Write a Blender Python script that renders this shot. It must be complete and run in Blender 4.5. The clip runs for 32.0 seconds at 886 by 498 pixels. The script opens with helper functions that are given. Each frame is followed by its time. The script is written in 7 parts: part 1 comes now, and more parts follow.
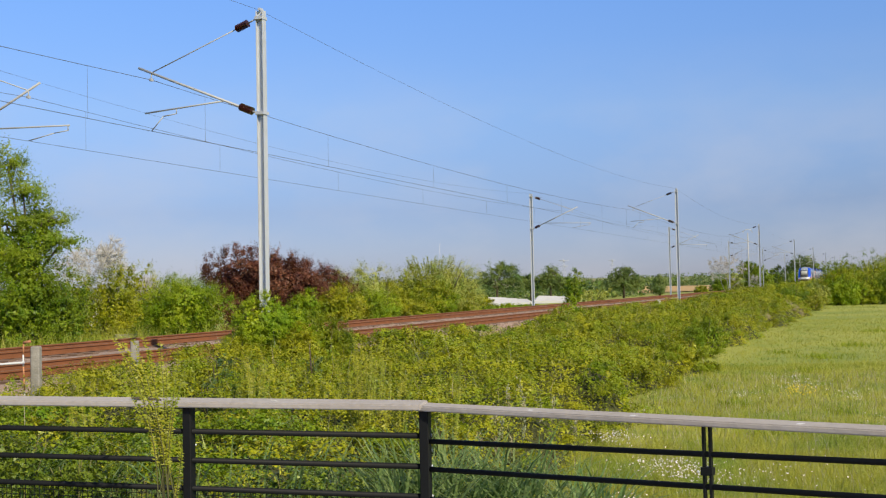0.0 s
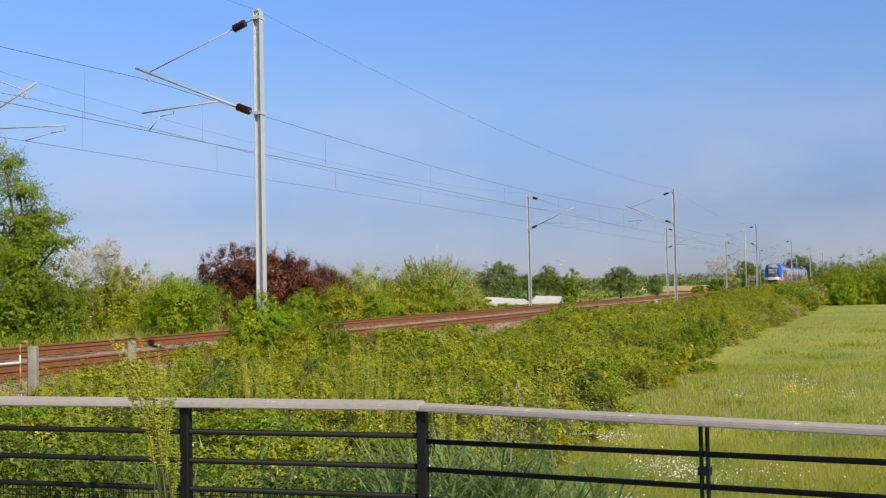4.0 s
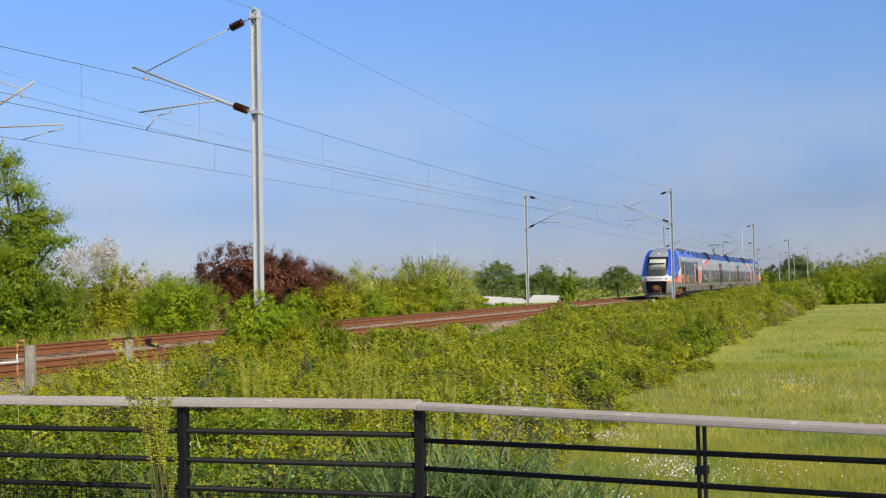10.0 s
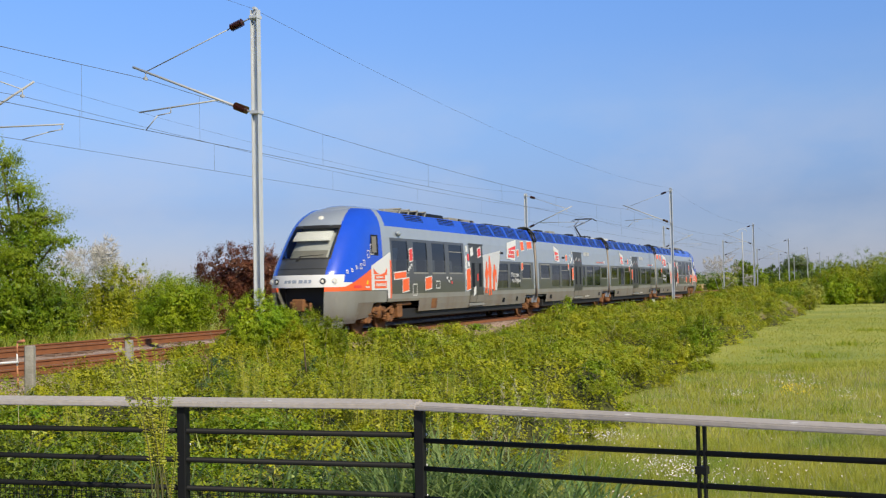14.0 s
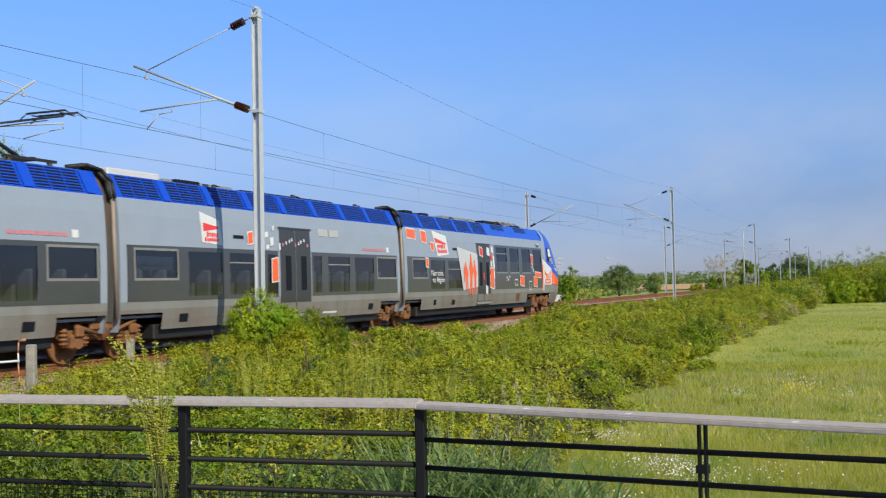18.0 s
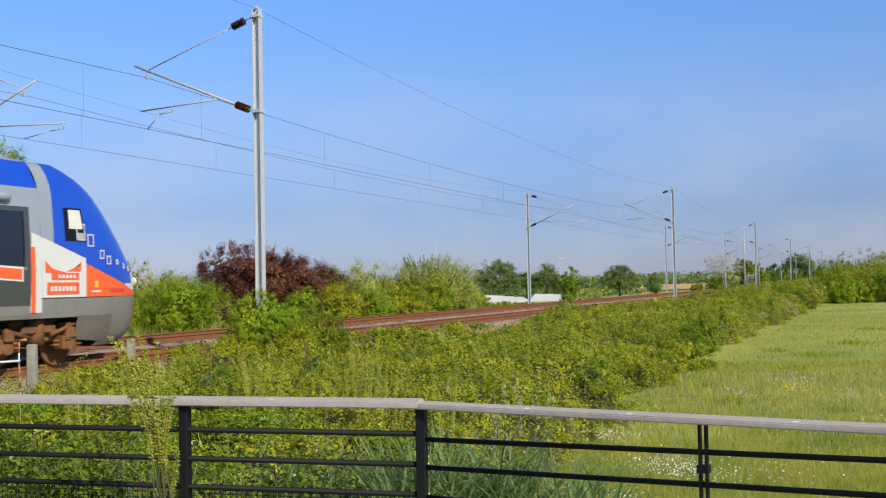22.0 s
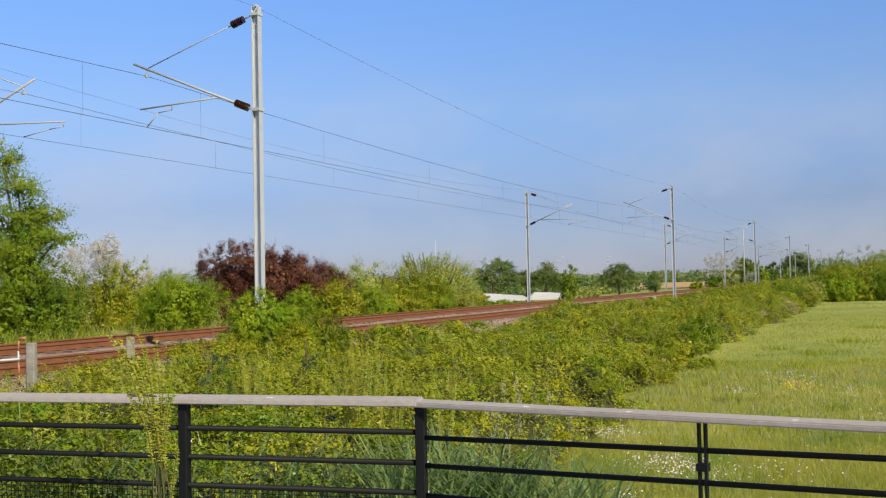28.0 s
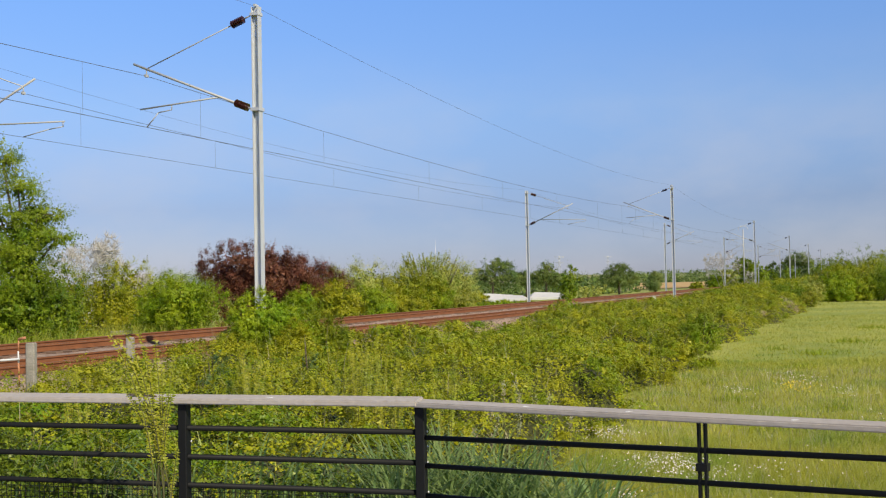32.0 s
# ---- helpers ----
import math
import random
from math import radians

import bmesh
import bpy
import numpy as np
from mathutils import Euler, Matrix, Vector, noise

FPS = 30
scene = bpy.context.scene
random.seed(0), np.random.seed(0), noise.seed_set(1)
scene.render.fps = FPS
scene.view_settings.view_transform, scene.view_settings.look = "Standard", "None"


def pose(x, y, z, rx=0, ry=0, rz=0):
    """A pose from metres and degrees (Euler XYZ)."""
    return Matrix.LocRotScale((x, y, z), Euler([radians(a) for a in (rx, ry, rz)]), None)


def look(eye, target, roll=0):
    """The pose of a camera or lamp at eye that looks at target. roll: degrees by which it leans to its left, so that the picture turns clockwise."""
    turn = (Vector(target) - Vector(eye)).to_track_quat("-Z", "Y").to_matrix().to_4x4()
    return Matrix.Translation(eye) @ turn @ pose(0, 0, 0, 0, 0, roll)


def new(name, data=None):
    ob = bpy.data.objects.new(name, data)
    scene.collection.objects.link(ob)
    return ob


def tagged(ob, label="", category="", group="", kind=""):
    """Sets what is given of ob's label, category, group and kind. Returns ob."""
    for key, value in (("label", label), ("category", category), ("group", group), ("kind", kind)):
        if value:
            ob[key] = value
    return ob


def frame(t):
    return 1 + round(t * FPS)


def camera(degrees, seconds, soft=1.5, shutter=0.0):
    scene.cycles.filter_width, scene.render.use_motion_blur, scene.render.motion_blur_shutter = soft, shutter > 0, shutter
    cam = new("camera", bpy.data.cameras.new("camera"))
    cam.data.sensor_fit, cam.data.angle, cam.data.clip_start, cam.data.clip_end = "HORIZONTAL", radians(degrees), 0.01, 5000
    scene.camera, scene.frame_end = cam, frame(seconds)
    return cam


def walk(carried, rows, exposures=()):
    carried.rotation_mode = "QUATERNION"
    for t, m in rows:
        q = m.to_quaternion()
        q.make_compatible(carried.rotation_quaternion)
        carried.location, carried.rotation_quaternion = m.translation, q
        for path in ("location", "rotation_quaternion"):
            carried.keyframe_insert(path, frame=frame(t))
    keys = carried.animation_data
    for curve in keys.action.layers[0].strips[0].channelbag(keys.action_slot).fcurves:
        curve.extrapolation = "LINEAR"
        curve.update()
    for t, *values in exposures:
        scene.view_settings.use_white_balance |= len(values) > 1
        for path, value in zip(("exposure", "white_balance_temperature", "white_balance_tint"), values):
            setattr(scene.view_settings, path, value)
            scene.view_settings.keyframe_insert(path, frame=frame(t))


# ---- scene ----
# The clip's place: a footpath railing beside a double-track electrified railway. z = 0 is the top of the near rails.
EYE = Vector((0.0, 0.0, 1.53))


def aim(right, up):
    """Camera pose; right and up are small turns in thousandths of a radian from the main view."""
    a, p = right / 1000, 0.0338 + up / 1000
    way = Vector((math.sin(a) * math.cos(p), math.cos(a) * math.cos(p), math.sin(p)))
    return look(EYE, EYE + way, -1.138)


cam = camera(44.6, 32.0, soft=1.2, shutter=0.2)
walk(cam, [
    (0.0, aim(-4.9, 0.8)), (1.0, aim(-4.3, 0.8)), (2.0, aim(-3.6, 0.8)), (3.0, aim(-2.7, 0.8)), (3.5, aim(-2.5, 0.8)),
    (5.5, aim(-0.9, 0.7)), (6.0, aim(-0.2, 0.6)), (7.0, aim(0, 0.1)), (9.0, aim(0, 0)), (13.0, aim(0, 0)), (14.5, aim(0, 0)),
    (16.5, aim(-0.6, -0.7)), (18.0, aim(-0.9, -0.9)), (20.0, aim(-1.4, -1.0)), (22.0, aim(-1.5, -1.0)), (24.0, aim(-1.5, -1.3)),
    (25.5, aim(-1.4, -1.7)), (27.5, aim(-1.1, -2.5)), (29.0, aim(-0.9, -2.6)), (32.0, aim(-0.9, -2.6)),
], exposures=[
    (0.0, 0.0, 7080, 10), (10.0, 0.0, 7120, 10), (13.0, 0.0, 7050, 10), (14.2, 0.0, 6880, 10), (15.5, 0.0, 6600, 9), (17.0, 0.0, 6470, 9), (18.0, 0.0, 6520, 9),
    (20.0, 0.0, 6620, 9), (22.0, 0.0, 6680, 9), (23.2, 0.0, 7000, 10), (25.0, 0.0, 7100, 10), (32.0, 0.0, 7150, 10)])

# ---- world and sun ----
SUN_AZ, SUN_EL = radians(144), radians(38)
world = bpy.data.worlds.new("sky")
scene.world = world
world.use_nodes = True
wn = world.node_tree
sky = wn.nodes.new("ShaderNodeTexSky")
sky.sky_type, sky.sun_disc = "NISHITA", False
sky.sun_elevation, sky.sun_rotation = SUN_EL, SUN_AZ
sky.air_density, sky.dust_density, sky.ozone_density, sky.altitude = 1.0, 0.3, 3.0, 50
# blue haze low over the land, and thin veils of cloud
wc, wsep, wramp, wmul = wn.nodes.new("ShaderNodeTexCoord"), wn.nodes.new("ShaderNodeSeparateXYZ"), wn.nodes.new("ShaderNodeValToRGB"), wn.nodes.new("ShaderNodeVectorMath")
wmul.operation = "MULTIPLY"
wn.links.new(wc.outputs["Generated"], wsep.inputs[0])
wn.links.new(wsep.outputs["Z"], wramp.inputs[0])
wramp.color_ramp.elements[0].color, wramp.color_ramp.elements[1].color = (0.475, 0.545, 0.95, 1), (0.62, 0.66, 0.74, 1)
wramp.color_ramp.elements[0].position, wramp.color_ramp.elements[1].position = 0.0, 0.6
for where, shade in ((0.07, (0.53, 0.59, 0.915)), (0.16, (0.795, 0.935, 1.26)), (0.27, (0.855, 1.17, 1.68))):
    wramp.color_ramp.elements.new(where).color = (*shade, 1)
wn.links.new(sky.outputs[0], wmul.inputs[0])
wn.links.new(wramp.outputs[0], wmul.inputs[1])
wmap, wnoise, wcov, wlow, wfac, wmix = (wn.nodes.new("ShaderNode" + k) for k in ("Mapping", "TexNoise", "MapRange", "MapRange", "Math", "Mix"))
wmap.inputs["Scale"].default_value, wmap.inputs["Location"].default_value = (1, 1, 2.0), (3.4, 0, 0)
wnoise.inputs["Scale"].default_value, wnoise.inputs["Detail"].default_value, wnoise.inputs["Roughness"].default_value = 5.0, 7, 0.55
wcov.inputs[1].default_value, wcov.inputs[2].default_value = 0.42, 0.76
wlow.inputs[1].default_value, wlow.inputs[2].default_value, wlow.inputs[3].default_value, wlow.inputs[4].default_value = 0.08, 0.22, 0.42, 0.0
wfac.operation, wmix.data_type = "MULTIPLY", "RGBA"
wmix.inputs[7].default_value = (5.6, 5.8, 6.6, 1)
wn.links.new(wc.outputs["Generated"], wmap.inputs[0])
wn.links.new(wmap.outputs[0], wnoise.inputs["Vector"])
wn.links.new(wnoise.outputs[0], wcov.inputs[0])
wn.links.new(wsep.outputs["Z"], wlow.inputs[0])
wn.links.new(wcov.outputs[0], wfac.inputs[0])
wn.links.new(wlow.outputs[0], wfac.inputs[1])
wn.links.new(wfac.outputs[0], wmix.inputs[0])
wn.links.new(wmul.outputs[0], wmix.inputs[6])
wn.links.new(wmix.outputs[2], wn.nodes["Background"].inputs[0])
wn.nodes["Background"].inputs[1].default_value = 0.11
sun = new("sun", bpy.data.lights.new("sun", "SUN"))
sun.data.energy, sun.data.angle, sun.data.color = 4.9, radians(0.53), (1.0, 0.915, 0.73)
toward = Vector((math.sin(SUN_AZ) * math.cos(SUN_EL), math.cos(SUN_AZ) * math.cos(SUN_EL), math.sin(SUN_EL)))
sun.matrix_basis = look(Vector((20, -20, 60)), Vector((20, -20, 60)) - toward)

# ---- materials ----


def mat(name, color, rough=0.6, metal=0.0, vary=0.12, scale=4.0, grain=40.0, bump=0.0, stain=None, stain_amount=0.0, per_object=0.0, coat=0.0, streak=False):
    """A surface with coarse and fine variation of its colour, and fine relief."""
    m = bpy.data.materials.new(name)
    m.use_nodes = True
    t = m.node_tree
    b = t.nodes["Principled BSDF"]
    co = t.nodes.new("ShaderNodeTexCoord")
    out = co.outputs["Object"]
    if streak:
        mp = t.nodes.new("ShaderNodeMapping")
        mp.inputs["Scale"].default_value = (1.0, 1.0, 0.12)
        t.links.new(out, mp.inputs[0])
        out = mp.outputs[0]
    n1, n2 = t.nodes.new("ShaderNodeTexNoise"), t.nodes.new("ShaderNodeTexNoise")
    n1.inputs["Scale"].default_value, n1.inputs["Detail"].default_value = scale, 5
    n2.inputs["Scale"].default_value, n2.inputs["Detail"].default_value = grain, 3
    t.links.new(out, n1.inputs["Vector"])
    t.links.new(out, n2.inputs["Vector"])
    add = t.nodes.new("ShaderNodeMath")
    add.operation = "ADD"
    t.links.new(n1.outputs[0], add.inputs[0])
    t.links.new(n2.outputs[0], add.inputs[1])
    last = add.outputs[0]
    if per_object:
        oi = t.nodes.new("ShaderNodeObjectInfo")
        ma = t.nodes.new("ShaderNodeMath")
        ma.operation, ma.inputs[1].default_value = "MULTIPLY_ADD", per_object
        t.links.new(oi.outputs["Random"], ma.inputs[0])
        t.links.new(last, ma.inputs[2])
        last = ma.outputs[0]
    mr = t.nodes.new("ShaderNodeMapRange")
    mr.inputs[1].default_value, mr.inputs[2].default_value = 0.6, 1.4 + per_object
    mr.inputs[3].default_value, mr.inputs[4].default_value = 1 - vary, 1 + vary
    t.links.new(last, mr.inputs[0])
    mul = t.nodes.new("ShaderNodeVectorMath")
    mul.operation = "SCALE"
    mul.inputs[0].default_value = color
    t.links.new(mr.outputs[0], mul.inputs["Scale"])
    col = mul.outputs[0]
    if stain:
        n3 = t.nodes.new("ShaderNodeTexNoise")
        n3.inputs["Scale"].default_value, n3.inputs["Detail"].default_value = scale * 0.6, 6
        t.links.new(out, n3.inputs["Vector"])
        r3 = t.nodes.new("ShaderNodeMapRange")
        r3.inputs[1].default_value, r3.inputs[2].default_value, r3.inputs[4].default_value = 0.45, 0.75, stain_amount
        t.links.new(n3.outputs[0], r3.inputs[0])
        mx = t.nodes.new("ShaderNodeMix")
        mx.data_type = "RGBA"
        mx.inputs[7].default_value = (*stain, 1)
        t.links.new(r3.outputs[0], mx.inputs[0])
        t.links.new(col, mx.inputs[6])
        col = mx.outputs[2]
    t.links.new(col, b.inputs["Base Color"])
    b.inputs["Roughness"].default_value, b.inputs["Metallic"].default_value = rough, metal
    b.inputs["Coat Weight"].default_value = coat
    if bump:
        bp = t.nodes.new("ShaderNodeBump")
        bp.inputs["Strength"].default_value, bp.inputs["Distance"].default_value = bump, 0.02
        t.links.new(n2.outputs[0], bp.inputs["Height"])
        t.links.new(bp.outputs[0], b.inputs["Normal"])
    return m


def leaf_mat(name, dark, mid, light, through_amount=0.35, patch=0.35, grain=36.0):
    """Leaves: every leaf its own tone, larger tone patches over the plant, some light passing through."""
    m = bpy.data.materials.new(name)
    m.use_nodes = True
    t = m.node_tree
    b = t.nodes["Principled BSDF"]
    geo, co = t.nodes.new("ShaderNodeNewGeometry"), t.nodes.new("ShaderNodeTexCoord")
    n1 = t.nodes.new("ShaderNodeTexNoise")
    n1.inputs["Scale"].default_value, n1.inputs["Detail"].default_value = patch, 4
    t.links.new(geo.outputs["Position"], n1.inputs["Vector"])
    mm = t.nodes.new("ShaderNodeMath")
    mm.operation, mm.inputs[1].default_value = "MULTIPLY_ADD", 0.3
    t.links.new(geo.outputs["Random Per Island"], mm.inputs[0])
    ms = t.nodes.new("ShaderNodeMapRange")
    ms.inputs[1].default_value, ms.inputs[2].default_value, ms.inputs[4].default_value = 0.3, 0.7, 0.65
    t.links.new(n1.outputs[0], ms.inputs[0])
    t.links.new(ms.outputs[0], mm.inputs[2])
    n2, m2 = t.nodes.new("ShaderNodeTexNoise"), t.nodes.new("ShaderNodeMath")
    n2.inputs["Scale"].default_value, n2.inputs["Detail"].default_value = patch * 7, 2
    m2.operation, m2.inputs[1].default_value = "MULTIPLY_ADD", 1.2
    t.links.new(geo.outputs["Position"], n2.inputs["Vector"])
    t.links.new(n2.outputs[0], m2.inputs[0])
    t.links.new(mm.outputs[0], m2.inputs[2])
    m3 = t.nodes.new("ShaderNodeMath")
    # leaflets and veins
    n4, m4 = t.nodes.new("ShaderNodeTexNoise"), t.nodes.new("ShaderNodeMath")
    n4.inputs["Scale"].default_value, n4.inputs["Detail"].default_value = grain, 3
    m4.operation, m4.inputs[1].default_value = "MULTIPLY_ADD", 1.1
    t.links.new(geo.outputs["Position"], n4.inputs["Vector"])
    t.links.new(n4.outputs[0], m4.inputs[0])
    t.links.new(m2.outputs[0], m4.inputs[2])
    m3.operation, m3.inputs[1].default_value = "SUBTRACT", 1.12
    t.links.new(m4.outputs[0], m3.inputs[0])
    bp = t.nodes.new("ShaderNodeBump")
    bp.inputs["Strength"].default_value, bp.inputs["Distance"].default_value = 0.35, 0.02
    t.links.new(n4.outputs[0], bp.inputs["Height"])
    t.links.new(bp.outputs[0], b.inputs["Normal"])
    ramp = t.nodes.new("ShaderNodeValToRGB")
    ramp.color_ramp.elements[0].color, ramp.color_ramp.elements[1].color = (*dark, 1), (*light, 1)
    ramp.color_ramp.elements.new(0.5).color = (*mid, 1)
    t.links.new(m3.outputs[0], ramp.inputs[0])
    # some plants are cooler and darker than their neighbours
    n3, r3, cool = t.nodes.new("ShaderNodeTexNoise"), t.nodes.new("ShaderNodeMapRange"), t.nodes.new("ShaderNodeMix")
    n3.inputs["Scale"].default_value, n3.inputs["Detail"].default_value = patch * 2.6, 3
    t.links.new(geo.outputs["Position"], n3.inputs["Vector"])
    r3.inputs[1].default_value, r3.inputs[2].default_value = 0.46, 0.66
    t.links.new(n3.outputs[0], r3.inputs[0])
    cool.data_type, cool.blend_type = "RGBA", "MULTIPLY"
    cool.inputs[7].default_value = (0.64, 0.86, 0.85, 1)
    t.links.new(r3.outputs[0], cool.inputs[0])
    t.links.new(ramp.outputs[0], cool.inputs[6])
    t.links.new(cool.outputs[2], b.inputs["Base Color"])
    b.inputs["Roughness"].default_value = 0.42
    b.inputs["Specular IOR Level"].default_value = 0.35
    tr, mix = t.nodes.new("ShaderNodeBsdfTranslucent"), t.nodes.new("ShaderNodeMixShader")
    t.links.new(cool.outputs[2], tr.inputs[0])
    mix.inputs[0].default_value = through_amount
    t.links.new(b.outputs[0], mix.inputs[1])
    t.links.new(tr.outputs[0], mix.inputs[2])
    t.links.new(mix.outputs[0], t.nodes["Material Output"].inputs[0])
    return m


def glass_mat(name, tint, ior=1.5):
    m = bpy.data.materials.new(name)
    m.use_nodes = True
    t = m.node_tree
    t.nodes.remove(t.nodes["Principled BSDF"])
    a, g, mix, f = (t.nodes.new("ShaderNodeBsdf" + k) if k in ("Transparent", "Glossy") else t.nodes.new("ShaderNode" + k) for k in ("Transparent", "Glossy", "MixShader", "Fresnel"))
    a.inputs[0].default_value = (*tint, 1)
    g.inputs["Roughness"].default_value = 0.03
    f.inputs[0].default_value = ior
    t.links.new(f.outputs[0], mix.inputs[0])
    t.links.new(a.outputs[0], mix.inputs[1])
    t.links.new(g.outputs[0], mix.inputs[2])
    t.links.new(mix.outputs[0], t.nodes["Material Output"].inputs[0])
    return m


M_BLUE = mat("blue_paint", (0.010, 0.075, 0.58), 0.25, vary=0.06, coat=0.3)
M_GREY = mat("grey_paint", (0.29, 0.335, 0.40), 0.26, vary=0.06, scale=1.5, coat=0.5)
M_GREY2 = mat("warm_grey_paint", (0.23, 0.235, 0.225), 0.4, vary=0.1, scale=2, stain=(0.16, 0.12, 0.09), stain_amount=0.4, streak=True)
M_SKIRT = mat("dusty_skirt_paint", (0.20, 0.19, 0.17), 0.5, vary=0.14, scale=2, stain=(0.15, 0.10, 0.07), stain_amount=0.6, streak=True)
M_DARKBAND = mat("dark_grey_band", (0.056, 0.059, 0.062), 0.3, vary=0.1, coat=0.6)
M_DOOR = mat("door_dark_paint", (0.045, 0.047, 0.05), 0.35, vary=0.1)
M_BLACK = mat("black_rubber", (0.015, 0.015, 0.016), 0.6)
M_PALE = mat("pale_grey_panel", (0.42, 0.43, 0.43), 0.5, vary=0.08)
M_SALMON = mat("pale_red_lettering", (0.55, 0.2, 0.22), 0.4)
M_FILM = mat("pale_film", (0.52, 0.54, 0.57), 0.4, vary=0.05)
M_WHITE = mat("white_film", (0.66, 0.67, 0.68), 0.4, vary=0.04)
M_ORANGE = mat("orange_film", (0.85, 0.13, 0.035), 0.4, vary=0.05)
M_RED = mat("red_film", (0.75, 0.05, 0.05), 0.4, vary=0.05)
M_ROOF = mat("roof_grey", (0.22, 0.22, 0.21), 0.6, vary=0.25, scale=3)
M_VENT = mat("vent_dark", (0.012, 0.014, 0.02), 0.5)
M_VENT.node_tree.nodes["Principled BSDF"].inputs["Specular IOR Level"].default_value = 0.1
M_BELLOWS = mat("bellows", (0.045, 0.043, 0.042), 0.8, vary=0.3, scale=6, stain=(0.22, 0.11, 0.05), stain_amount=0.5, streak=True)
M_STREAK = mat("rust_streaked_steel", (0.27, 0.24, 0.21), 0.6, vary=0.35, scale=3, stain=(0.28, 0.11, 0.03), stain_amount=0.8, streak=True)
M_BOGIE = mat("rust_dust_bogie", (0.21, 0.09, 0.032), 0.85, vary=0.35, scale=5, bump=0.3, stain=(0.03, 0.025, 0.02), stain_amount=0.7)
M_SEAT = mat("seat_fabric", (0.15, 0.17, 0.21), 0.8, vary=0.2)
M_INNER = mat("train_interior", (0.3, 0.3, 0.3), 0.7)
M_LAMP = mat("lamp_lens", (0.75, 0.74, 0.68), 0.12, vary=0.05)
M_BLIND = mat("sun_blind", (0.7, 0.7, 0.68), 0.7)
M_GLASS = glass_mat("train_window_glass", (0.2, 0.235, 0.26), 2.1)
M_WIND = glass_mat("windscreen_glass", (0.8, 0.84, 0.82), 1.4)
M_RUST = mat("rusty_rail", (0.21, 0.078, 0.030), 0.85, vary=0.3, scale=3, grain=60, bump=0.2)
M_HEAD = mat("rail_running_face", (0.24, 0.13, 0.075), 0.5, metal=0.3, vary=0.2)
M_SLEEPER = mat("sleeper_concrete", (0.17, 0.11, 0.08), 0.9, vary=0.2, per_object=0.3)
M_BALLAST_RUST = mat("rust_stained_ballast", (0.185, 0.105, 0.062), 0.95, vary=0.45, scale=9, grain=70, bump=1.0)
M_BALLAST = mat("ballast_stone", (0.37, 0.27, 0.22), 0.95, vary=0.45, scale=9, grain=70, bump=1.0, stain=(0.16, 0.10, 0.07), stain_amount=0.5)
M_GALV = mat("galvanised_steel", (0.53, 0.56, 0.60), 0.5, metal=0.2, vary=0.14, scale=5, streak=True)
M_ALU = mat("catenary_tube", (0.42, 0.435, 0.45), 0.6, metal=0.1, vary=0.12)
M_WIRE = mat("catenary_wire", (0.13, 0.14, 0.15), 0.5, metal=0.3)
M_INSUL = mat("brown_glazed_insulator", (0.045, 0.012, 0.008), 0.2, vary=0.2, coat=0.5)
M_RAILWOOD = mat("weathered_grey_wood", (0.44, 0.405, 0.38), 0.75, vary=0.16, scale=1.2, grain=25, bump=0.2, stain=(0.28, 0.21, 0.17), stain_amount=0.35)
M_BLACKSTEEL = mat("black_powder_coated_steel", (0.008, 0.009, 0.010), 0.6, vary=0.2)
M_BLACKSTEEL.node_tree.nodes["Principled BSDF"].inputs["Specular IOR Level"].default_value = 0.2
M_CONCRETE = mat("weathered_concrete", (0.32, 0.3, 0.26), 0.95, vary=0.3, scale=8, bump=0.5, stain=(0.12, 0.12, 0.08), stain_amount=0.6)
M_BARK = mat("bark", (0.11, 0.085, 0.06), 0.95, vary=0.35, scale=6, bump=0.6)
M_DEADWOOD = mat("bare_twigs", (0.44, 0.42, 0.40), 0.95, vary=0.2)
M_TENT = mat("white_tarpaulin", (0.55, 0.55, 0.56), 0.6, vary=0.1)
M_TAN = mat("dry_field", (0.52, 0.34, 0.14), 0.95, vary=0.15, scale=0.02, grain=0.3)
M_GRAVEL = mat("path_surface", (0.3, 0.27, 0.23), 0.95, vary=0.25, bump=0.4)
M_PETAL = mat("white_petals", (0.8, 0.74, 0.76), 0.7, vary=0.1)
M_YELLOW = mat("yellow_petals", (0.75, 0.55, 0.03), 0.7, vary=0.15)
L_THICKET = leaf_mat("thicket_leaves", (0.14, 0.165, 0.008), (0.335, 0.345, 0.014), (0.49, 0.475, 0.03), 0.24, patch=0.45)
L_BRIGHT = leaf_mat("fresh_green_leaves", (0.15, 0.22, 0.010), (0.31, 0.41, 0.016), (0.49, 0.55, 0.035), 0.34, patch=0.6)
L_BUSH = leaf_mat("mid_green_leaves", (0.14, 0.185, 0.009), (0.305, 0.355, 0.016), (0.50, 0.53, 0.04), 0.34, patch=0.8)
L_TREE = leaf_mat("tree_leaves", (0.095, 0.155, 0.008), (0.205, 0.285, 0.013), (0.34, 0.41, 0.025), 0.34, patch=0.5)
L_PALE = leaf_mat("pale_green_leaves", (0.22, 0.25, 0.035), (0.42, 0.44, 0.08), (0.66, 0.65, 0.20), 0.33, patch=0.4)
L_PURPLE = leaf_mat("purple_leaves", (0.07, 0.023, 0.017), (0.18, 0.061, 0.034), (0.34, 0.135, 0.07), 0.25, patch=0.7)
L_WILLOW = leaf_mat("yellow_green_leaves", (0.19, 0.205, 0.016), (0.315, 0.32, 0.025), (0.46, 0.44, 0.05), 0.36, patch=1.0)
L_FAR = leaf_mat("far_tree_leaves", (0.06, 0.10, 0.03), (0.13, 0.185, 0.042), (0.24, 0.29, 0.065), 0.25, patch=0.15, grain=4.0)
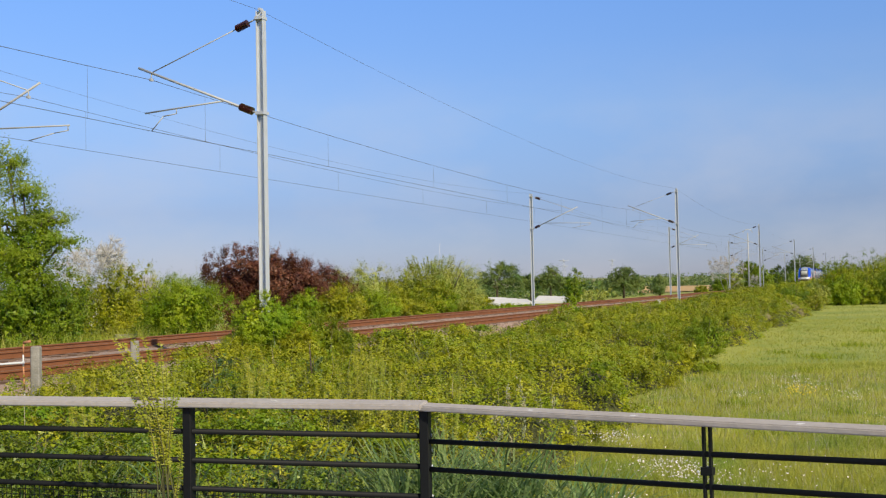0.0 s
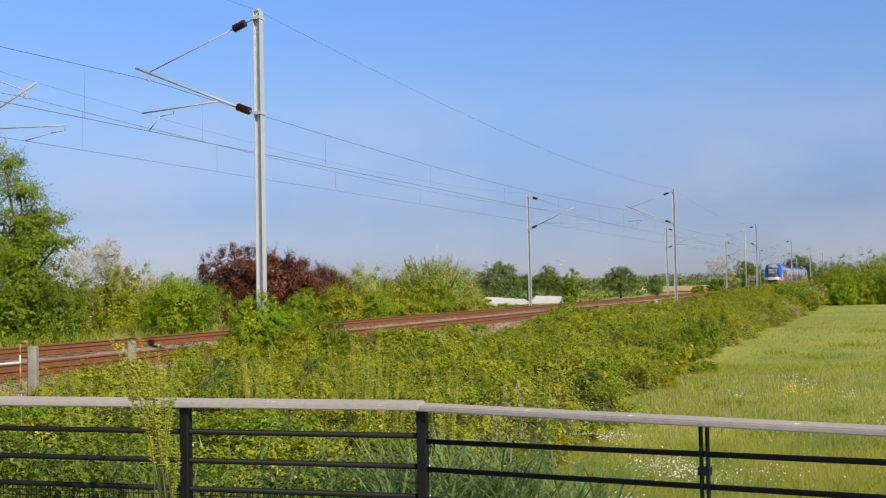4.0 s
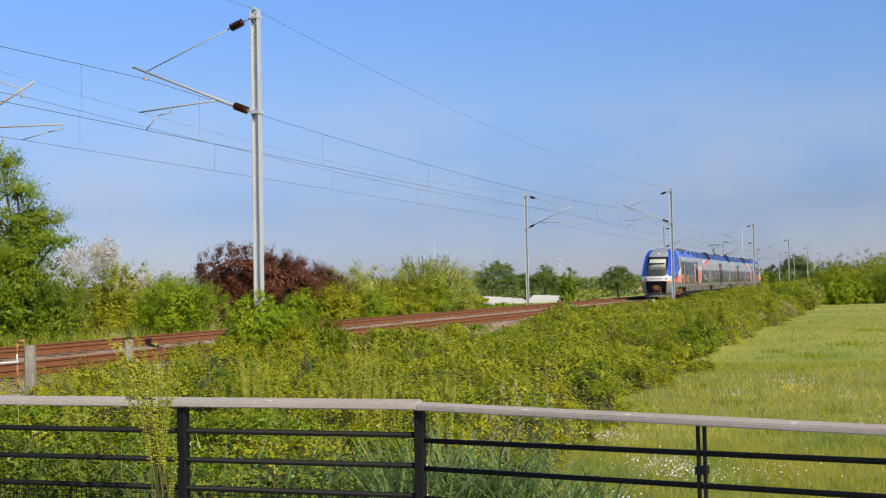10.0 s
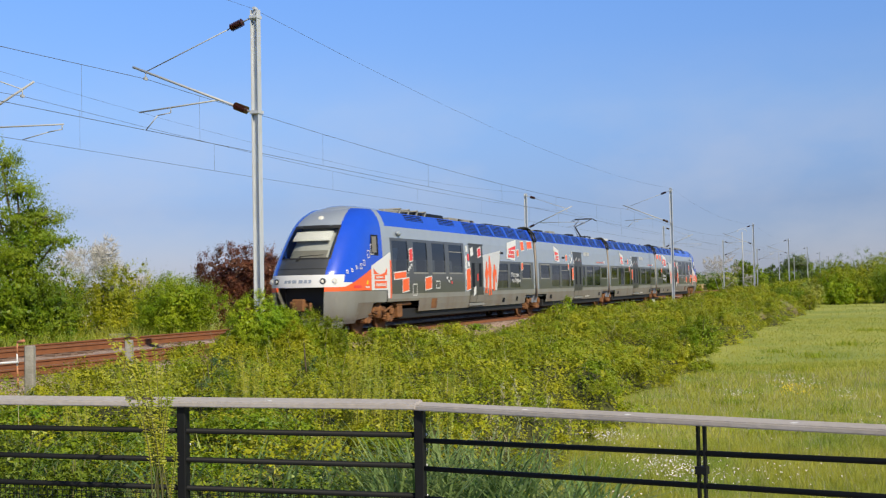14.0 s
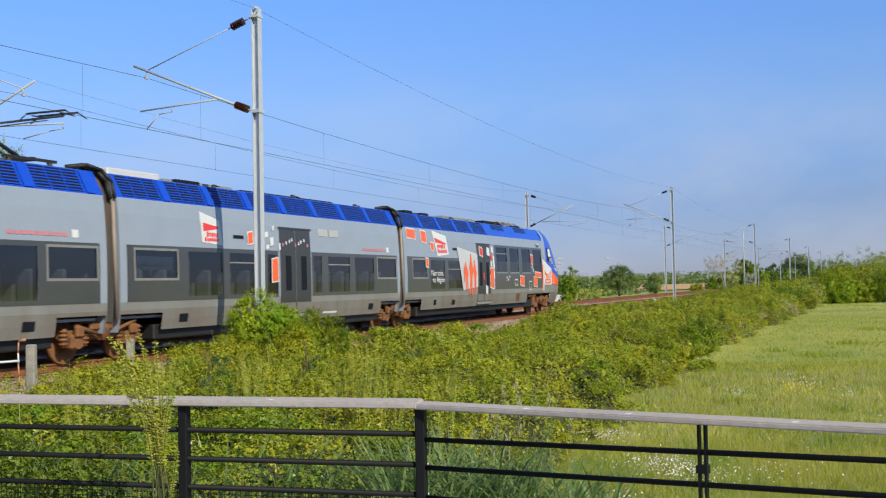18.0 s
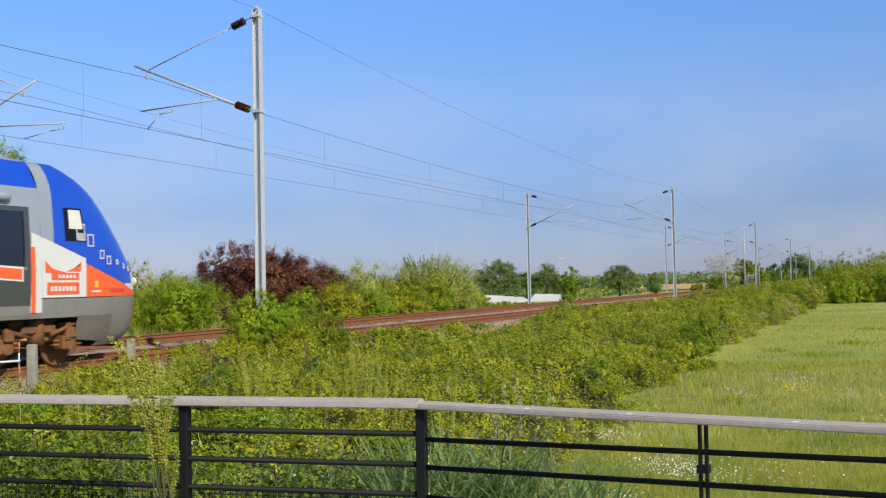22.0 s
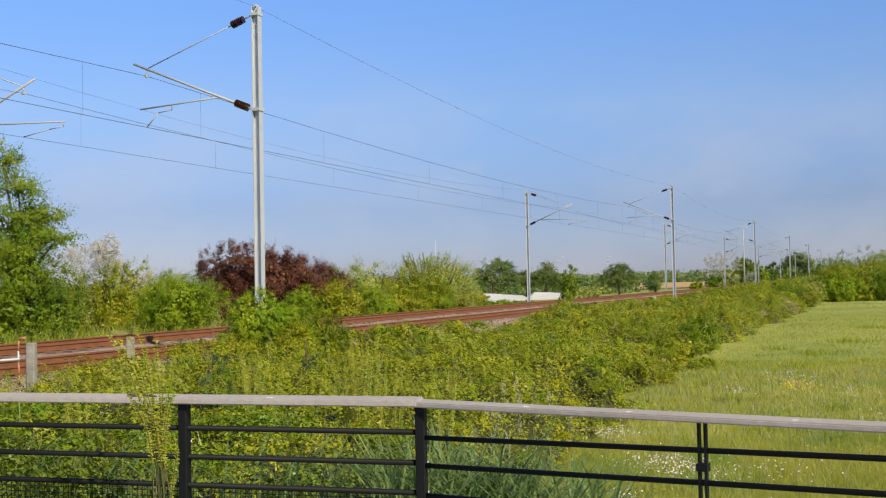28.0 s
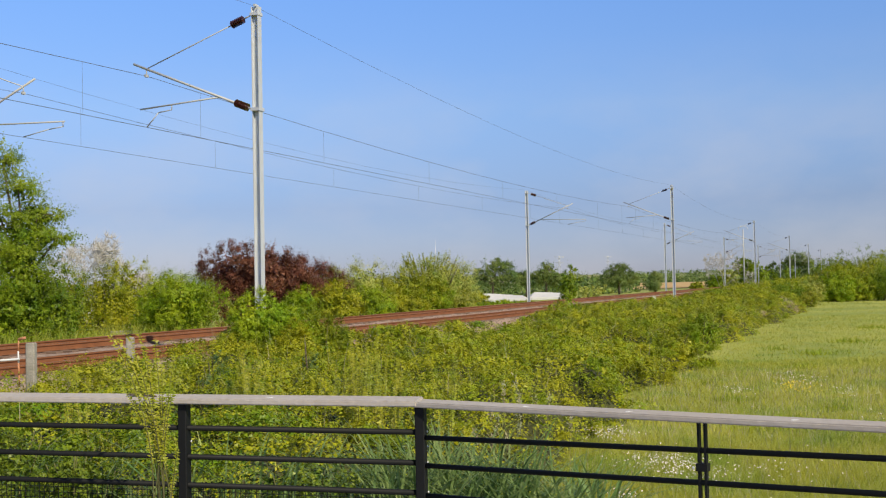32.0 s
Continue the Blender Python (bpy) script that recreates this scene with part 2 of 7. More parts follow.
L_GRASS = leaf_mat("meadow_grass", (0.28, 0.315, 0.04), (0.395, 0.40, 0.055), (0.485, 0.46, 0.08), 0.3, patch=0.25, grain=6.0)
# nettle green darkened further: the shade among the stems is in the colour
L_SHADED_NETTLE = leaf_mat("shade_dark_nettle_leaves", (0.035, 0.07, 0.006), (0.11, 0.165, 0.012), (0.25, 0.30, 0.03), 0.18, patch=0.9)
L_TALL = leaf_mat("tall_grass", (0.07, 0.135, 0.04), (0.185, 0.275, 0.085), (0.40, 0.48, 0.19), 0.5, patch=0.8)
L_STRAW = leaf_mat("dry_grass_stems", (0.30, 0.25, 0.14), (0.45, 0.39, 0.24), (0.60, 0.53, 0.36), 0.2, patch=0.8)
M_STEM = mat("plant_stems", (0.14, 0.14, 0.05), 0.9, vary=0.25)
M_STRAWSTEM = mat("dry_stems", (0.42, 0.36, 0.22), 0.9, vary=0.2)
# ---- mesh helpers ----


def part(name, bm, material, parent=None, label=""):
    """Links a bmesh as one mesh object under a thing or a part."""
    me = bpy.data.meshes.new(name)
    bm.normal_update()
    bm.to_mesh(me)
    bm.free()
    for k in material if isinstance(material, (list, tuple)) else [material]:
        me.materials.append(k)
    ob = new(name, me)
    if parent:
        ob.parent = parent
    return tagged(ob, label)


def share(name, me, parent, m):
    """One more object on a mesh that exists."""
    ob = new(name, me)
    ob.parent = parent
    ob.matrix_basis = m
    return ob


def empty(name, m, label, category, group="", kind=""):
    ob = new(name)
    ob.empty_display_size = 0.2
    ob.matrix_basis = m
    return tagged(ob, label, category, group, kind)


def raw(name, verts, faces, materials, parent=None, smooth=False, slots=None):
    me = bpy.data.meshes.new(name)
    me.from_pydata(verts, [], faces)
    for k in materials if isinstance(materials, (list, tuple)) else [materials]:
        me.materials.append(k)
    if slots is not None:
        me.polygons.foreach_set("material_index", slots)
    if smooth:
        me.polygons.foreach_set("use_smooth", [True] * len(me.polygons))
    me.update()
    ob = new(name, me)
    if parent:
        ob.parent = parent
    return ob


def loose(name, v, material, parent=None):
    """v: array of n x k x 3 corners; one mesh of loose faces with k corners each."""
    v = np.asarray(v, np.float32)
    n, k = v.shape[:2]
    me = bpy.data.meshes.new(name)
    me.vertices.add(n * k)
    me.vertices.foreach_set("co", v.ravel())
    me.loops.add(n * k)
    me.loops.foreach_set("vertex_index", np.arange(n * k, dtype=np.int32))
    me.polygons.add(n)
    me.polygons.foreach_set("loop_start", np.arange(0, n * k, k, dtype=np.int32))
    me.update(calc_edges=True)
    me.materials.append(material)
    ob = new(name, me)
    if parent:
        ob.parent = parent
    return ob


def leaf_mesh(name, v, material, parent=None):
    """Small pointed leaves from rhombs (base, side, tip, side): one triangle each."""
    pull = (v[:, 2] - v[:, 0]) * 0.36
    return loose(name, np.stack([v[:, 1] - pull, v[:, 2], v[:, 3] - pull], 1), material, parent)


def box(bm, x0, x1, y0, y1, z0, z1, mi=0, bevel=0.0):
    r = bmesh.ops.create_cube(bm, size=1, matrix=Matrix.Translation(((x0 + x1) / 2, (y0 + y1) / 2, (z0 + z1) / 2)) @ Matrix.Diagonal((x1 - x0, y1 - y0, z1 - z0, 1)))
    fs = {f for v in r["verts"] for f in v.link_faces}
    for f in fs:
        f.material_index = mi
    if bevel:
        bmesh.ops.bevel(bm, geom=list({e for f in fs for e in f.edges}), offset=bevel, segments=1, affect="EDGES", material=-1)
    return bm


def tube(bm, a, b, r0, r1=None, seg=8, mi=0, caps=True):
    a, b = Vector(a), Vector(b)
    d = b - a
    if d.length < 1e-6:
        return bm
    m = Matrix.Translation((a + b) / 2) @ d.to_track_quat("Z", "Y").to_matrix().to_4x4()
    r = bmesh.ops.create_cone(bm, cap_ends=caps, segments=seg, radius1=r0, radius2=r0 if r1 is None else r1, depth=d.length, matrix=m)
    for f in {f for v in r["verts"] for f in v.link_faces}:
        f.material_index, f.smooth = mi, len(f.verts) == 4
    return bm


def unit(rng, n):
    v = rng.normal(size=(n, 3))
    return v / np.linalg.norm(v, axis=1, keepdims=True)


def leaf_quads(rng, c, normal, size, aspect=0.5, spread=0.8, along=None, droop=0.0):
    """Rhombic leaves at the points c that face roughly along normal; along gives the leaf's own direction where it has one."""
    n = len(c)
    nn = normal + rng.normal(size=(n, 3)) * spread
    nn /= np.linalg.norm(nn, axis=1, keepdims=True) + 1e-9
    t = rng.normal(size=(n, 3)) if along is None else along + rng.normal(size=(n, 3)) * 0.25
    t[:, 2] -= droop
    t -= nn * (t * nn).sum(1, keepdims=True)
    t /= np.linalg.norm(t, axis=1, keepdims=True) + 1e-9
    b = np.cross(nn, t)
    s = np.broadcast_to(size, (n,)) * rng.uniform(0.6, 1.35, n)
    s = s[:, None]
    w = s * aspect
    return np.stack([c, c + t * s * 0.5 + b * w * 0.5 + nn * s * 0.06, c + t * s, c + t * s * 0.5 - b * w * 0.5 + nn * s * 0.06], 1)


def sprigs(rng, p, d, length, k, size, aspect=0.5, up=0.35):
    """Short leafy twigs that start at p and point along d, k leaves set spirally round each."""
    n = len(p)
    d = d / (np.linalg.norm(d, axis=1, keepdims=True) + 1e-9)
    ln = length * rng.uniform(0.6, 1.4, n)
    a = np.cross(d, rng.normal(size=(n, 3)))
    a /= np.linalg.norm(a, axis=1, keepdims=True) + 1e-9
    b = np.cross(d, a)
    j = np.arange(k)
    ang = j[None] * 2.4 + rng.uniform(0, 6.28, n)[:, None]
    w = np.cos(ang)[..., None] * a[:, None] + np.sin(ang)[..., None] * b[:, None]
    pos = p[:, None] + d[:, None] * (ln[:, None] * ((j + 0.5) / k)[None])[..., None]
    along = w * 0.9 + d[:, None] * 0.55
    nrm = d[:, None] * 0.75 - w * 0.35 + np.array([0, 0, up])
    taper = np.tile(1.1 - 0.45 * j / k, n)
    return leaf_quads(rng, pos.reshape(-1, 3), nrm.reshape(-1, 3), size * taper, aspect, 0.25, along=along.reshape(-1, 3))


# ---- railway coordinates: s along the near track, away from the path; off sideways, towards the path ----
PHI = 0.38174
U, N = Vector((math.sin(PHI), math.cos(PHI), 0)), Vector((math.cos(PHI), -math.sin(PHI), 0))
P0 = Vector((2.471, 52.411, 0))
TURN = 90 - math.degrees(PHI)


def at(s, off, z=0.0):
    return P0 + U * s + N * off + Vector((0, 0, z))


def to_rail(x, y):
    dx, dy = x - P0.x, y - P0.y
    return dx * U.x + dy * U.y, dx * N.x + dy * N.y


def on_ray(px, py, depth):
    """A place at that depth ahead of the main view, named by its bearing in the view's own units."""
    a, b = (px - 784) / 1912.6, (441 - py) / 1912.6
    roll, pitch = 0.01986, 0.0338
    r, up = a * math.cos(roll) + b * math.sin(roll), b * math.cos(roll) - a * math.sin(roll)
    d = Vector((r, math.cos(pitch) - up * math.sin(pitch), math.sin(pitch) + up * math.cos(pitch)))
    return EYE + d * (depth / d.y)


def smooth(a, b, x):
    t = np.clip((x - a) / (b - a), 0, 1)
    return t * t * (3 - 2 * t)


RAIL_A, RAIL_B = (-0.14, 5.69), (1.80, 4.46)   # the railing: corner post, and a point on its nearer arm
LEFT_WAY = (-0.963, 0.268)


def path_side(x, y):
    """Metres beyond the railing's line (negative: on the path)."""
    d1 = (y - 5.69) * 0.963 + (x + 0.14) * 0.268
    d2 = ((x + 0.14) * 1.23 + (y - 5.69) * 1.94) / 2.297
    return np.minimum(d1, d2)


def ground_z(x, y):
    s, off = to_rail(x, y)
    z = np.interp(off, [-4000, -900, -120, -40, -9, -6.6, -5.6, 1.9, 2.6, 4.2, 8, 12.2, 20, 4000], [-2.2, -2.6, -2.6, -1.5, -0.75, -0.7, -0.5, -0.5, -0.75, -0.95, -1.2, -1.45, -1.47, -1.47])
    far = np.hypot(x, y)
    z = z + smooth(700, 3200, far) * 19 * (0.75 + 0.25 * np.sin(x * 0.0021 + 1.0))
    z = z + smooth(2.5 + 1.7 * smooth(-2.2, -0.4, x), 0.4 + 0.8 * smooth(-2.2, -0.4, x), path_side(x, y)) * (-0.12 - z) * (off > 3)
    return z


def build_ground():
    ax = np.concatenate([-np.geomspace(4500, 60, 26), np.arange(-55, 60, 1.25), np.geomspace(62, 4500, 26)])
    s = ax - 45
    off = np.concatenate([-np.geomspace(4500, 30, 26), np.arange(-28, 40, 0.8), np.geomspace(42, 4500, 24)])
    S, O = np.meshgrid(s, off, indexing="ij")
    X, Y = P0.x + U.x * S + N.x * O, P0.y + U.y * S + N.y * O
    Z = ground_z(X, Y)
    a, b = S.shape
    i = np.arange(a * b).reshape(a, b)
    f = np.stack([i[:-1, :-1], i[:-1, 1:], i[1:, 1:], i[1:, :-1]], -1).reshape(-1, 4)[:, ::-1]
    m = bpy.data.materials.new("meadow_ground")
    m.use_nodes = True
    t = m.node_tree
    bs = t.nodes["Principled BSDF"]
    geo = t.nodes.new("ShaderNodeNewGeometry")
    fields, blotch, fine = t.nodes.new("ShaderNodeTexVoronoi"), t.nodes.new("ShaderNodeTexNoise"), t.nodes.new("ShaderNodeTexNoise")
    fields.inputs["Scale"].default_value = 0.0035
    blotch.inputs["Scale"].default_value, blotch.inputs["Detail"].default_value = 0.12, 6
    fine.inputs["Scale"].default_value, fine.inputs["Detail"].default_value = 3.0, 6
    for k in (fields, blotch, fine):
        t.links.new(geo.outputs["Position"], k.inputs["Vector"])
    r1, r2 = t.nodes.new("ShaderNodeValToRGB"), t.nodes.new("ShaderNodeValToRGB")
    r1.color_ramp.elements[0].color, r1.color_ramp.elements[1].color = (0.225, 0.28, 0.045, 1), (0.39, 0.39, 0.08, 1)
    r1.color_ramp.elements[0].position, r1.color_ramp.elements[1].position = 0.35, 0.68
    r2.color_ramp.elements[0].color, r2.color_ramp.elements[1].color = (0.16, 0.20, 0.06, 1), (0.34, 0.31, 0.14, 1)
    t.links.new(blotch.outputs[0], r1.inputs[0])
    t.links.new(fields.outputs["Color"], r2.inputs[0])
    ln, mr, mx = t.nodes.new("ShaderNodeVectorMath"), t.nodes.new("ShaderNodeMapRange"), t.nodes.new("ShaderNodeMix")
    ln.operation, mx.data_type = "LENGTH", "RGBA"
    mr.inputs[1].default_value, mr.inputs[2].default_value = 220, 420
    t.links.new(geo.outputs["Position"], ln.inputs[0])
    t.links.new(ln.outputs["Value"], mr.inputs[0])
    t.links.new(mr.outputs[0], mx.inputs[0])
    t.links.new(r1.outputs[0], mx.inputs[6])
    t.links.new(r2.outputs[0], mx.inputs[7])
    f2, sc = t.nodes.new("ShaderNodeMapRange"), t.nodes.new("ShaderNodeVectorMath")
    f2.inputs[3].default_value, f2.inputs[4].default_value = 0.65, 1.35
    sc.operation = "SCALE"
    t.links.new(fine.outputs[0], f2.inputs[0])
    t.links.new(mx.outputs[2], sc.inputs[0])
    t.links.new(f2.outputs[0], sc.inputs["Scale"])
    t.links.new(sc.outputs[0], bs.inputs["Base Color"])
    bs.inputs["Roughness"].default_value = 0.95
    bp = t.nodes.new("ShaderNodeBump")
    bp.inputs["Distance"].default_value, bp.inputs["Strength"].default_value = 0.1, 0.6
    t.links.new(fine.outputs[0], bp.inputs["Height"])
    t.links.new(bp.outputs[0], bs.inputs["Normal"])
    ob = raw("ground", np.stack([X, Y, Z], -1).reshape(-1, 3).tolist(), f.tolist(), m, smooth=True)
    tagged(ob, "green meadow ground with yellowish grass beside the railway bank", "ground", kind="structure")


build_ground()
# ---- railway: ballast, rails, sleepers ----
S_STEPS = [-140, -100, -70] + [-60 + 0.6 * k for k in range(200)] + [62, 66, 72, 80, 90, 100, 115, 130, 150, 180, 220, 300, 450, 700, 1100]


def build_ballast():
    rng = np.random.default_rng(3)
    prof = [(-6.7, -0.85), (-6.2, -0.5), (-5.5, -0.09), (-4.9, -0.06), (-4.2, -0.07), (-3.6, -0.09), (-3.0, -0.07), (-2.4, -0.07), (-1.9, -0.12), (-1.3, -0.20), (-0.6, -0.22), (0, -0.22),
            (0.6, -0.22), (1.2, -0.20), (1.6, -0.22), (1.9, -0.36), (2.2, -0.52), (2.5, -0.68), (2.9, -0.86), (3.4, -1.05)]
    v, f, n = [], [], len(prof)
    for s in S_STEPS:
        for o, z in prof:
            v.append(at(s, o + rng.uniform(-0.05, 0.05), z + rng.uniform(-0.035, 0.035)))
    for i in range(len(S_STEPS) - 1):
        for j in range(n - 1):
            a = i * n + j
            f.append((a, a + 1, a + n + 1, a + n))
    inner = [1 if abs(prof[j][0] + 0.3) < 1.1 or abs(prof[j][0] + 3.9) < 1.3 else 0 for _ in range(len(S_STEPS) - 1) for j in range(n - 1)]
    bed = raw("ballast_bed", [tuple(p) for p in v], [k[::-1] for k in f], [M_BALLAST, M_BALLAST_RUST], slots=inner)
    tagged(bed, "pinkish grey crushed-stone ballast bed under two tracks", "ballast", kind="structure")
    # loose stones where the shoulder lies open
    k = 9000
    s = np.where(rng.random(k) < 0.75, rng.uniform(-22, 30, k), rng.uniform(-40, 70, k))
    o = np.where(rng.random(k) < 0.8, rng.uniform(1.2, 3.0, k), rng.uniform(-2.4, -1.2, k))
    z = np.interp(o, [p[0] for p in prof], [p[1] for p in prof]) + 0.015
    c = np.array(P0)[None] + s[:, None] * np.array(U) + o[:, None] * np.array(N)
    c[:, 2] = z
    r = rng.uniform(0.02, 0.05, k)[:, None, None]
    base = np.array([(1, 0, 0), (0, 1, 0), (-1, 0, 0), (0, -1, 0), (0.2, 0.1, 0.8), (-0.1, 0, -0.7)])[None] + rng.uniform(-0.35, 0.35, (k, 6, 3))
    vv = (c[:, None] + base * r).reshape(-1, 3)
    tri = np.array([(0, 1, 4), (1, 2, 4), (2, 3, 4), (3, 0, 4), (1, 0, 5), (2, 1, 5), (3, 2, 5), (0, 3, 5)])
    ff = (tri[None] + (np.arange(k) * 6)[:, None, None]).reshape(-1, 3)
    st = raw("ballast_stones", vv.tolist(), ff.tolist(), M_BALLAST)
    tagged(st, "loose pinkish grey ballast stones on the shoulder", "stones", kind="stuff")


build_ballast()


def build_track(name, off, z, label):
    track = empty(name, Matrix.Translation(at(-30, off, z - 0.2)), label, "railway track", kind="structure")
    inv = track.matrix_basis.inverted()
    prof = [(-0.075, -0.172), (-0.075, -0.158), (-0.012, -0.142), (-0.009, -0.05), (-0.036, -0.038), (-0.036, -0.006), (-0.028, 0.0), (0.028, 0.0), (0.036, -0.006), (0.036, -0.038), (0.009, -0.05), (0.012, -0.142), (0.075, -0.158), (0.075, -0.172)]
    n = len(prof)
    for side in (-0.7535, 0.7535):
        ss = [-140 + 12 * k for k in range(70)]
        v = [tuple(inv @ at(s, off + side + o, z + h)) for s in ss for o, h in prof]
        f, sl = [], []
        for i in range(len(ss) - 1):
            for j in range(n):
                a, b = i * n + j, i * n + (j + 1) % n
                f.append((a, b, b + n, a + n))
                sl.append(1 if j in (5, 6, 7) else 0)
        raw("rail", v, f, [M_RUST, M_HEAD], track, slots=sl)
    bm = bmesh.new()
    box(bm, -0.13, 0.13, -1.25, 1.25, -0.2, 0.0, bevel=0.02)
    first = part("sleeper", bm, M_SLEEPER, track)
    turn = pose(0, 0, 0, 0, 0, TURN)
    for k in range(150):
        m = inv @ Matrix.Translation(at(-40 + 0.6 * k, off, z - 0.172)) @ turn
        if k == 0:
            first.matrix_basis = m
        else:
            share("sleeper", first.data, track, m)
    return track


build_track("railway_track_1", 0.0, 0.0, "rusty-sided steel rails of the near railway track on concrete sleepers")
build_track("railway_track_2", -3.62, 0.13, "rusty-sided steel rails of the far railway track on concrete sleepers")

# ---- overhead line ----
NEAR_MASTS = [-84, -27.0, 30.2, 86.8, 142.8, 196.0, 250.0, 305.0, 360.0]
FAR_MASTS = [-81, -27.5, 26.0, 81.0, 135.0, 189.5, 245.0, 300.0]


def insulator(parent, a, b, r=0.1):
    """A stack of brown glazed discs between a and b."""
    a, b = Vector(a), Vector(b)
    bm = bmesh.new()
    tube(bm, a, b, r * 0.5, seg=8)
    for k in range(7):
        p = a.lerp(b, (k + 0.5) / 7)
        h = (b - a).normalized() * 0.012
        tube(bm, p - h, p + h, r, r * 0.8, seg=12)
    return part("insulator", bm, M_INSUL, parent, "dark brown ribbed insulator")


def build_mast(s, off, side, base, top, near):
    """A steel mast; side is -1 where its arm reaches away from the path. Arm poses are in the mast's own space, x across the track."""
    label = "galvanised steel H-section railway mast with a catenary arm"
    mast = empty("catenary_mast", Matrix.Translation(at(s, off, base)) @ pose(0, 0, 0, 0, 0, TURN - 90), label, "mast", "masts beside the tracks")
    h = top - base
    bm = bmesh.new()
    box(bm, -0.095, -0.083, -0.085, 0.085, -0.3, h)
    box(bm, 0.083, 0.095, -0.085, 0.085, -0.3, h)
    box(bm, -0.083, 0.083, -0.006, 0.006, -0.3, h)
    part("post", bm, M_GALV, mast)
    bm = bmesh.new()
    box(bm, -0.35, 0.35, -0.35, 0.35, -0.6, -0.02, bevel=0.03)
    part("footing", bm, M_CONCRETE, mast)
    d = side * (abs(off if near else off + 3.62) - (0.12 if near else -0.2))
    sink = 0.0 if near else 0.22
    zc, zm, zt = 5.62 - base - sink * 0.3, 6.93 - base - sink, top - base - 0.18
    e = side
    root = Vector((e * 0.12, 0, 5.83 - base - sink))
    clamp = Vector((d, 0, zm + 0.18))
    way = (clamp - root).normalized()
    insulator(mast, root + way * 0.15, root + way * 0.55)
    bm = bmesh.new()
    tube(bm, root, root + way * 0.16, 0.025)
    tube(bm, root + way * 0.54, clamp + way * 0.42, 0.031)
    part("cantilever_tube", bm, M_ALU, mast)
    tie = Vector((e * 0.12, 0, zt))
    w2 = (clamp - tie).normalized()
    insulator(mast, tie + w2 * 0.25, tie + w2 * 0.62)
    bm = bmesh.new()
    tube(bm, tie, tie + w2 * 0.26, 0.02)
    tube(bm, tie + w2 * 0.6, clamp, 0.015)
    part("tie_rod", bm, M_ALU, mast)
    bm = bmesh.new()
    tube(bm, clamp + Vector((0, 0, 0.03)), Vector((d, 0, zm)), 0.015)
    box(bm, d - 0.03, d + 0.03, -0.05, 0.05, zm - 0.03, zm + 0.04)
    part("messenger_clamp", bm, M_ALU, mast)
    q = root + way * (clamp - root).length * 0.3
    end = Vector((d + e * (0.2 if near else 1.35), 0, zc + 0.47 - sink * 0.7))
    bm = bmesh.new()
    tube(bm, q, end, 0.021)
    drop = q.lerp(end, 0.6 if near else 0.985)
    tube(bm, drop, drop + Vector((0, 0, -0.14)), 0.014)
    part("registration_tube", bm, M_ALU, mast)
    bm = bmesh.new()
    knee = drop + Vector((e * (0.4 if near else -0.45), 0, -0.17))
    tube(bm, drop + Vector((0, 0, -0.13)), knee, 0.014)
    tube(bm, knee, Vector((d, 0, zc + 0.01)), 0.014)
    part("steady_arm", bm, M_ALU, mast)
    bm = bmesh.new()
    box(bm, -0.12, 0.12, -0.125, 0.125, root.z - 0.05, root.z + 0.03)
    part("bracket", bm, M_GALV, mast)
    bm = bmesh.new()
    box(bm, -0.11, 0.11, -0.115, 0.115, zt - 0.04, zt + 0.03)
    part("bracket", bm, M_GALV, mast)
    if near:
        bm = bmesh.new()
        box(bm, -0.03, 0.03, -0.08, 0.08, h, h + 0.06)
        part("wire_clamp", bm, M_GALV, mast)
    return mast


for s in NEAR_MASTS:
    build_mast(s, 3.37 if s == -27.0 else 3.33, -1, -0.95, 8.33, True)
for s in FAR_MASTS:
    build_mast(s, -6.5, 1, -0.75, 8.15, False)


def line_tube(name, pts, r, parent, material=M_WIRE, seg=5):
    v, f = [], []
    for i, p in enumerate(pts):
        d = (pts[min(i + 1, len(pts) - 1)] - pts[max(i - 1, 0)]).normalized()
        a = d.cross(Vector((0, 0, 1))).normalized()
        b = a.cross(d)
        for k in range(seg):
            t = 2 * math.pi * k / seg
            v.append(tuple(p + a * (r * math.cos(t)) + b * (r * math.sin(t))))
    for i in range(len(pts) - 1):
        for k in range(seg):
            a, b = i * seg + k, i * seg + (k + 1) % seg
            f.append((a, b, b + seg, a + seg))
    return raw(name, v, f, material, parent, smooth=True)


def build_wires(name, off, masts, dz, label, r=0.0085):
    line = empty(name, Matrix.Translation(at(-30, off, 5)), label, "overhead line")
    inv = line.matrix_basis.inverted()
    mess, cont = [], []
    for k in range(len(masts) - 1):
        a, b = masts[k], masts[k + 1]
        for j in range(12):
            t = j / 12
            s = a + (b - a) * t
            mess.append(inv @ at(s, off, 6.93 + dz - 1.8 * t * (1 - t)))
            cont.append(inv @ at(s, off, 5.62 + dz * 0.3))
        for t in (0.041, 0.165, 0.325, 0.49, 0.66, 0.83, 0.958):
            s = a + (b - a) * t
            line_tube("dropper", [inv @ at(s, off, 5.62 + dz * 0.3), inv @ at(s + 0.001, off, 6.93 + dz - 1.8 * t * (1 - t))], 0.004, line, seg=4)
    line_tube("messenger_wire", mess, r, line)
    line_tube("contact_wire", cont, r, line)


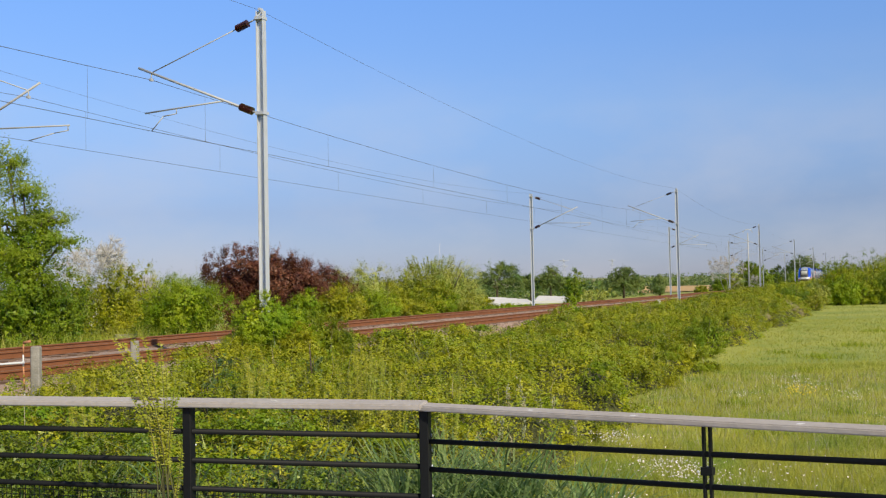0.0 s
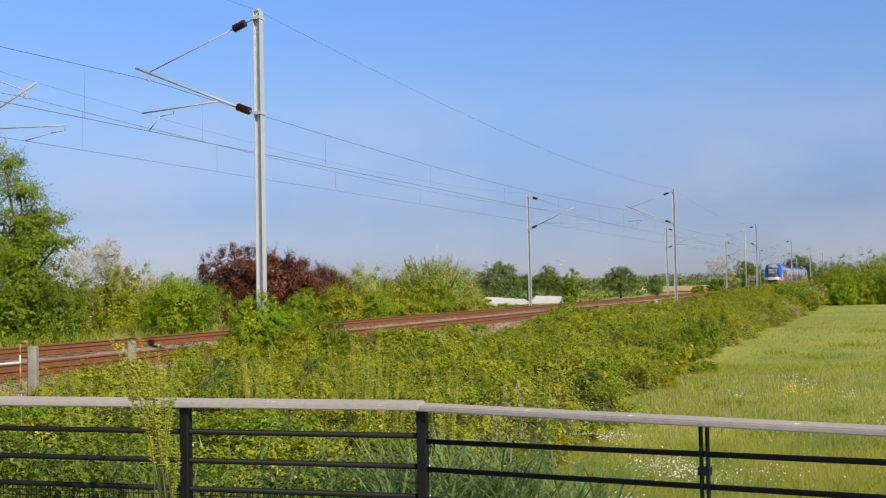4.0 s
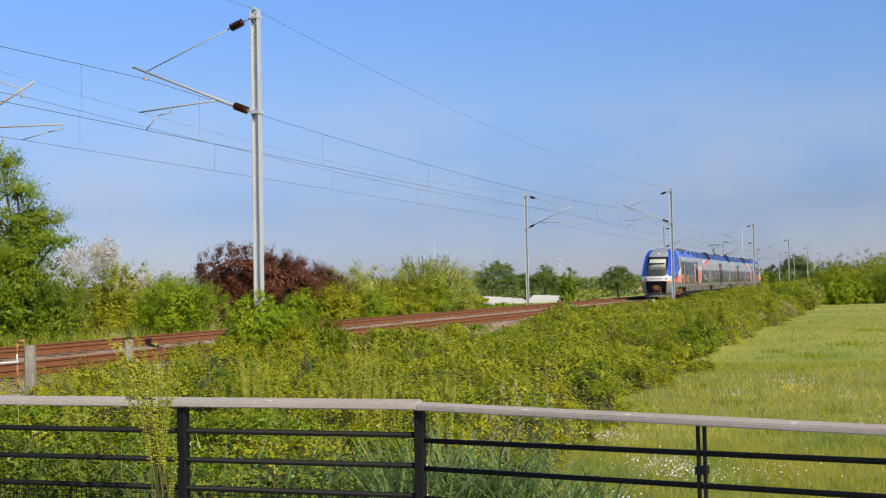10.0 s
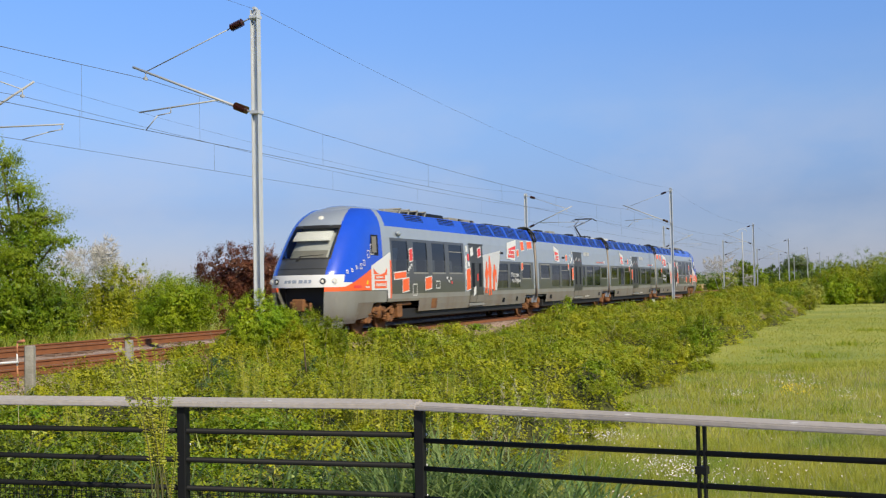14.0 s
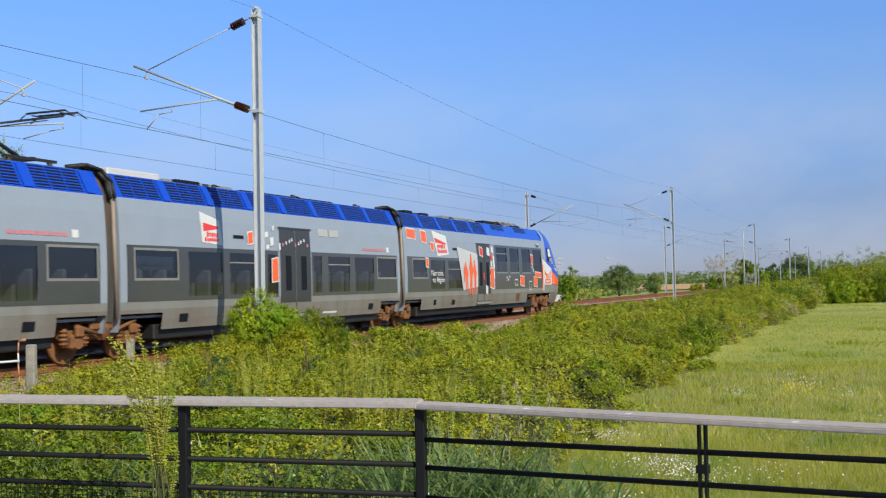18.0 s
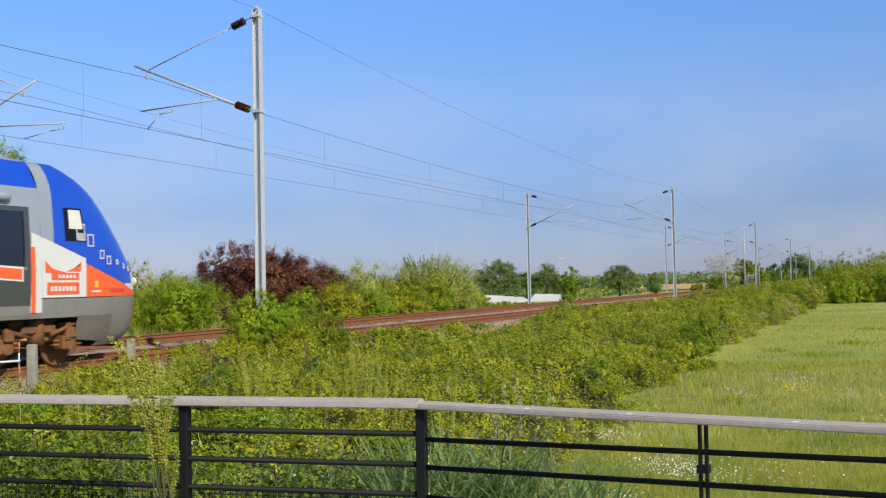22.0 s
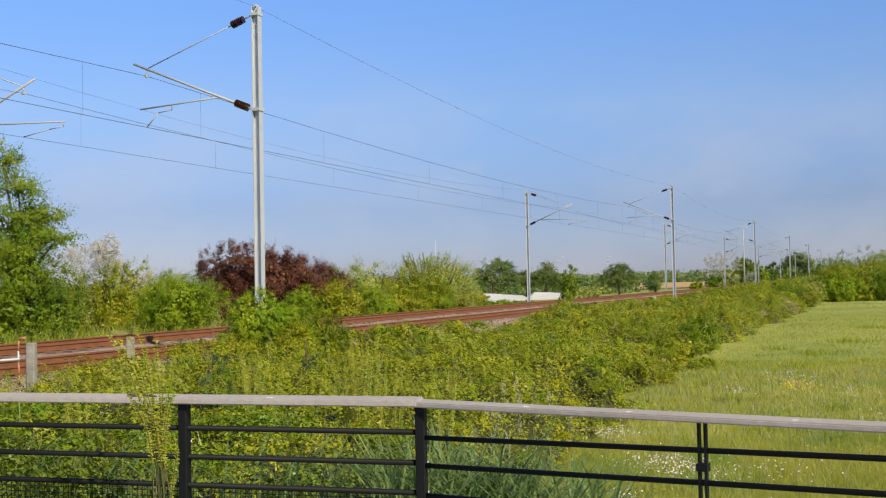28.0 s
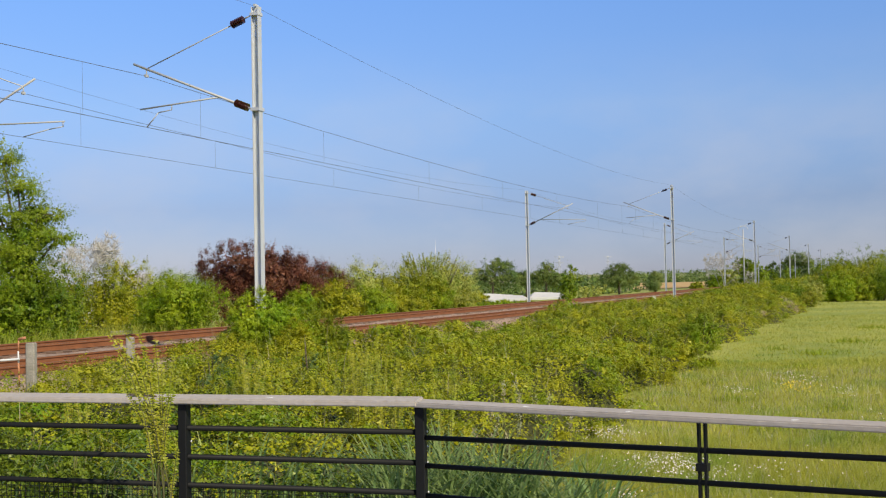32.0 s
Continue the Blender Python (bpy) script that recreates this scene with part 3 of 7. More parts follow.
build_wires("overhead_wires", 0.12, NEAR_MASTS, 0.0, "thin dark messenger and contact wires over the near track", 0.0075)
build_wires("overhead_wires", -3.42, FAR_MASTS, -0.22, "thin dark messenger and contact wires over the far track", 0.006)
earth = []
for k in range(len(NEAR_MASTS) - 1):
    for j in range(10):
        t = j / 10
        earth.append(at(NEAR_MASTS[k] + (NEAR_MASTS[k + 1] - NEAR_MASTS[k]) * t, 3.3, 8.37 - 3.0 * t * (1 - t)))
tagged(line_tube("earth_wire", earth, 0.0042, None), "thin dark earth wire strung along the mast tops", "wire")
earth = []
for k in range(len(FAR_MASTS) - 1):
    for j in range(10):
        t = j / 10
        earth.append(at(FAR_MASTS[k] + (FAR_MASTS[k + 1] - FAR_MASTS[k]) * t, -6.5, 8.2 - 3.0 * t * (1 - t)))
tagged(line_tube("earth_wire", earth, 0.004, None), "thin dark earth wire along the far mast tops", "wire")

# ---- the train ----
L_END, L_MID, MID_PLAN = 21.8, 15.7, 15.4
PROFILE = [(0.60, 1.38), (0.85, 1.43), (1.09, 1.46), (1.27, 1.47), (1.9, 1.475), (2.59, 1.46), (3.27, 1.42), (3.65, 1.375), (4.08, 1.15), (4.2, 1.08), (4.25, 0.80), (4.29, 0.0)]


def half_width(z):
    return float(np.interp(z, [p[0] for p in PROFILE], [p[1] for p in PROFILE]))


def side_pt(x, z, side, out=0.0):
    """A point on the straight body side, out metres proud; side -1 faces the path."""
    return Vector((x, side * (half_width(z) + out), z))


NOSE_Z = [0.34, 0.49, 0.64, 1.0, 1.41, 1.55, 1.70, 1.95, 2.10, 2.50, 2.85, 3.25, 3.56, 3.74, 3.95, 4.12, 4.22, 4.28]
NOSE_X = [0.50, 0.22, 0.12, 0.02, 0.0, 0.0, 0.02, 0.08, 0.18, 0.48, 0.76, 1.11, 1.44, 1.68, 2.06, 2.5, 2.85, 3.2]
NOSE_W = [1.12, 1.24, 1.33, 1.42, 1.46, 1.465, 1.47, 1.475, 1.475, 1.465, 1.45, 1.42, 1.39, 1.35, 1.26, 1.14, 1.04, 0.40]
NOSE_D = [1.6, 1.7, 1.75, 1.8, 1.85, 1.85, 1.85, 1.85, 1.85, 1.9, 1.95, 1.95, 1.9, 1.8, 1.5, 1.15, 0.8, 0.5]
STRIPE = 3.78
NOSE_END = 4.2


def nose_pt(t, z, out=0.0):
    """t from 0 (middle of the front) to 1 (where the nose meets the straight side), sign gives the side; d counts from the tip."""
    a = abs(t)
    x0, w, dd = (float(np.interp(z, NOSE_Z, k)) for k in (NOSE_X, NOSE_W, NOSE_D))
    ang = a * math.pi / 2
    y = (w + out) * math.sin(ang) ** 0.79
    x = x0 - out + (dd + out) * (1 - math.cos(ang) ** 0.75)
    return Vector((x, math.copysign(y, t), z))


def cab_pt(d, z, out=0.0):
    """A point on the cab's flank d metres behind the tip (positive y)."""
    x0, w, dd = (float(np.interp(z, NOSE_Z, k)) for k in (NOSE_X, NOSE_W, NOSE_D))
    q = (d - x0) / dd
    if q >= 1:
        return Vector((d, (half_width(z) if z > 1.0 else w) + out, z))
    ang = math.acos(max(0.0, 1 - max(q, 0.0)) ** (1 / 0.75))
    p = nose_pt(ang * 2 / math.pi, z, out)
    return p


def side_grid(x0, x1, side, holes, z_low):
    """Faces of one body side between x0 and x1, open where holes (xa, xb, za, zb) lie."""
    xs = sorted({x0, x1, *(k for h in holes for k in h[:2] if x0 < k < x1)})
    zs = sorted({z for z, _ in PROFILE[1:-1]} | {z_low} | {k for h in holes for k in h[2:]})
    zs = [z for z in zs if z >= z_low]
    v, f, sl = [], [], []
    index = {}

    def vid(x, z):
        if (x, z) not in index:
            index[x, z] = len(v)
            v.append(side_pt(x, z, side))
        return index[x, z]

    for a, b in zip(xs, xs[1:]):
        for c, d in zip(zs, zs[1:]):
            mx, mz = (a + b) / 2, (c + d) / 2
            if any(h[0] < mx < h[1] and h[2] < mz < h[3] for h in holes):
                continue
            q = (vid(a, c), vid(b, c), vid(b, d), vid(a, d))
            f.append(q if side < 0 else q[::-1])
            sl.append(0 if mz < 1.09 else 1 if mz < 1.27 else 2 if mz < 3.65 else 3 if mz < 4.2 else 4)
    return v, f, sl


def patch(bm, corners, fn, nu=1, nv=3, mi=0):
    """A film laid on a curved surface between four corners (u, z), lower left first and round."""
    c = [Vector(k) for k in corners]
    grid = []
    for j in range(nv + 1):
        row = []
        for i in range(nu + 1):
            p = c[0].lerp(c[1], i / nu).lerp(c[3].lerp(c[2], i / nu), j / nv)
            row.append(bm.verts.new(fn(p.x, p.y)))
        grid.append(row)
    for j in range(nv):
        for i in range(nu):
            fc = bm.faces.new((grid[j][i], grid[j][i + 1], grid[j + 1][i + 1], grid[j + 1][i]))
            fc.material_index, fc.smooth = mi, True
    return bm


def quad_patch(name, x0, x1, z0, z1, side, out, material, parent, skew=0.0, nu=1, nv=3, label=""):
    bm = bmesh.new()
    patch(bm, [(x0, z0 - skew), (x1, z0 + skew), (x1, z1 + skew), (x0, z1 - skew)], lambda x, z: side_pt(x, z, side, out), nu, nv)
    return part(name, bm, material, parent, label)


def outline_patch(name, x0, x1, z0, z1, side, out, material, parent, w=0.035):
    bm = bmesh.new()
    for a, b, c, d in ((x0, x1, z0, z0 + w), (x0, x1, z1 - w, z1), (x0, x0 + w, z0 + w, z1 - w), (x1 - w, x1, z0 + w, z1 - w)):
        patch(bm, [(a, c), (b, c), (b, d), (a, d)], lambda x, z: side_pt(x, z, side, out), 1, 2)
    return part(name, bm, material, parent)


def louvre_mesh(low=3.69, rows=7):
    """One blue roof-side module: a frame, three flat patches painted dark as shaded recesses, and their slats. Origin
    at the module's start.
    """
    bm = bmesh.new()
    for k in range(3):
        a, b = 0.06 + k * 0.48, 0.06 + k * 0.48 + 0.44
        patch(bm, [(a, low), (b, low), (b, 4.17), (a, 4.17)], lambda x, z: side_pt(x, z, -1, 0.006), 1, 4, mi=1)
        for j in range(rows):
            z = low + 0.02 + j * 0.066
            patch(bm, [(a, z), (b, z), (b, z + 0.024), (a, z + 0.024)], lambda x, z: side_pt(x, z, -1, 0.012), 1, 1, mi=0)
    if rows == 7:
        patch(bm, [(1.53, 3.68), (1.80, 3.68), (1.80, 4.18), (1.53, 4.18)], lambda x, z: side_pt(x, z, -1, 0.03), 1, 4, mi=0)
    me = bpy.data.meshes.new("louvre")
    bm.to_mesh(me)
    bm.free()
    me.materials.append(M_BLUE)
    me.materials.append(M_VENT)
    return me


def bogie(train, x, length=2.6, mid=0.0):
    """Rust-dusted bogie: frame, axle boxes, springs, wheels."""
    bm = bmesh.new()
    for y in (-1, 1):
        box(bm, x - length / 2, x + length / 2, y * 1.05 - 0.09, y * 1.05 + 0.09, 0.5, 0.72, bevel=0.03)
        for a in (-0.9, 0.9):
            box(bm, x + a - 0.2, x + a + 0.2, y * 1.1 - 0.14, y * 1.1 + 0.14, 0.3, 0.62, bevel=0.04)
            tube(bm, (x + a, y * 1.26, 0.42), (x + a, y * 1.1, 0.42), 0.12, 0.14, seg=14)
            box(bm, x + a - 0.12, x + a + 0.12, min(y * 1.22, y * 1.32), max(y * 1.22, y * 1.32), 0.56, 0.78, bevel=0.02)
            for k in range(4):
                tube(bm, (x + a + 0.33, y * 1.12, 0.4 + k * 0.09), (x + a + 0.33, y * 1.12, 0.44 + k * 0.09), 0.1, seg=10)
                tube(bm, (x + a - 0.33, y * 1.12, 0.4 + k * 0.09), (x + a - 0.33, y * 1.12, 0.44 + k * 0.09), 0.1, seg=10)
            tube(bm, (x + a + 0.33, y * 1.12, 0.35), (x + a + 0.33, y * 1.12, 0.75), 0.07, seg=8)
            tube(bm, (x + a - 0.33, y * 1.12, 0.35), (x + a - 0.33, y * 1.12, 0.75), 0.07, seg=8)
        tube(bm, (x, y * 1.1, 0.45), (x, y * 1.1, 1.0), 0.19, seg=12)
        box(bm, x - 0.5, x + 0.45, y * 1.2 - 0.06, y * 1.2 + 0.06, 0.68, 0.86, bevel=0.03)
        tube(bm, (x - 1.0, y * 1.25, 0.8), (x - 0.3, y * 1.25, 0.6), 0.045, seg=8)
        tube(bm, (x + 1.0, y * 1.25, 0.85), (x + 0.3, y * 1.25, 0.65), 0.045, seg=8)
    box(bm, x - 0.6, x + 0.6, -1.0, 1.0, 0.45, 0.95)
    frame_ob = part("bogie", bm, M_BOGIE, train, "bogie coated in orange-brown rust dust")
    for a in (-0.9, 0.9):
        bm = bmesh.new()
        for y in (-0.75, 0.75):
            tube(bm, (x + a, y - 0.065, 0.43), (x + a, y + 0.065, 0.43), 0.43, seg=24)
            tube(bm, (x + a, y - 0.09 * np.sign(-y), 0.43), (x + a, y, 0.43), 0.46, seg=24)
        tube(bm, (x + a, -0.75, 0.43), (x + a, 0.75, 0.43), 0.08, seg=8)
        part("wheelset", bm, M_BOGIE, frame_ob)


def window(body, x0, x1, z0, z1, side, split=0.0, sill=False):
    w = quad_patch("window", x0, x1, z0, z1, side, -0.012, M_GLASS, body, nv=3)
    w.visible_shadow = False
    if split:
        quad_patch("window_bar", x0, x1, split, split + 0.035, side, 0.008, M_GREY2, body, nv=1)
    if sill:
        outline_patch("window_frame", x0 - 0.06, x1 + 0.06, z0 - 0.06, z1 + 0.05, side, 0.008, M_GREY2, body, w=0.055)
    return w


def plug_door(body, x0, x1, side):
    """Two dark leaves with tall narrow panes, grey kick plates and a step."""
    mid = (x0 + x1) / 2
    for a, b in ((x0, mid - 0.012), (mid + 0.012, x1)):
        quad_patch("door_leaf", a, b, 0.78, 3.22, side, 0.012, M_DOOR, body, nv=8)
        quad_patch("kick_plate", a + 0.02, b - 0.02, 0.80, 1.10, side, 0.018, M_SKIRT, body, nv=2)
        c = (a + b) / 2
        quad_patch("door_pane", c - 0.16, c + 0.16, 1.45, 2.45, side, 0.018, M_VENT, body, nv=4)
    quad_patch("door_header", x0 - 0.08, x1 + 0.08, 3.22, 3.27, side, 0.03, M_DOOR, body, nv=1)
    bm = bmesh.new()
    y = side * half_width(0.7)
    box(bm, x0 - 0.05, x1 + 0.05, min(y, y + side * 0.09), max(y, y + side * 0.09), 0.66, 0.76, bevel=0.01)
    part("door_step", bm, M_GREY2, body)


def interior(body, x0, x1, floor_z, rng):
    """Floor and rows of seats behind the windows."""
    bm = bmesh.new()
    box(bm, x0, x1, -1.3, 1.3, floor_z - 0.06, floor_z)
    part("floor", bm, M_INNER, body)
    x = x0 + 0.5
    while x < x1 - 0.8:
        bm = bmesh.new()
        for y in (-0.95, -0.45, 0.45, 0.95):
            box(bm, x, x + 0.45, y - 0.22, y + 0.22, floor_z, floor_z + 0.42, bevel=0.04)
            box(bm, x + 0.40, x + 0.52, y - 0.22, y + 0.22, floor_z + 0.3, floor_z + 1.08, bevel=0.05)
        part("seat_row", bm, M_SEAT, body)
        x += 0.92


def body_shell(train, name, x0, x1, holes_near, holes_far, z_cut, joint_a, joint_b):
    """Straight car body: both sides, roof, floor pan, end walls."""
    mats = [M_SKIRT, M_GREY2, M_GREY, M_BLUE, M_ROOF]
    v, f, sl = [], [], []
    for side, holes in ((-1, holes_near), (1, holes_far)):
        a, b, c = side_grid(x0, x1, side, holes + z_cut, 0.60)
        k = len(v)
        v += a
        f += [tuple(i + k for i in q) for q in b]
        sl += c
    k = len(v)
    for x in (x0, x1):
        v += [Vector((x, -0.80, 4.25)), Vector((x, 0, 4.29)), Vector((x, 0.80, 4.25))]
    f += [(k, k + 3, k + 4, k + 1), (k + 1, k + 4, k + 5, k + 2)]
    sl += [4, 4]
    for x, e in ((x0, joint_a), (x1, joint_b)):
        if e:
            k = len(v)
            ring = [side_pt(x, z, -1) for z, _ in PROFILE] + [side_pt(x, z, 1) for z, _ in PROFILE[-2::-1]]
            v += ring
            f.append(tuple(range(k, k + len(ring))))
            sl.append(2)
    ob = raw(name, [tuple(p) for p in v], f, mats, train, slots=sl)
    return ob


DECAL = 0.011


def mid_car(train, x0):
    """A middle car between two joints."""
    rng = np.random.default_rng(int(x0))
    wins = [(0.75, 2.3, 1.82, 2.47, 0), (2.75, 4.2, 1.37, 2.47, 0), (4.55, 6.1, 1.37, 2.47, 2.2), (6.4, 6.92, 1.37, 2.47, 0),
            (8.98, 9.5, 1.37, 2.47, 0), (9.9, 11.35, 1.37, 2.47, 2.2), (11.7, 13.1, 1.37, 2.47, 0), (13.4, 14.85, 1.82, 2.47, 0)]
    holes = [(x0 + a, x0 + b, c, d) for a, b, c, d, _ in wins]
    cut = [(x0 + 0.25, x0 + 1.75, 0.60, 1.0), (x0 + MID_PLAN - 1.75, x0 + MID_PLAN - 0.25, 0.60, 1.0)]
    body = body_shell(train, "car_body", x0 + 0.22, x0 + MID_PLAN - 0.22, holes, holes, cut, True, True)
    tagged(body, "middle carriage body in grey with a blue louvred roof edge")
    for side in (-1, 1):
        for a, b in ((0.45, 6.98), (8.88, MID_PLAN - 0.45)):
            hs = [h for h in wins if a <= h[0] < b]
            xs = sorted({a, b, *(k for h in hs for k in h[:2])})
            for p, q in zip(xs, xs[1:]):
                w = [h for h in hs if h[0] < (p + q) / 2 < h[1]]
                zz = [(1.27, 2.58)] if not w else [(1.27, w[0][2]), (w[0][3], 2.58)]
                for c, d in zz:
                    quad_patch("band_panel", x0 + p, x0 + q, c, d, side, 0.005, M_DARKBAND, body, nv=2)
        for a, b, c, d, sp in wins:
            window(body, x0 + a, x0 + b, c, d, side, sp, sill=1.8 < c < 1.9)
        plug_door(body, x0 + 7.08, x0 + 8.82, side)
    interior(body, x0 + 0.4, x0 + MID_PLAN - 0.4, 0.95, rng)
    s = -1
    # painted film: white flag with orange marks, small squares, a grille, pale panels
    bm = bmesh.new()
    patch(bm, [(x0 + 3.35, 2.72), (x0 + 4.25, 2.66), (x0 + 4.15, 3.3), (x0 + 3.3, 3.5)], lambda x, z: side_pt(x, z, s, DECAL), 1, 2)
    part("flag_film", bm, M_WHITE, body, "white film flag with orange marks")
    bm = bmesh.new()
    patch(bm, [(x0 + 3.42, 3.0), (x0 + 4.08, 3.08), (x0 + 4.08, 3.13), (x0 + 3.42, 3.22)], lambda x, z: side_pt(x, z, s, DECAL + 0.005), 3, 1)
    part("flag_mark", bm, M_RED, body)
    for k in range(5):
        quad_patch("flag_mark", x0 + 3.56 + 0.1 * k, x0 + 3.64 + 0.1 * k, 2.86 + 0.02 * (k % 2), 2.97 + 0.03 * (k == 0), s, DECAL + 0.005, M_RED, body, 0.01, nv=1)
    for k in range(6):
        quad_patch("flag_mark", x0 + 3.46 + 0.105 * k, x0 + 3.545 + 0.105 * k, 2.75, 2.83 + 0.02 * (k % 3 == 0), s, DECAL + 0.005, M_RED, body, 0.01, nv=1)
    for a, b, c, d, m in ((5.45, 5.68, 2.75, 3.05, M_ORANGE), (6.3, 6.47, 2.95, 3.1, M_WHITE), (6.55, 6.73, 2.72, 2.95, M_WHITE), (6.35, 6.5, 2.62, 2.74, M_WHITE), (5.85, 6.02, 2.3, 2.55, M_ORANGE),
                          (6.62, 6.92, 1.72, 2.35, M_ORANGE), (7.0, 7.1, 2.6, 2.8, M_WHITE), (6.7, 6.8, 3.15, 3.28, M_WHITE)):
        lift = DECAL + (0.012 if a > 6.5 else 0.004)
        if m is M_ORANGE:
            quad_patch("square_film", x0 + a - 0.035, x0 + b + 0.035, c - 0.035, d + 0.035, s, lift, M_WHITE, body, skew=0.02, nv=1)
            lift += 0.005
        quad_patch("square_film", x0 + a, x0 + b, c, d, s, lift, m, body, skew=0.02, nv=1)
    for k in range(9):
        a = 7.2 + 0.17 * k + 0.02 * (k % 3)
        quad_patch("square_film", x0 + a, x0 + a + 0.07, 2.72 + 0.05 * ((k * 5) % 4), 2.81 + 0.05 * ((k * 5) % 4), s, 0.02, M_WHITE if k % 4 else M_SALMON, body, nv=1)
    quad_patch("grille", x0 + 4.75, x0 + 5.25, 2.86, 2.95, s, DECAL, M_VENT, body, nv=1)
    for a in (9.35, 10.05):
        quad_patch("pale_panel", x0 + a, x0 + a + 0.6, 3.08, 3.3, s, DECAL, M_PALE, body, nv=1)
    for k in range(9):
        quad_patch("lettering_bar", x0 + 12.3 + k * 0.19, x0 + 12.45 + k * 0.19, 2.70, 2.78, s, DECAL, M_SALMON, body, nv=1)
    quad_patch("lettering_bar", x0 + 14.1, x0 + 14.3, 2.68, 2.85, s, DECAL, M_WHITE, body, nv=1)
    quad_patch("lettering_bar", x0 + 9.6, x0 + 10.5, 0.72, 0.78, s, DECAL, M_WHITE, body, nv=1)
    for a in (2.4, 12.7):
        quad_patch("step_recess", x0 + a, x0 + a + 0.35, 0.75, 0.95, s, DECAL, M_VENT, body, nv=1)
    body.matrix_basis = Matrix.Translation((x0, 0, 0)) @ Matrix.Diagonal((L_MID / MID_PLAN, 1, 1, 1)) @ Matrix.Translation((-x0, 0, 0))
    return body


def end_car(train, nose_x, dirn):
    """An end car; d runs from the nose tip to the joint. dirn +1: the nose looks to lower x."""
    def X(d):
        return nose_x + dirn * (d if d > 4.2 else 4.2 - (4.2 - d) * 0.89)

    rng = np.random.default_rng(int(abs(nose_x)) + 7)
    up = [(4.65, 6.0, 2.05, 3.15, 0), (6.5, 7.8, 2.05, 3.15, 0), (8.3, 9.6, 2.05, 3.15, 0), (10.05, 11.5, 2.05, 3.15, 2.85)]
    low = [(15.85, 17.35, 1.37, 2.47, 2.12), (17.7, 19.15, 1.37, 2.47, 0), (19.5, 20.85, 1.82, 2.47, 0)]
    wins = up + low

    def rng_x(a, b):
        return (X(a), X(b)) if dirn > 0 else (X(b), X(a))

    holes = [(*rng_x(a, b), c, d) for a, b, c, d, _ in wins]
    cut = [(*rng_x(2.9, 7.0), 0.60, 1.0), (*rng_x(L_END - 1.75, L_END - 0.25), 0.60, 1.0)]
    a, b = rng_x(NOSE_END, L_END - 0.22)
    body = body_shell(train, "car_body", a, b, holes, holes, cut, dirn < 0, dirn > 0)
    tagged(body, "end carriage body in grey with an orange and white livery")
    # nose skin
    ts = [-1, -0.92, -0.84, -0.76, -0.68, -0.6, -0.52, -0.44, -0.35, -0.2, -0.1, 0, 0.1, 0.2, 0.35, 0.44, 0.52, 0.6, 0.68, 0.76, 0.84, 0.92, 1]
    v, f, sl = [], [], []
    cols = len(ts) + 4

    def put(p):
        v.append((X(p.x), p.y, p.z))

    for z in NOSE_Z:
        w = float(np.interp(z, NOSE_Z, NOSE_W))
        put(Vector((NOSE_END, -w, z)))
        put(Vector((STRIPE, -w, z)))
        for t in ts:
            put(nose_pt(t, z))
        put(Vector((STRIPE, w, z)))
        put(Vector((NOSE_END, w, z)))
    for j in range(len(NOSE_Z) - 1):
        zc = (NOSE_Z[j] + NOSE_Z[j + 1]) / 2
        for i in range(cols - 1):
            tc = 1.2 if i in (0, cols - 2) else 1.1 if i in (1, cols - 3) else abs(ts[i - 2] + ts[i - 1]) / 2
            if 0.5 < zc < 1.55 and tc < 0.3:
                continue
            if 2.50 < zc < 3.56 and tc < 0.3:
                continue
            if zc < 1.0 and tc > 1.0:
                continue
            if zc < 1.41:
                k = 0
            elif zc < 1.55:
                k = 5 if 0.3 < tc < 0.9 else 0
            elif zc < 1.95:
                k = 6 if tc < (0.82 if zc < 1.7 else 0.7) else 3
            elif tc > 1.15:
                k = 2
            elif zc > 3.56 and tc < 0.3:
                k = 4
            elif zc < 2.50 and tc < 0.3:
                k = 7
            else:
                k = 3
            q = (j * cols + i, j * cols + i + 1, (j + 1) * cols + i + 1, (j + 1) * cols + i)
            f.append(q if dirn < 0 else q[::-1])
            sl.append(k)
    nose = raw("nose", v, f, [M_GREY2, M_GREY2, M_GREY, M_BLUE, M_GREY, M_ORANGE, M_WHITE, M_DARKBAND], train, smooth=True, slots=sl)
    tagged(nose, "rounded blue cab front with a white and orange band")

    def npatch(name, corners, material, parent, out=0.008, nu=4, nv=4):
        bm = bmesh.new()

        def fn(t, z):
            p = nose_pt(t, z, out)
            return Vector((X(p.x), p.y, p.z))

        patch(bm, corners, fn, nu, nv)
        return part(name, bm, material, parent)

    ws = npatch("windscreen", [(-0.35 * dirn, 3.56), (0.35 * dirn, 3.56), (0.35 * dirn, 2.50), (-0.35 * dirn, 2.50)], M_WIND, nose, -0.01, 8, 8)
    ws.visible_shadow = False
    for c in ([(-0.367, 2.48), (-0.343, 2.48), (-0.343, 3.6), (-0.367, 3.6)], [(0.343, 2.48), (0.367, 2.48), (0.367, 3.6), (0.343, 3.6)], [(-0.367, 3.5), (0.367, 3.5), (0.367, 3.61), (-0.367, 3.61)], [(-0.367, 2.46), (0.367, 2.46), (0.367, 2.51), (-0.367, 2.51)]):
        npatch("windscreen_seal", c, M_BLACK, nose, 0.006, 6, 6)
    blind = npatch("sun_blind", [(-0.28, 3.08), (0.29, 3.08), (0.29, 3.4), (-0.28, 3.4)], M_WHITE, nose, -0.06, 6, 4)
    npatch("cab_lining", [(-0.39, 2.44), (0.39, 2.44), (0.39, 3.6), (-0.39, 3.6)], M_PALE, nose, -0.3, 8, 6)
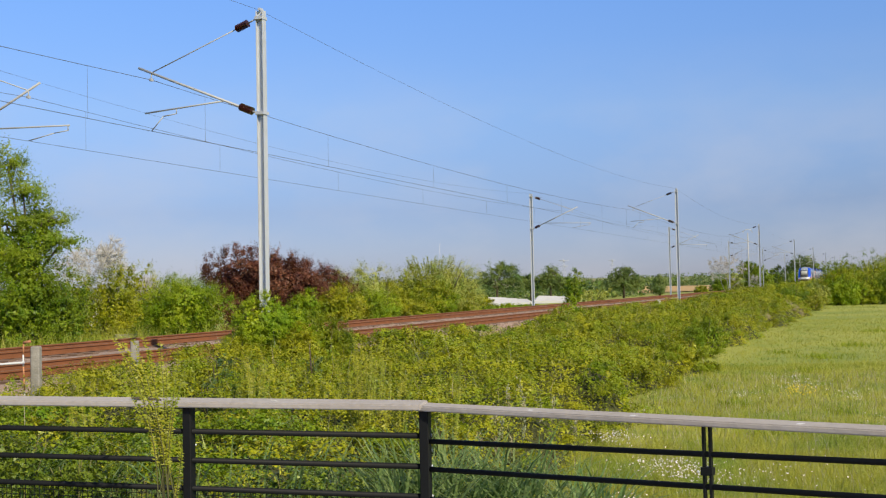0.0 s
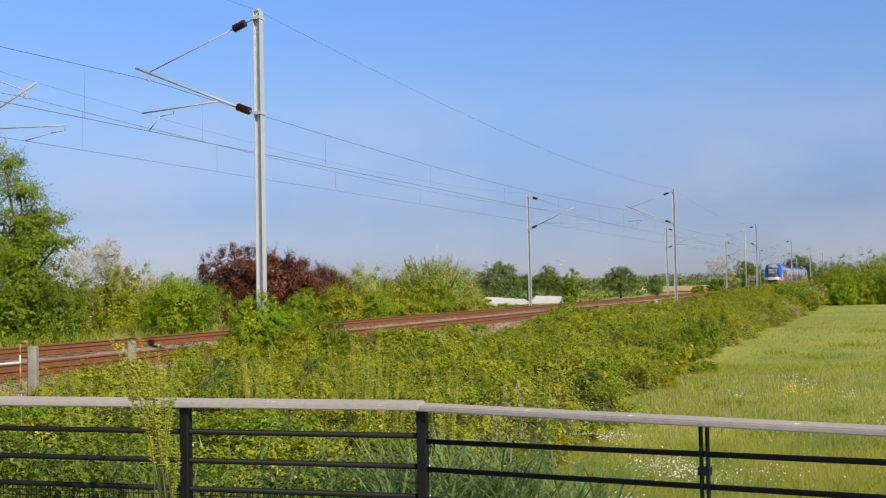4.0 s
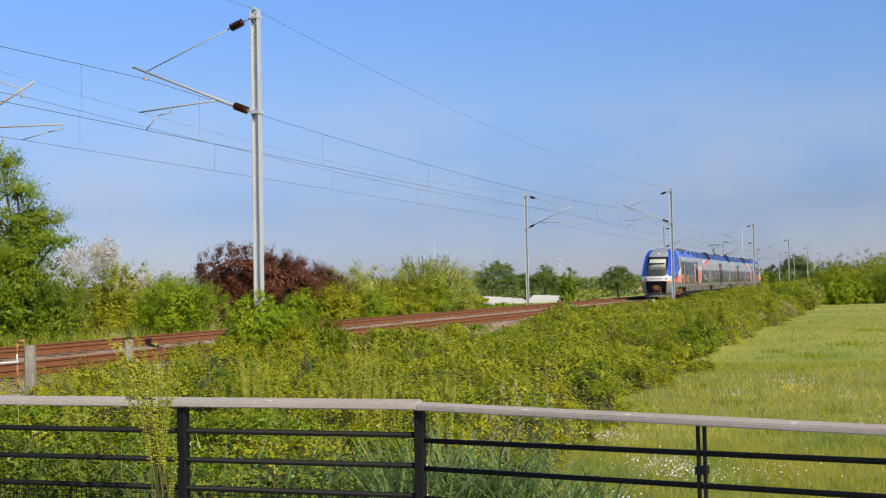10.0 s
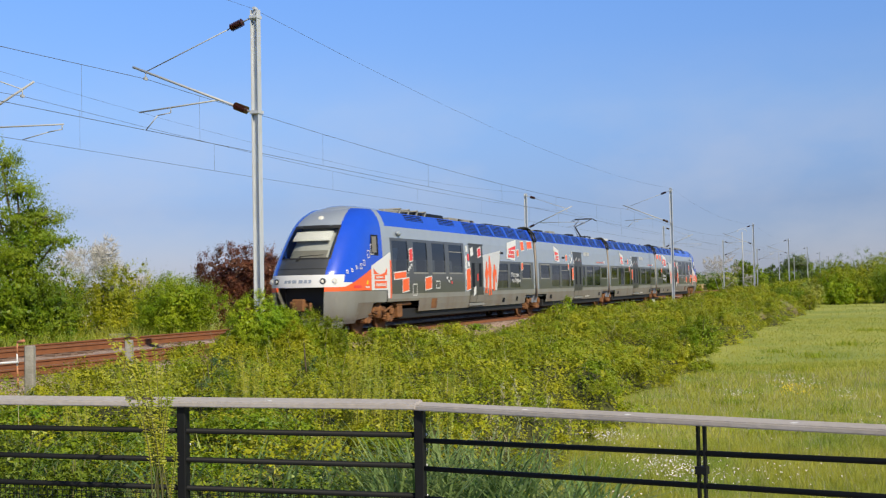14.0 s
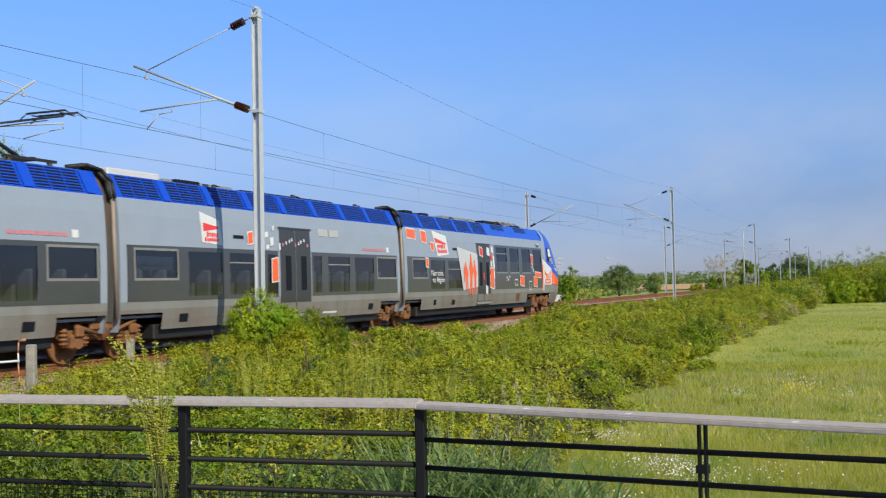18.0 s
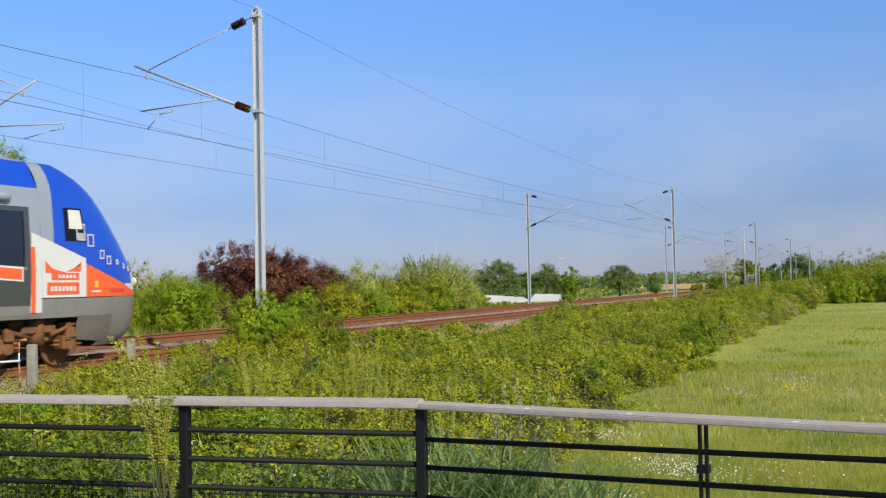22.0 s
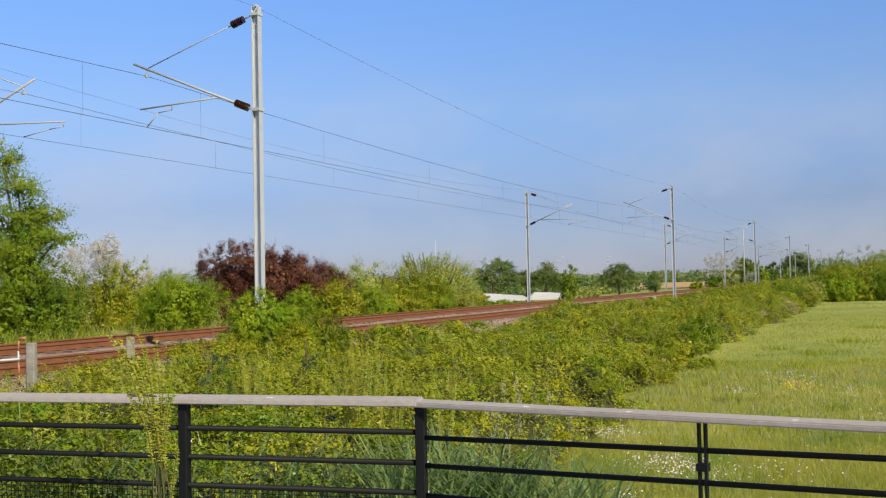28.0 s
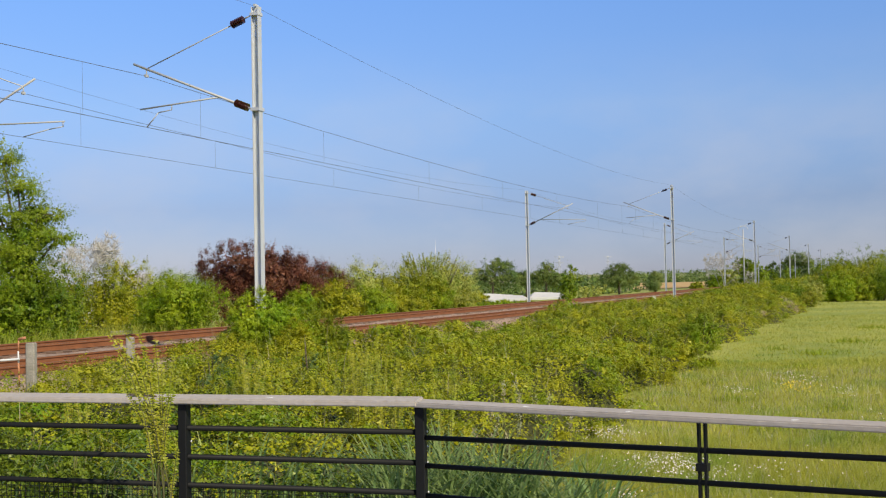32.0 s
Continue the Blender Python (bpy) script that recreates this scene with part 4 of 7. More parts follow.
    npatch("driver_desk", [(-0.3, 2.52), (0.3, 2.52), (0.3, 2.76), (-0.3, 2.76)], M_GREY2, nose, -0.25, 6, 2)
    npatch("windscreen_grille", [(-0.345, 2.14), (0.345, 2.14), (0.345, 2.16), (-0.345, 2.16)], M_BLACK, nose, 0.008, 6, 1)
    for t in (-0.5, -0.32, 0.32, 0.5):
        p, q = nose_pt(t, 1.745, 0.01), nose_pt(t, 1.745, 0.03)
        bm = bmesh.new()
        tube(bm, (X(p.x + 0.05), p.y, p.z), (X(q.x), q.y, q.z), 0.1, 0.095, seg=20)
        lamp = part("headlamp" if abs(t) > 0.4 else "marker_lamp", bm, M_LAMP if abs(t) > 0.4 else M_DARKBAND, nose, "round lamp in the white front band")
        bm = bmesh.new()
        w = nose_pt(t, 1.745, 0.045)
        tube(bm, (X(q.x), q.y, q.z), (X(w.x), w.y, w.z), 0.055, 0.05, seg=16)
        part("lens", bm, M_WHITE if abs(t) > 0.4 else M_LAMP, lamp)
    for k in range(6):
        npatch("lettering_bar", [(-0.16 + k * 0.055, 1.69), (-0.12 + k * 0.055, 1.69), (-0.12 + k * 0.055, 1.79), (-0.16 + k * 0.055, 1.79)], M_GREY, nose, 0.008, 1, 1)
    bm = bmesh.new()
    p = nose_pt(0, 3.86, 0.02)
    tube(bm, (X(p.x + 0.1), 0, p.z - 0.08), (X(p.x), 0, p.z + 0.03), 0.11, 0.09, seg=14)
    part("top_lamp", bm, M_LAMP, nose)
    bm = bmesh.new()
    p, q = nose_pt(0.02, 2.56, 0.03), nose_pt(0.04, 2.42, 0.05)
    tube(bm, (X(q.x), q.y, q.z), (X(p.x), p.y, p.z), 0.03)
    q = nose_pt(-0.24, 2.6, 0.03)
    tube(bm, (X(p.x), p.y, p.z), (X(q.x), q.y, q.z), 0.012)
    part("wiper", bm, M_BLACK, nose)
    # coupler bay
    bm = bmesh.new()
    box(bm, *sorted((X(0.75), X(0.85))), -0.8, 0.8, 0.45, 1.54)
    part("coupler_bay", bm, M_BLACK, nose)
    bm = bmesh.new()
    tube(bm, (X(0.9), 0, 0.98), (X(0.15), 0, 0.98), 0.12)
    box(bm, *sorted((X(0.02), X(0.22))), -0.22, 0.22, 0.78, 1.18, bevel=0.04)
    tube(bm, (X(0.3), 0.35, 0.8), (X(0.3), 0.35, 1.1), 0.06)
    tube(bm, (X(0.35), -0.3, 0.6), (X(0.25), -0.36, 1.05), 0.05)
    tube(bm, (X(0.3), -0.4, 0.62), (X(0.2), -0.2, 0.66), 0.045)
    part("coupler", bm, M_BOGIE, nose, "rust-brown automatic coupler")
    bm = bmesh.new()
    pts = []
    for y in np.linspace(-1.15, 1.15, 9):
        b_ = 0.9 * (abs(y) / 1.15) ** 2.2
        pts.append((bm.verts.new((X(b_), y, 0.22)), bm.verts.new((X(0.5 + b_ * 0.9), y, 0.58))))
    for p, q in zip(pts, pts[1:]):
        bm.faces.new((p[0], q[0], q[1], p[1]))
    bmesh.ops.solidify(bm, geom=bm.faces[:], thickness=0.03)
    part("snow_plough", bm, M_GREY2, nose, "grey curved obstacle deflector")
    for side in (-1, 1):
        sg = side
        # side of the cab: blue field, cab window, white and orange wedge
        def cpatch(name, corners, material, out=0.012, nu=4, nv=4, label=""):
            bm = bmesh.new()

            def fn(d_, z_):
                p = cab_pt(d_, z_, out)
                return Vector((X(p.x), sg * p.y, p.z))

            patch(bm, corners, fn, nu, nv)
            return part(name, bm, material, nose, label)

        cpatch("skirt_panel", [(1.7, 0.42), (2.92, 0.52), (2.98, 1.02), (1.7, 1.02)], M_SKIRT, 0.004, 4, 3)
        cpatch("cab_window", [(2.66, 2.60), (3.40, 2.60), (3.43, 3.30), (2.82, 3.30)], M_VENT, 0.012, 3, 3)
        if dirn < 0:
            cpatch("window_blind_and_pane", [(2.80, 2.86), (3.26, 2.86), (3.28, 3.26), (2.88, 3.26)], M_BLIND, 0.016, 3, 2)
            cpatch("window_blind_and_pane", [(2.76, 2.64), (3.0, 2.64), (3.0, 2.78), (2.77, 2.78)], M_PALE, 0.016, 2, 1)
        else:
            # no blind at this end: a grey patch stands for the window's glass
            cpatch("window_blind_and_pane", [(2.84, 2.70), (3.24, 2.70), (3.27, 3.24), (2.92, 3.24)], M_SKIRT, 0.016, 3, 2)
        cpatch("wedge_film", [(0.6, 1.42), (2.8, 1.42), (2.8, 2.16), (0.9, 1.57)], M_ORANGE, 0.010, 8, 4, "orange film wedge")
        cpatch("wedge_film", [(2.72, 1.42), (4.2, 1.42), (4.2, 2.66), (2.72, 2.24)], M_WHITE, 0.015, 5, 5, "white film wedge with orange blocks")
        for k in range(7):
            d_, zq = (2.72, 2.42, 2.05, 1.8, 1.5, 1.2, 0.95)[k], (2.62, 2.5, 2.24, 2.12, 2.12, 2.03, 1.98)[k]
            w = (0.3, 0.22, 0.16, 0.16, 0.1, 0.1, 0.1)[k]
            h_ = w * 1.2
            for a_, b_, e_, f_ in ((d_, d_ + w, zq, zq + 0.025), (d_, d_ + w, zq + h_ - 0.025, zq + h_), (d_, d_ + 0.03, zq, zq + h_), (d_ + w - 0.03, d_ + w, zq, zq + h_)):
                cpatch("square_film", [(a_, e_), (b_, e_), (b_, f_), (a_, f_)], M_WHITE, 0.013, 1, 1)

        def sp(name, a, b, c, d, out, material, skew=0.0, nv=2, parent=body, nu=1):
            x0, x1 = rng_x(a, b)
            return quad_patch(name, x0, x1, c, d, side, out, material, parent, skew * (1 if dirn > 0 else -1), nu, nv)

        # white wedge continues on the straight side
        bm = bmesh.new()
        c = [(X(NOSE_END), 1.12), (X(4.52), 1.12), (X(4.46), 2.74), (X(NOSE_END), 2.66)]
        patch(bm, c, lambda x, z: side_pt(x, z, side, DECAL), 1, 4)
        part("wedge_film", bm, M_WHITE, body)
        sp("stripe_film", 4.38, 4.50, 1.12, 2.45, DECAL + 0.006, M_ORANGE, nv=4)

        def nb(a, b, c, d, mtl, o=0.022, nm="logo_block"):
            cpatch(nm, [(a, c + 0.07), (b, c + 0.07), (b, d + 0.07), (a, d + 0.07)], mtl, o, 3, 1)

        nb(2.98, 4.05, 1.41, 1.66, M_ORANGE)
        nb(2.98, 3.9, 1.71, 1.86, M_ORANGE)
        cpatch("logo_block", [(3.4, 1.93), (4.1, 1.93), (4.1, 2.19), (3.9, 2.02)], M_ORANGE, 0.022, 2, 1)
        cpatch("logo_block", [(2.9, 1.96), (3.4, 1.96), (2.96, 2.08), (2.9, 2.2)], M_ORANGE, 0.022, 3, 2)
        for k in range(7):
            nb(3.1 + k * 0.125, 3.19 + k * 0.125, 1.48, 1.58, M_WHITE, 0.027, "lettering_bar")
        for k in range(5):
            nb(3.1 + k * 0.125, 3.19 + k * 0.125, 1.75, 1.82, M_WHITE, 0.027, "lettering_bar")
        nb(1.3, 1.85, 1.44, 1.52, M_RED, 0.016)
        nb(2.3, 2.42, 1.55, 1.68, M_YELLOW, 0.016)
        nb(2.2, 2.55, 1.44, 1.48, M_WHITE, 0.016, "lettering_bar")
        # window bands
        for grp, a, b, z0, z1 in ((up, 4.5, 11.75, 1.27, 3.25), (low, 15.3, L_END - 0.45, 1.27, 2.58)):
            xs = sorted({a, b, *(k for h in grp for k in h[:2])})
            for p, q in zip(xs, xs[1:]):
                w = [h for h in grp if h[0] < (p + q) / 2 < h[1]]
                for c, d in [(z0, z1)] if not w else [(z0, w[0][2]), (w[0][3], z1)]:
                    x0, x1 = rng_x(p, q)
                    quad_patch("band_panel", x0, x1, c, d, side, 0.005, M_DARKBAND, body, nv=3)
        for a, b, c, d, s_ in wins:
            x0, x1 = rng_x(a, b)
            window(body, x0, x1, c, d, side, s_, sill=1.8 < c < 1.9)
        for a, b, c, d, s_ in up:
            sp("window_ledge", a - 0.05, b + 0.05, c - 0.07, c - 0.01, 0.012, M_GREY2, nv=1)
        x0, x1 = rng_x(12.35, 14.0)
        plug_door(body, x0, x1, side)
        # livery squares
        for a, b, c, d in ((4.75, 5.75, 1.82, 2.03), (5.45, 6.0, 1.36, 1.80), (7.55, 8.15, 1.42, 1.85), (11.95, 12.4, 1.35, 2.2)):
            sp("square_film", a - 0.04, b + 0.04, c - 0.04, d + 0.04, 0.013, M_WHITE, 0.03)
            sp("square_film", a, b, c, d, 0.018, M_ORANGE, 0.03)
        sp("square_film", 6.06, 6.42, 2.42, 2.92, 0.018, M_WHITE, 0.03)
        sp("square_film", 6.1, 6.38, 2.46, 2.88, 0.022, M_RED, 0.03)
        for a, b, c, d in ((6.35, 6.75, 1.18, 1.62), (8.6, 9.0, 1.42, 1.72)):
            x0, x1 = rng_x(a, b)
            outline_patch("square_film", x0, x1, c, d, side, 0.016, M_WHITE, body)
        for k, (a, c) in enumerate(((6.2, 2.25), (6.05, 2.16), (5.95, 2.08), (9.9, 1.65), (10.1, 1.75), (10.2, 1.6), (9.7, 1.78))):
            sp("square_film", a, a + 0.12, c, c + 0.1, 0.016, M_WHITE if k != 5 else M_RED, nv=1)
        for k, (a, c, h) in enumerate(((11.95, 2.9, 0.25), (11.85, 2.45, 0.3), (12.1, 2.55, 0.28), (11.8, 2.2, 0.25), (12.15, 2.3, 0.2), (11.82, 1.75, 0.35))):
            sp("square_film", a, a + 0.2, c, c + h, 0.014, M_WHITE if k != 2 else M_RED, nv=1)
        sp("square_film", 12.75, 13.05, 1.1, 1.45, 0.024, M_WHITE, 0.05)
        sp("square_film", 12.45, 12.8, 2.75, 3.1, 0.024, M_WHITE, 0.04)
        sp("square_film", 13.3, 13.75, 2.7, 3.12, 0.024, M_WHITE, 0.05)
        sp("square_film", 13.34, 13.7, 2.74, 3.08, 0.028, M_RED, 0.05)
        sp("square_film", 13.2, 13.32, 1.7, 2.0, 0.024, M_RED, 0.0)
        # white film panel with tall orange shapes
        bm = bmesh.new()
        c = [(X(13.98), 1.42), (X(15.75), 1.28), (X(16.35), 3.05), (X(13.98), 2.80)]
        patch(bm, c, lambda x, z: side_pt(x, z, side, 0.014), 2, 4)
        part("film_panel", bm, M_FILM, body, "pale film panel with tall orange shapes")
        for a, w, z0, z1, k in ((14.32, 0.42, 1.15, 2.55, 0), (14.85, 0.5, 1.05, 2.8, 1), (15.3, 0.42, 1.25, 2.45, 2), (15.62, 0.2, 1.6, 2.35, 3)):
            bm = bmesh.new()
            lean = (0.1, -0.05, 0.12, 0.0)[k]
            outline = ((-0.34, 0.0), (-0.1, 0.03), (0.0, 0.28), (0.14, 0.0), (0.38, 0.02), (0.26, 0.4), (0.46, 0.66), (0.24, 0.82), (0.13, 1.0), (-0.1, 0.98), (-0.2, 0.82), (-0.5, 0.6), (-0.24, 0.4))
            vs = [bm.verts.new(side_pt(X(a + (q * w) + lean * r), z0 + r * (z1 - z0), side, 0.024)) for q, r in outline]
            hub = bm.verts.new(side_pt(X(a + lean * 0.5), z0 + 0.5 * (z1 - z0), side, 0.024))
            for i in range(len(vs)):
                bm.faces.new((vs[i], vs[(i + 1) % len(vs)], hub))
            part("tall_shape", bm, M_ORANGE, body)
        # flag and squares near the joint
        bm = bmesh.new()
        c = [(17.25, 2.72), (18.45, 2.62), (18.85, 3.62), (17.45, 3.44)]
        c = [(X(p[0]), p[1]) for p in c]
        patch(bm, c, lambda x, z: side_pt(x, z, side, DECAL), 1, 2)
        part("flag_film", bm, M_WHITE, body, "white film flag with orange marks")
        bm = bmesh.new()
        patch(bm, [(X(17.52), 3.1), (X(18.6), 3.16), (X(18.66), 3.34), (X(17.56), 3.16)], lambda x, z: side_pt(x, z, side, 0.018), 3, 1)
        part("flag_mark", bm, M_RED, body)
        for k in range(5):
            sp("flag_mark", 17.62 + 0.17 * k, 17.75 + 0.17 * k, 2.93 + 0.02 * (k % 2), 3.08 + 0.04 * (k == 1), 0.018, M_RED, nv=1)
        for k in range(7):
            sp("flag_mark", 17.46 + 0.14 * k, 17.57 + 0.14 * k, 2.76, 2.88 + 0.03 * (k % 3 == 0), 0.018, M_RED, nv=1)
        for a, b, c, d in ((19.48, 19.95, 3.15, 3.55), (20.5, 21.25, 3.26, 3.58), (18.78, 19.08, 2.86, 3.13), (19.38, 19.62, 2.22, 2.52)):
            sp("square_film", a - 0.04, b + 0.04, c - 0.04, d + 0.04, 0.012, M_WHITE, 0.02, nv=1)
            sp("square_film", a, b, c, d, 0.017, M_ORANGE, 0.02, nv=1)
        sp("grille", 16.2, 16.8, 2.9, 2.99, DECAL, M_VENT, nv=1)
        # sloping lamp housing over the windows
        bm = bmesh.new()
        c0 = side_pt(X(5.2), 3.42, side, 0.06)
        bmesh.ops.create_uvsphere(bm, u_segments=12, v_segments=8, radius=0.12, matrix=Matrix.Translation(c0) @ Matrix.Diagonal((1.6, 0.7, 0.8, 1)))
        part("side_lamp", bm, M_GREY, body, "small oval side lamp housing")
        sp("side_vent", 8.2, 8.75, 0.68, 1.05, 0.01, M_BOGIE, nv=1)
        sp("step_recess", 16.6, 16.95, 0.72, 0.92, 0.01, M_VENT, nv=1)
        sp("step_recess", 18.6, 18.85, 0.75, 0.95, 0.01, M_VENT, nv=1)
    interior(body, *rng_x(12.0, L_END - 0.5), 0.95, rng)
    interior(body, *rng_x(4.6, 11.8), 1.45, rng)
    # slogan, two lines of white words on the window
    x_word = 0.0
    for txt, z, dx in (("Mon", 1.88, 0.0), ("train,", 1.88, None), ("ma", 1.62, 0.12), ("Région", 1.62, None)):
        cu = bpy.data.curves.new("slogan", "FONT")
        cu.body, cu.size, cu.extrude = txt, 0.30, 0.002
        ob = new("slogan", cu)
        m_ = bpy.data.meshes.new_from_object(ob)
        bpy.data.objects.remove(ob)
        m_.materials.append(M_WHITE)
        tx = new("slogan", m_)
        tx.parent = body
        x_word = x_word if dx is None else min(X(19.2), X(17.75)) + dx
        tx.matrix_basis = Matrix.Translation((x_word, -1.505, z)) @ pose(0, 0, 0, 90, 0, 0) @ Matrix.Diagonal((0.98, 1, 1, 1))
        x_word += max(c.co.x for c in m_.vertices) * 0.98 + 0.1
        tagged(tx, "white slogan lettering")
    # rusty equipment behind the leading bogie
    for d0, d1, y, z0, z1 in ((5.35, 5.75, 1.18, 0.42, 0.9), (5.85, 6.4, 1.1, 0.36, 0.72), (5.2, 6.5, 1.2, 0.84, 0.98), (2.95, 3.15, 1.15, 0.5, 0.9)):
        for sy in (-1, 1):
            bm = bmesh.new()
            box(bm, *sorted((X(d0), X(d1))), sy * y - 0.14, sy * y + 0.14, z0, z1, bevel=0.03)
            part("brake_unit", bm, M_BOGIE, body, "rust-brown equipment box")
    # rounded fairing over the cab
    bm = bmesh.new()
    rows = []
    for d, top, w in ((2.2, 3.9, 0.5), (2.6, 4.14, 0.68), (2.9, 4.28, 0.8), (3.3, 4.36, 0.9), (4.0, 4.40, 1.0), (5.0, 4.40, 1.02), (6.0, 4.37, 1.02), (7.0, 4.32, 0.95), (7.6, 4.25, 0.9)):
        rows.append([bm.verts.new((X(d), w * q, min(4.1, top - 0.1) + (top - min(4.1, top - 0.1)) * (1 - abs(q) ** 2.6))) for q in (-1, -0.85, -0.6, -0.3, 0, 0.3, 0.6, 0.85, 1)])
    for p, q in zip(rows, rows[1:]):
        for i in range(8):
            bm.faces.new((p[i], q[i], q[i + 1], p[i + 1])).smooth = True
    bmesh.ops.recalc_face_normals(bm, faces=bm.faces[:])
    part("roof_fairing", bm, M_GREY, body, "rounded pale grey roof fairing")
    # roof gear over the cab
    bm = bmesh.new()
    box(bm, *sorted((X(5.6), X(7.0))), -0.75, 0.75, 4.2, 4.36, bevel=0.06)
    part("roof_box", bm, M_ROOF, body)
    for d in (6.4, 7.2, 8.0, 8.8):
        bm = bmesh.new()
        tube(bm, (X(d), -0.95, 4.2), (X(d + 0.5), -0.8, 4.42), 0.035, seg=6)
        tube(bm, (X(d + 0.5), -0.8, 4.42), (X(d + 0.5), 0.8, 4.42), 0.035, seg=6)
        part("roof_frame", bm, M_ROOF, body)
    bm = bmesh.new()
    box(bm, *sorted((X(8.4), X(11.2))), -0.8, 0.8, 4.2, 4.39, bevel=0.05)
    part("roof_box", bm, M_VENT, body, "dark roof ventilation unit")
    bm = bmesh.new()
    box(bm, *sorted((X(12.5), X(15.5))), -0.55, 0.55, 4.2, 4.40, bevel=0.04)
    part("roof_box", bm, M_ROOF, body)
    bm = bmesh.new()
    tube(bm, (X(18.0), -0.6, 4.28), (X(20.5), -0.55, 4.3), 0.05)
    tube(bm, (X(18.0), -0.6, 4.28), (X(17.6), -0.6, 4.1), 0.05)
    part("roof_pipe", bm, M_BLACK, body)
    return body, rng_x


def build_train():
    train = empty("train", Matrix.Identity(4), "four-car blue and grey regional train with orange and white livery", "train")
    total = 2 * L_END + 2 * L_MID
    lou = louvre_mesh()
    front, _ = end_car(train, 0.0, 1)
    m1 = mid_car(train, L_END)
    m2 = mid_car(train, L_END + L_MID)
    rear, _ = end_car(train, total, -1)
    flip = pose(0, 0, 0, 0, 0, 180)
    for body, a, n in ((front, 12.3, 5), (m1, L_END + 0.4, 8), (m2, L_END + L_MID + 0.4, 8), (rear, total - L_END + 0.4, 5)):
        for k in range(n):
            share("louvre", lou, body, Matrix.Translation((a + k * 1.82, 0, 0)))
            share("louvre", lou, body, Matrix.Translation((a + k * 1.82 + 1.8, 0, 0)) @ flip)
    short = louvre_mesh(3.94, 3)
    for body, a in ((front, 6.3), (front, 9.6), (rear, total - 8.1), (rear, total - 11.4)):
        share("louvre", short, body, Matrix.Translation((a, 0, 0)) @ Matrix.Diagonal((1.2, 1, 1, 1)))
    # joints with bellows, shared bogies
    for x in (L_END, L_END + L_MID, L_END + 2 * L_MID):
        bm = bmesh.new()
        for k in range(7):
            w = 0.08 if k % 2 else 0.0
            xa = x - 0.22 + k * 0.063
            ring = [side_pt(xa, z, -1, -0.16 + w) for z, _ in PROFILE[1:]] + [side_pt(xa, z, 1, -0.16 + w) for z, _ in PROFILE[-2:0:-1]]
            vs = [bm.verts.new(p) for p in ring]
            if k:
                for i in range(len(vs)):
                    bm.faces.new((old[i], old[(i + 1) % len(vs)], vs[(i + 1) % len(vs)], vs[i]))
            old = vs
        part("gangway_bellows", bm, M_BELLOWS, train, "dirty folded bellows between two cars")
        bm = bmesh.new()
        for y in (-1.4, 1.4):
            strip = bmesh.new()
            tube(strip, (x + 0.1, y * 0.98, 3.7), (x + 0.14, y * 1.03, 0.9), 0.05)
            part("joint_strip", strip, M_STREAK, train, "rust-streaked steel strip at the joint")
        box(bm, x - 0.3, x + 0.3, -0.9, 0.9, 4.1, 4.3, bevel=0.05)
        part("joint_cover", bm, M_BLACK, train)
        bogie(train, x)
    bogie(train, 4.0)
    bogie(train, total - 4.0)
    # underframe
    bm = bmesh.new()
    box(bm, 5.6, L_END - 1.7, -1.25, 1.25, 0.36, 0.72, bevel=0.03)
    box(bm, L_END + 1.7, L_END + L_MID - 1.7, -1.25, 1.25, 0.36, 0.72, bevel=0.03)
    box(bm, L_END + L_MID + 1.7, L_END + 2 * L_MID - 1.7, -1.25, 1.25, 0.36, 0.72, bevel=0.03)
    box(bm, total - L_END + 1.7, total - 5.6, -1.25, 1.25, 0.36, 0.72, bevel=0.03)
    box(bm, 2.0, total - 2.0, -1.2, 1.2, 0.95, 1.0)
    part("underframe", bm, M_BLACK, train)
    # roof gear of the middle cars
    for a, b, z, w, m in ((L_END + 1.0, L_END + 5.5, 4.3, 0.75, M_ROOF), (L_END + 6, L_END + 10.5, 4.28, 0.8, M_VENT), (L_END + L_MID + 0.55, L_END + L_MID + 2.5, 4.36, 1.1, M_FILM), (L_END + L_MID + 2.9, L_END + L_MID + 6, 4.3, 0.9, M_ROOF),
                          (L_END + L_MID + 6.5, L_END + L_MID + 12, 4.28, 0.85, M_VENT), (L_END + L_MID + 12.3, L_END + 2 * L_MID - 1, 4.26, 0.7, M_ROOF)):
        bm = bmesh.new()
        box(bm, a, b, -w * 0.8, w * 0.8, 4.2, z + 0.03, bevel=0.04)
        part("roof_box", bm, m, train)
    # insulators, cables and small gear along the roof
    rr = random.Random(4)
    for x in (8.9, 13.0, 14.2, 16.4, 19.5, L_END + 0.8, L_END + 2.6, L_END + 4.4, L_END + 8.2, L_END + 11.8, L_END + L_MID + 1.0, L_END + L_MID + 3.2, L_END + L_MID + 5.0, L_END + L_MID + 9.0, L_END + L_MID + 13.5, total - 20.4, total - 18.6, total - 15.2, total - 13.4, total - 10.0, total - 7.4):
        bm = bmesh.new()
        y, z = rr.uniform(-0.9, -0.65), 4.24
        if rr.random() < 0.5:
            tube(bm, (x, y, z - 0.06), (x, y, z + 0.09), 0.08, 0.05, seg=10)
            tube(bm, (x, y, z + 0.08), (x + 0.6, y + 0.1, z + 0.05), 0.02, seg=6)
            part("roof_insulator", bm, M_BLACK, train)
        else:
            box(bm, x, x + rr.uniform(0.5, 1.1), y - 0.12, y + 0.2, z - 0.05, z + rr.uniform(0.06, 0.12), bevel=0.03)
            part("roof_unit", bm, M_VENT if rr.random() < 0.6 else M_ROOF, train)
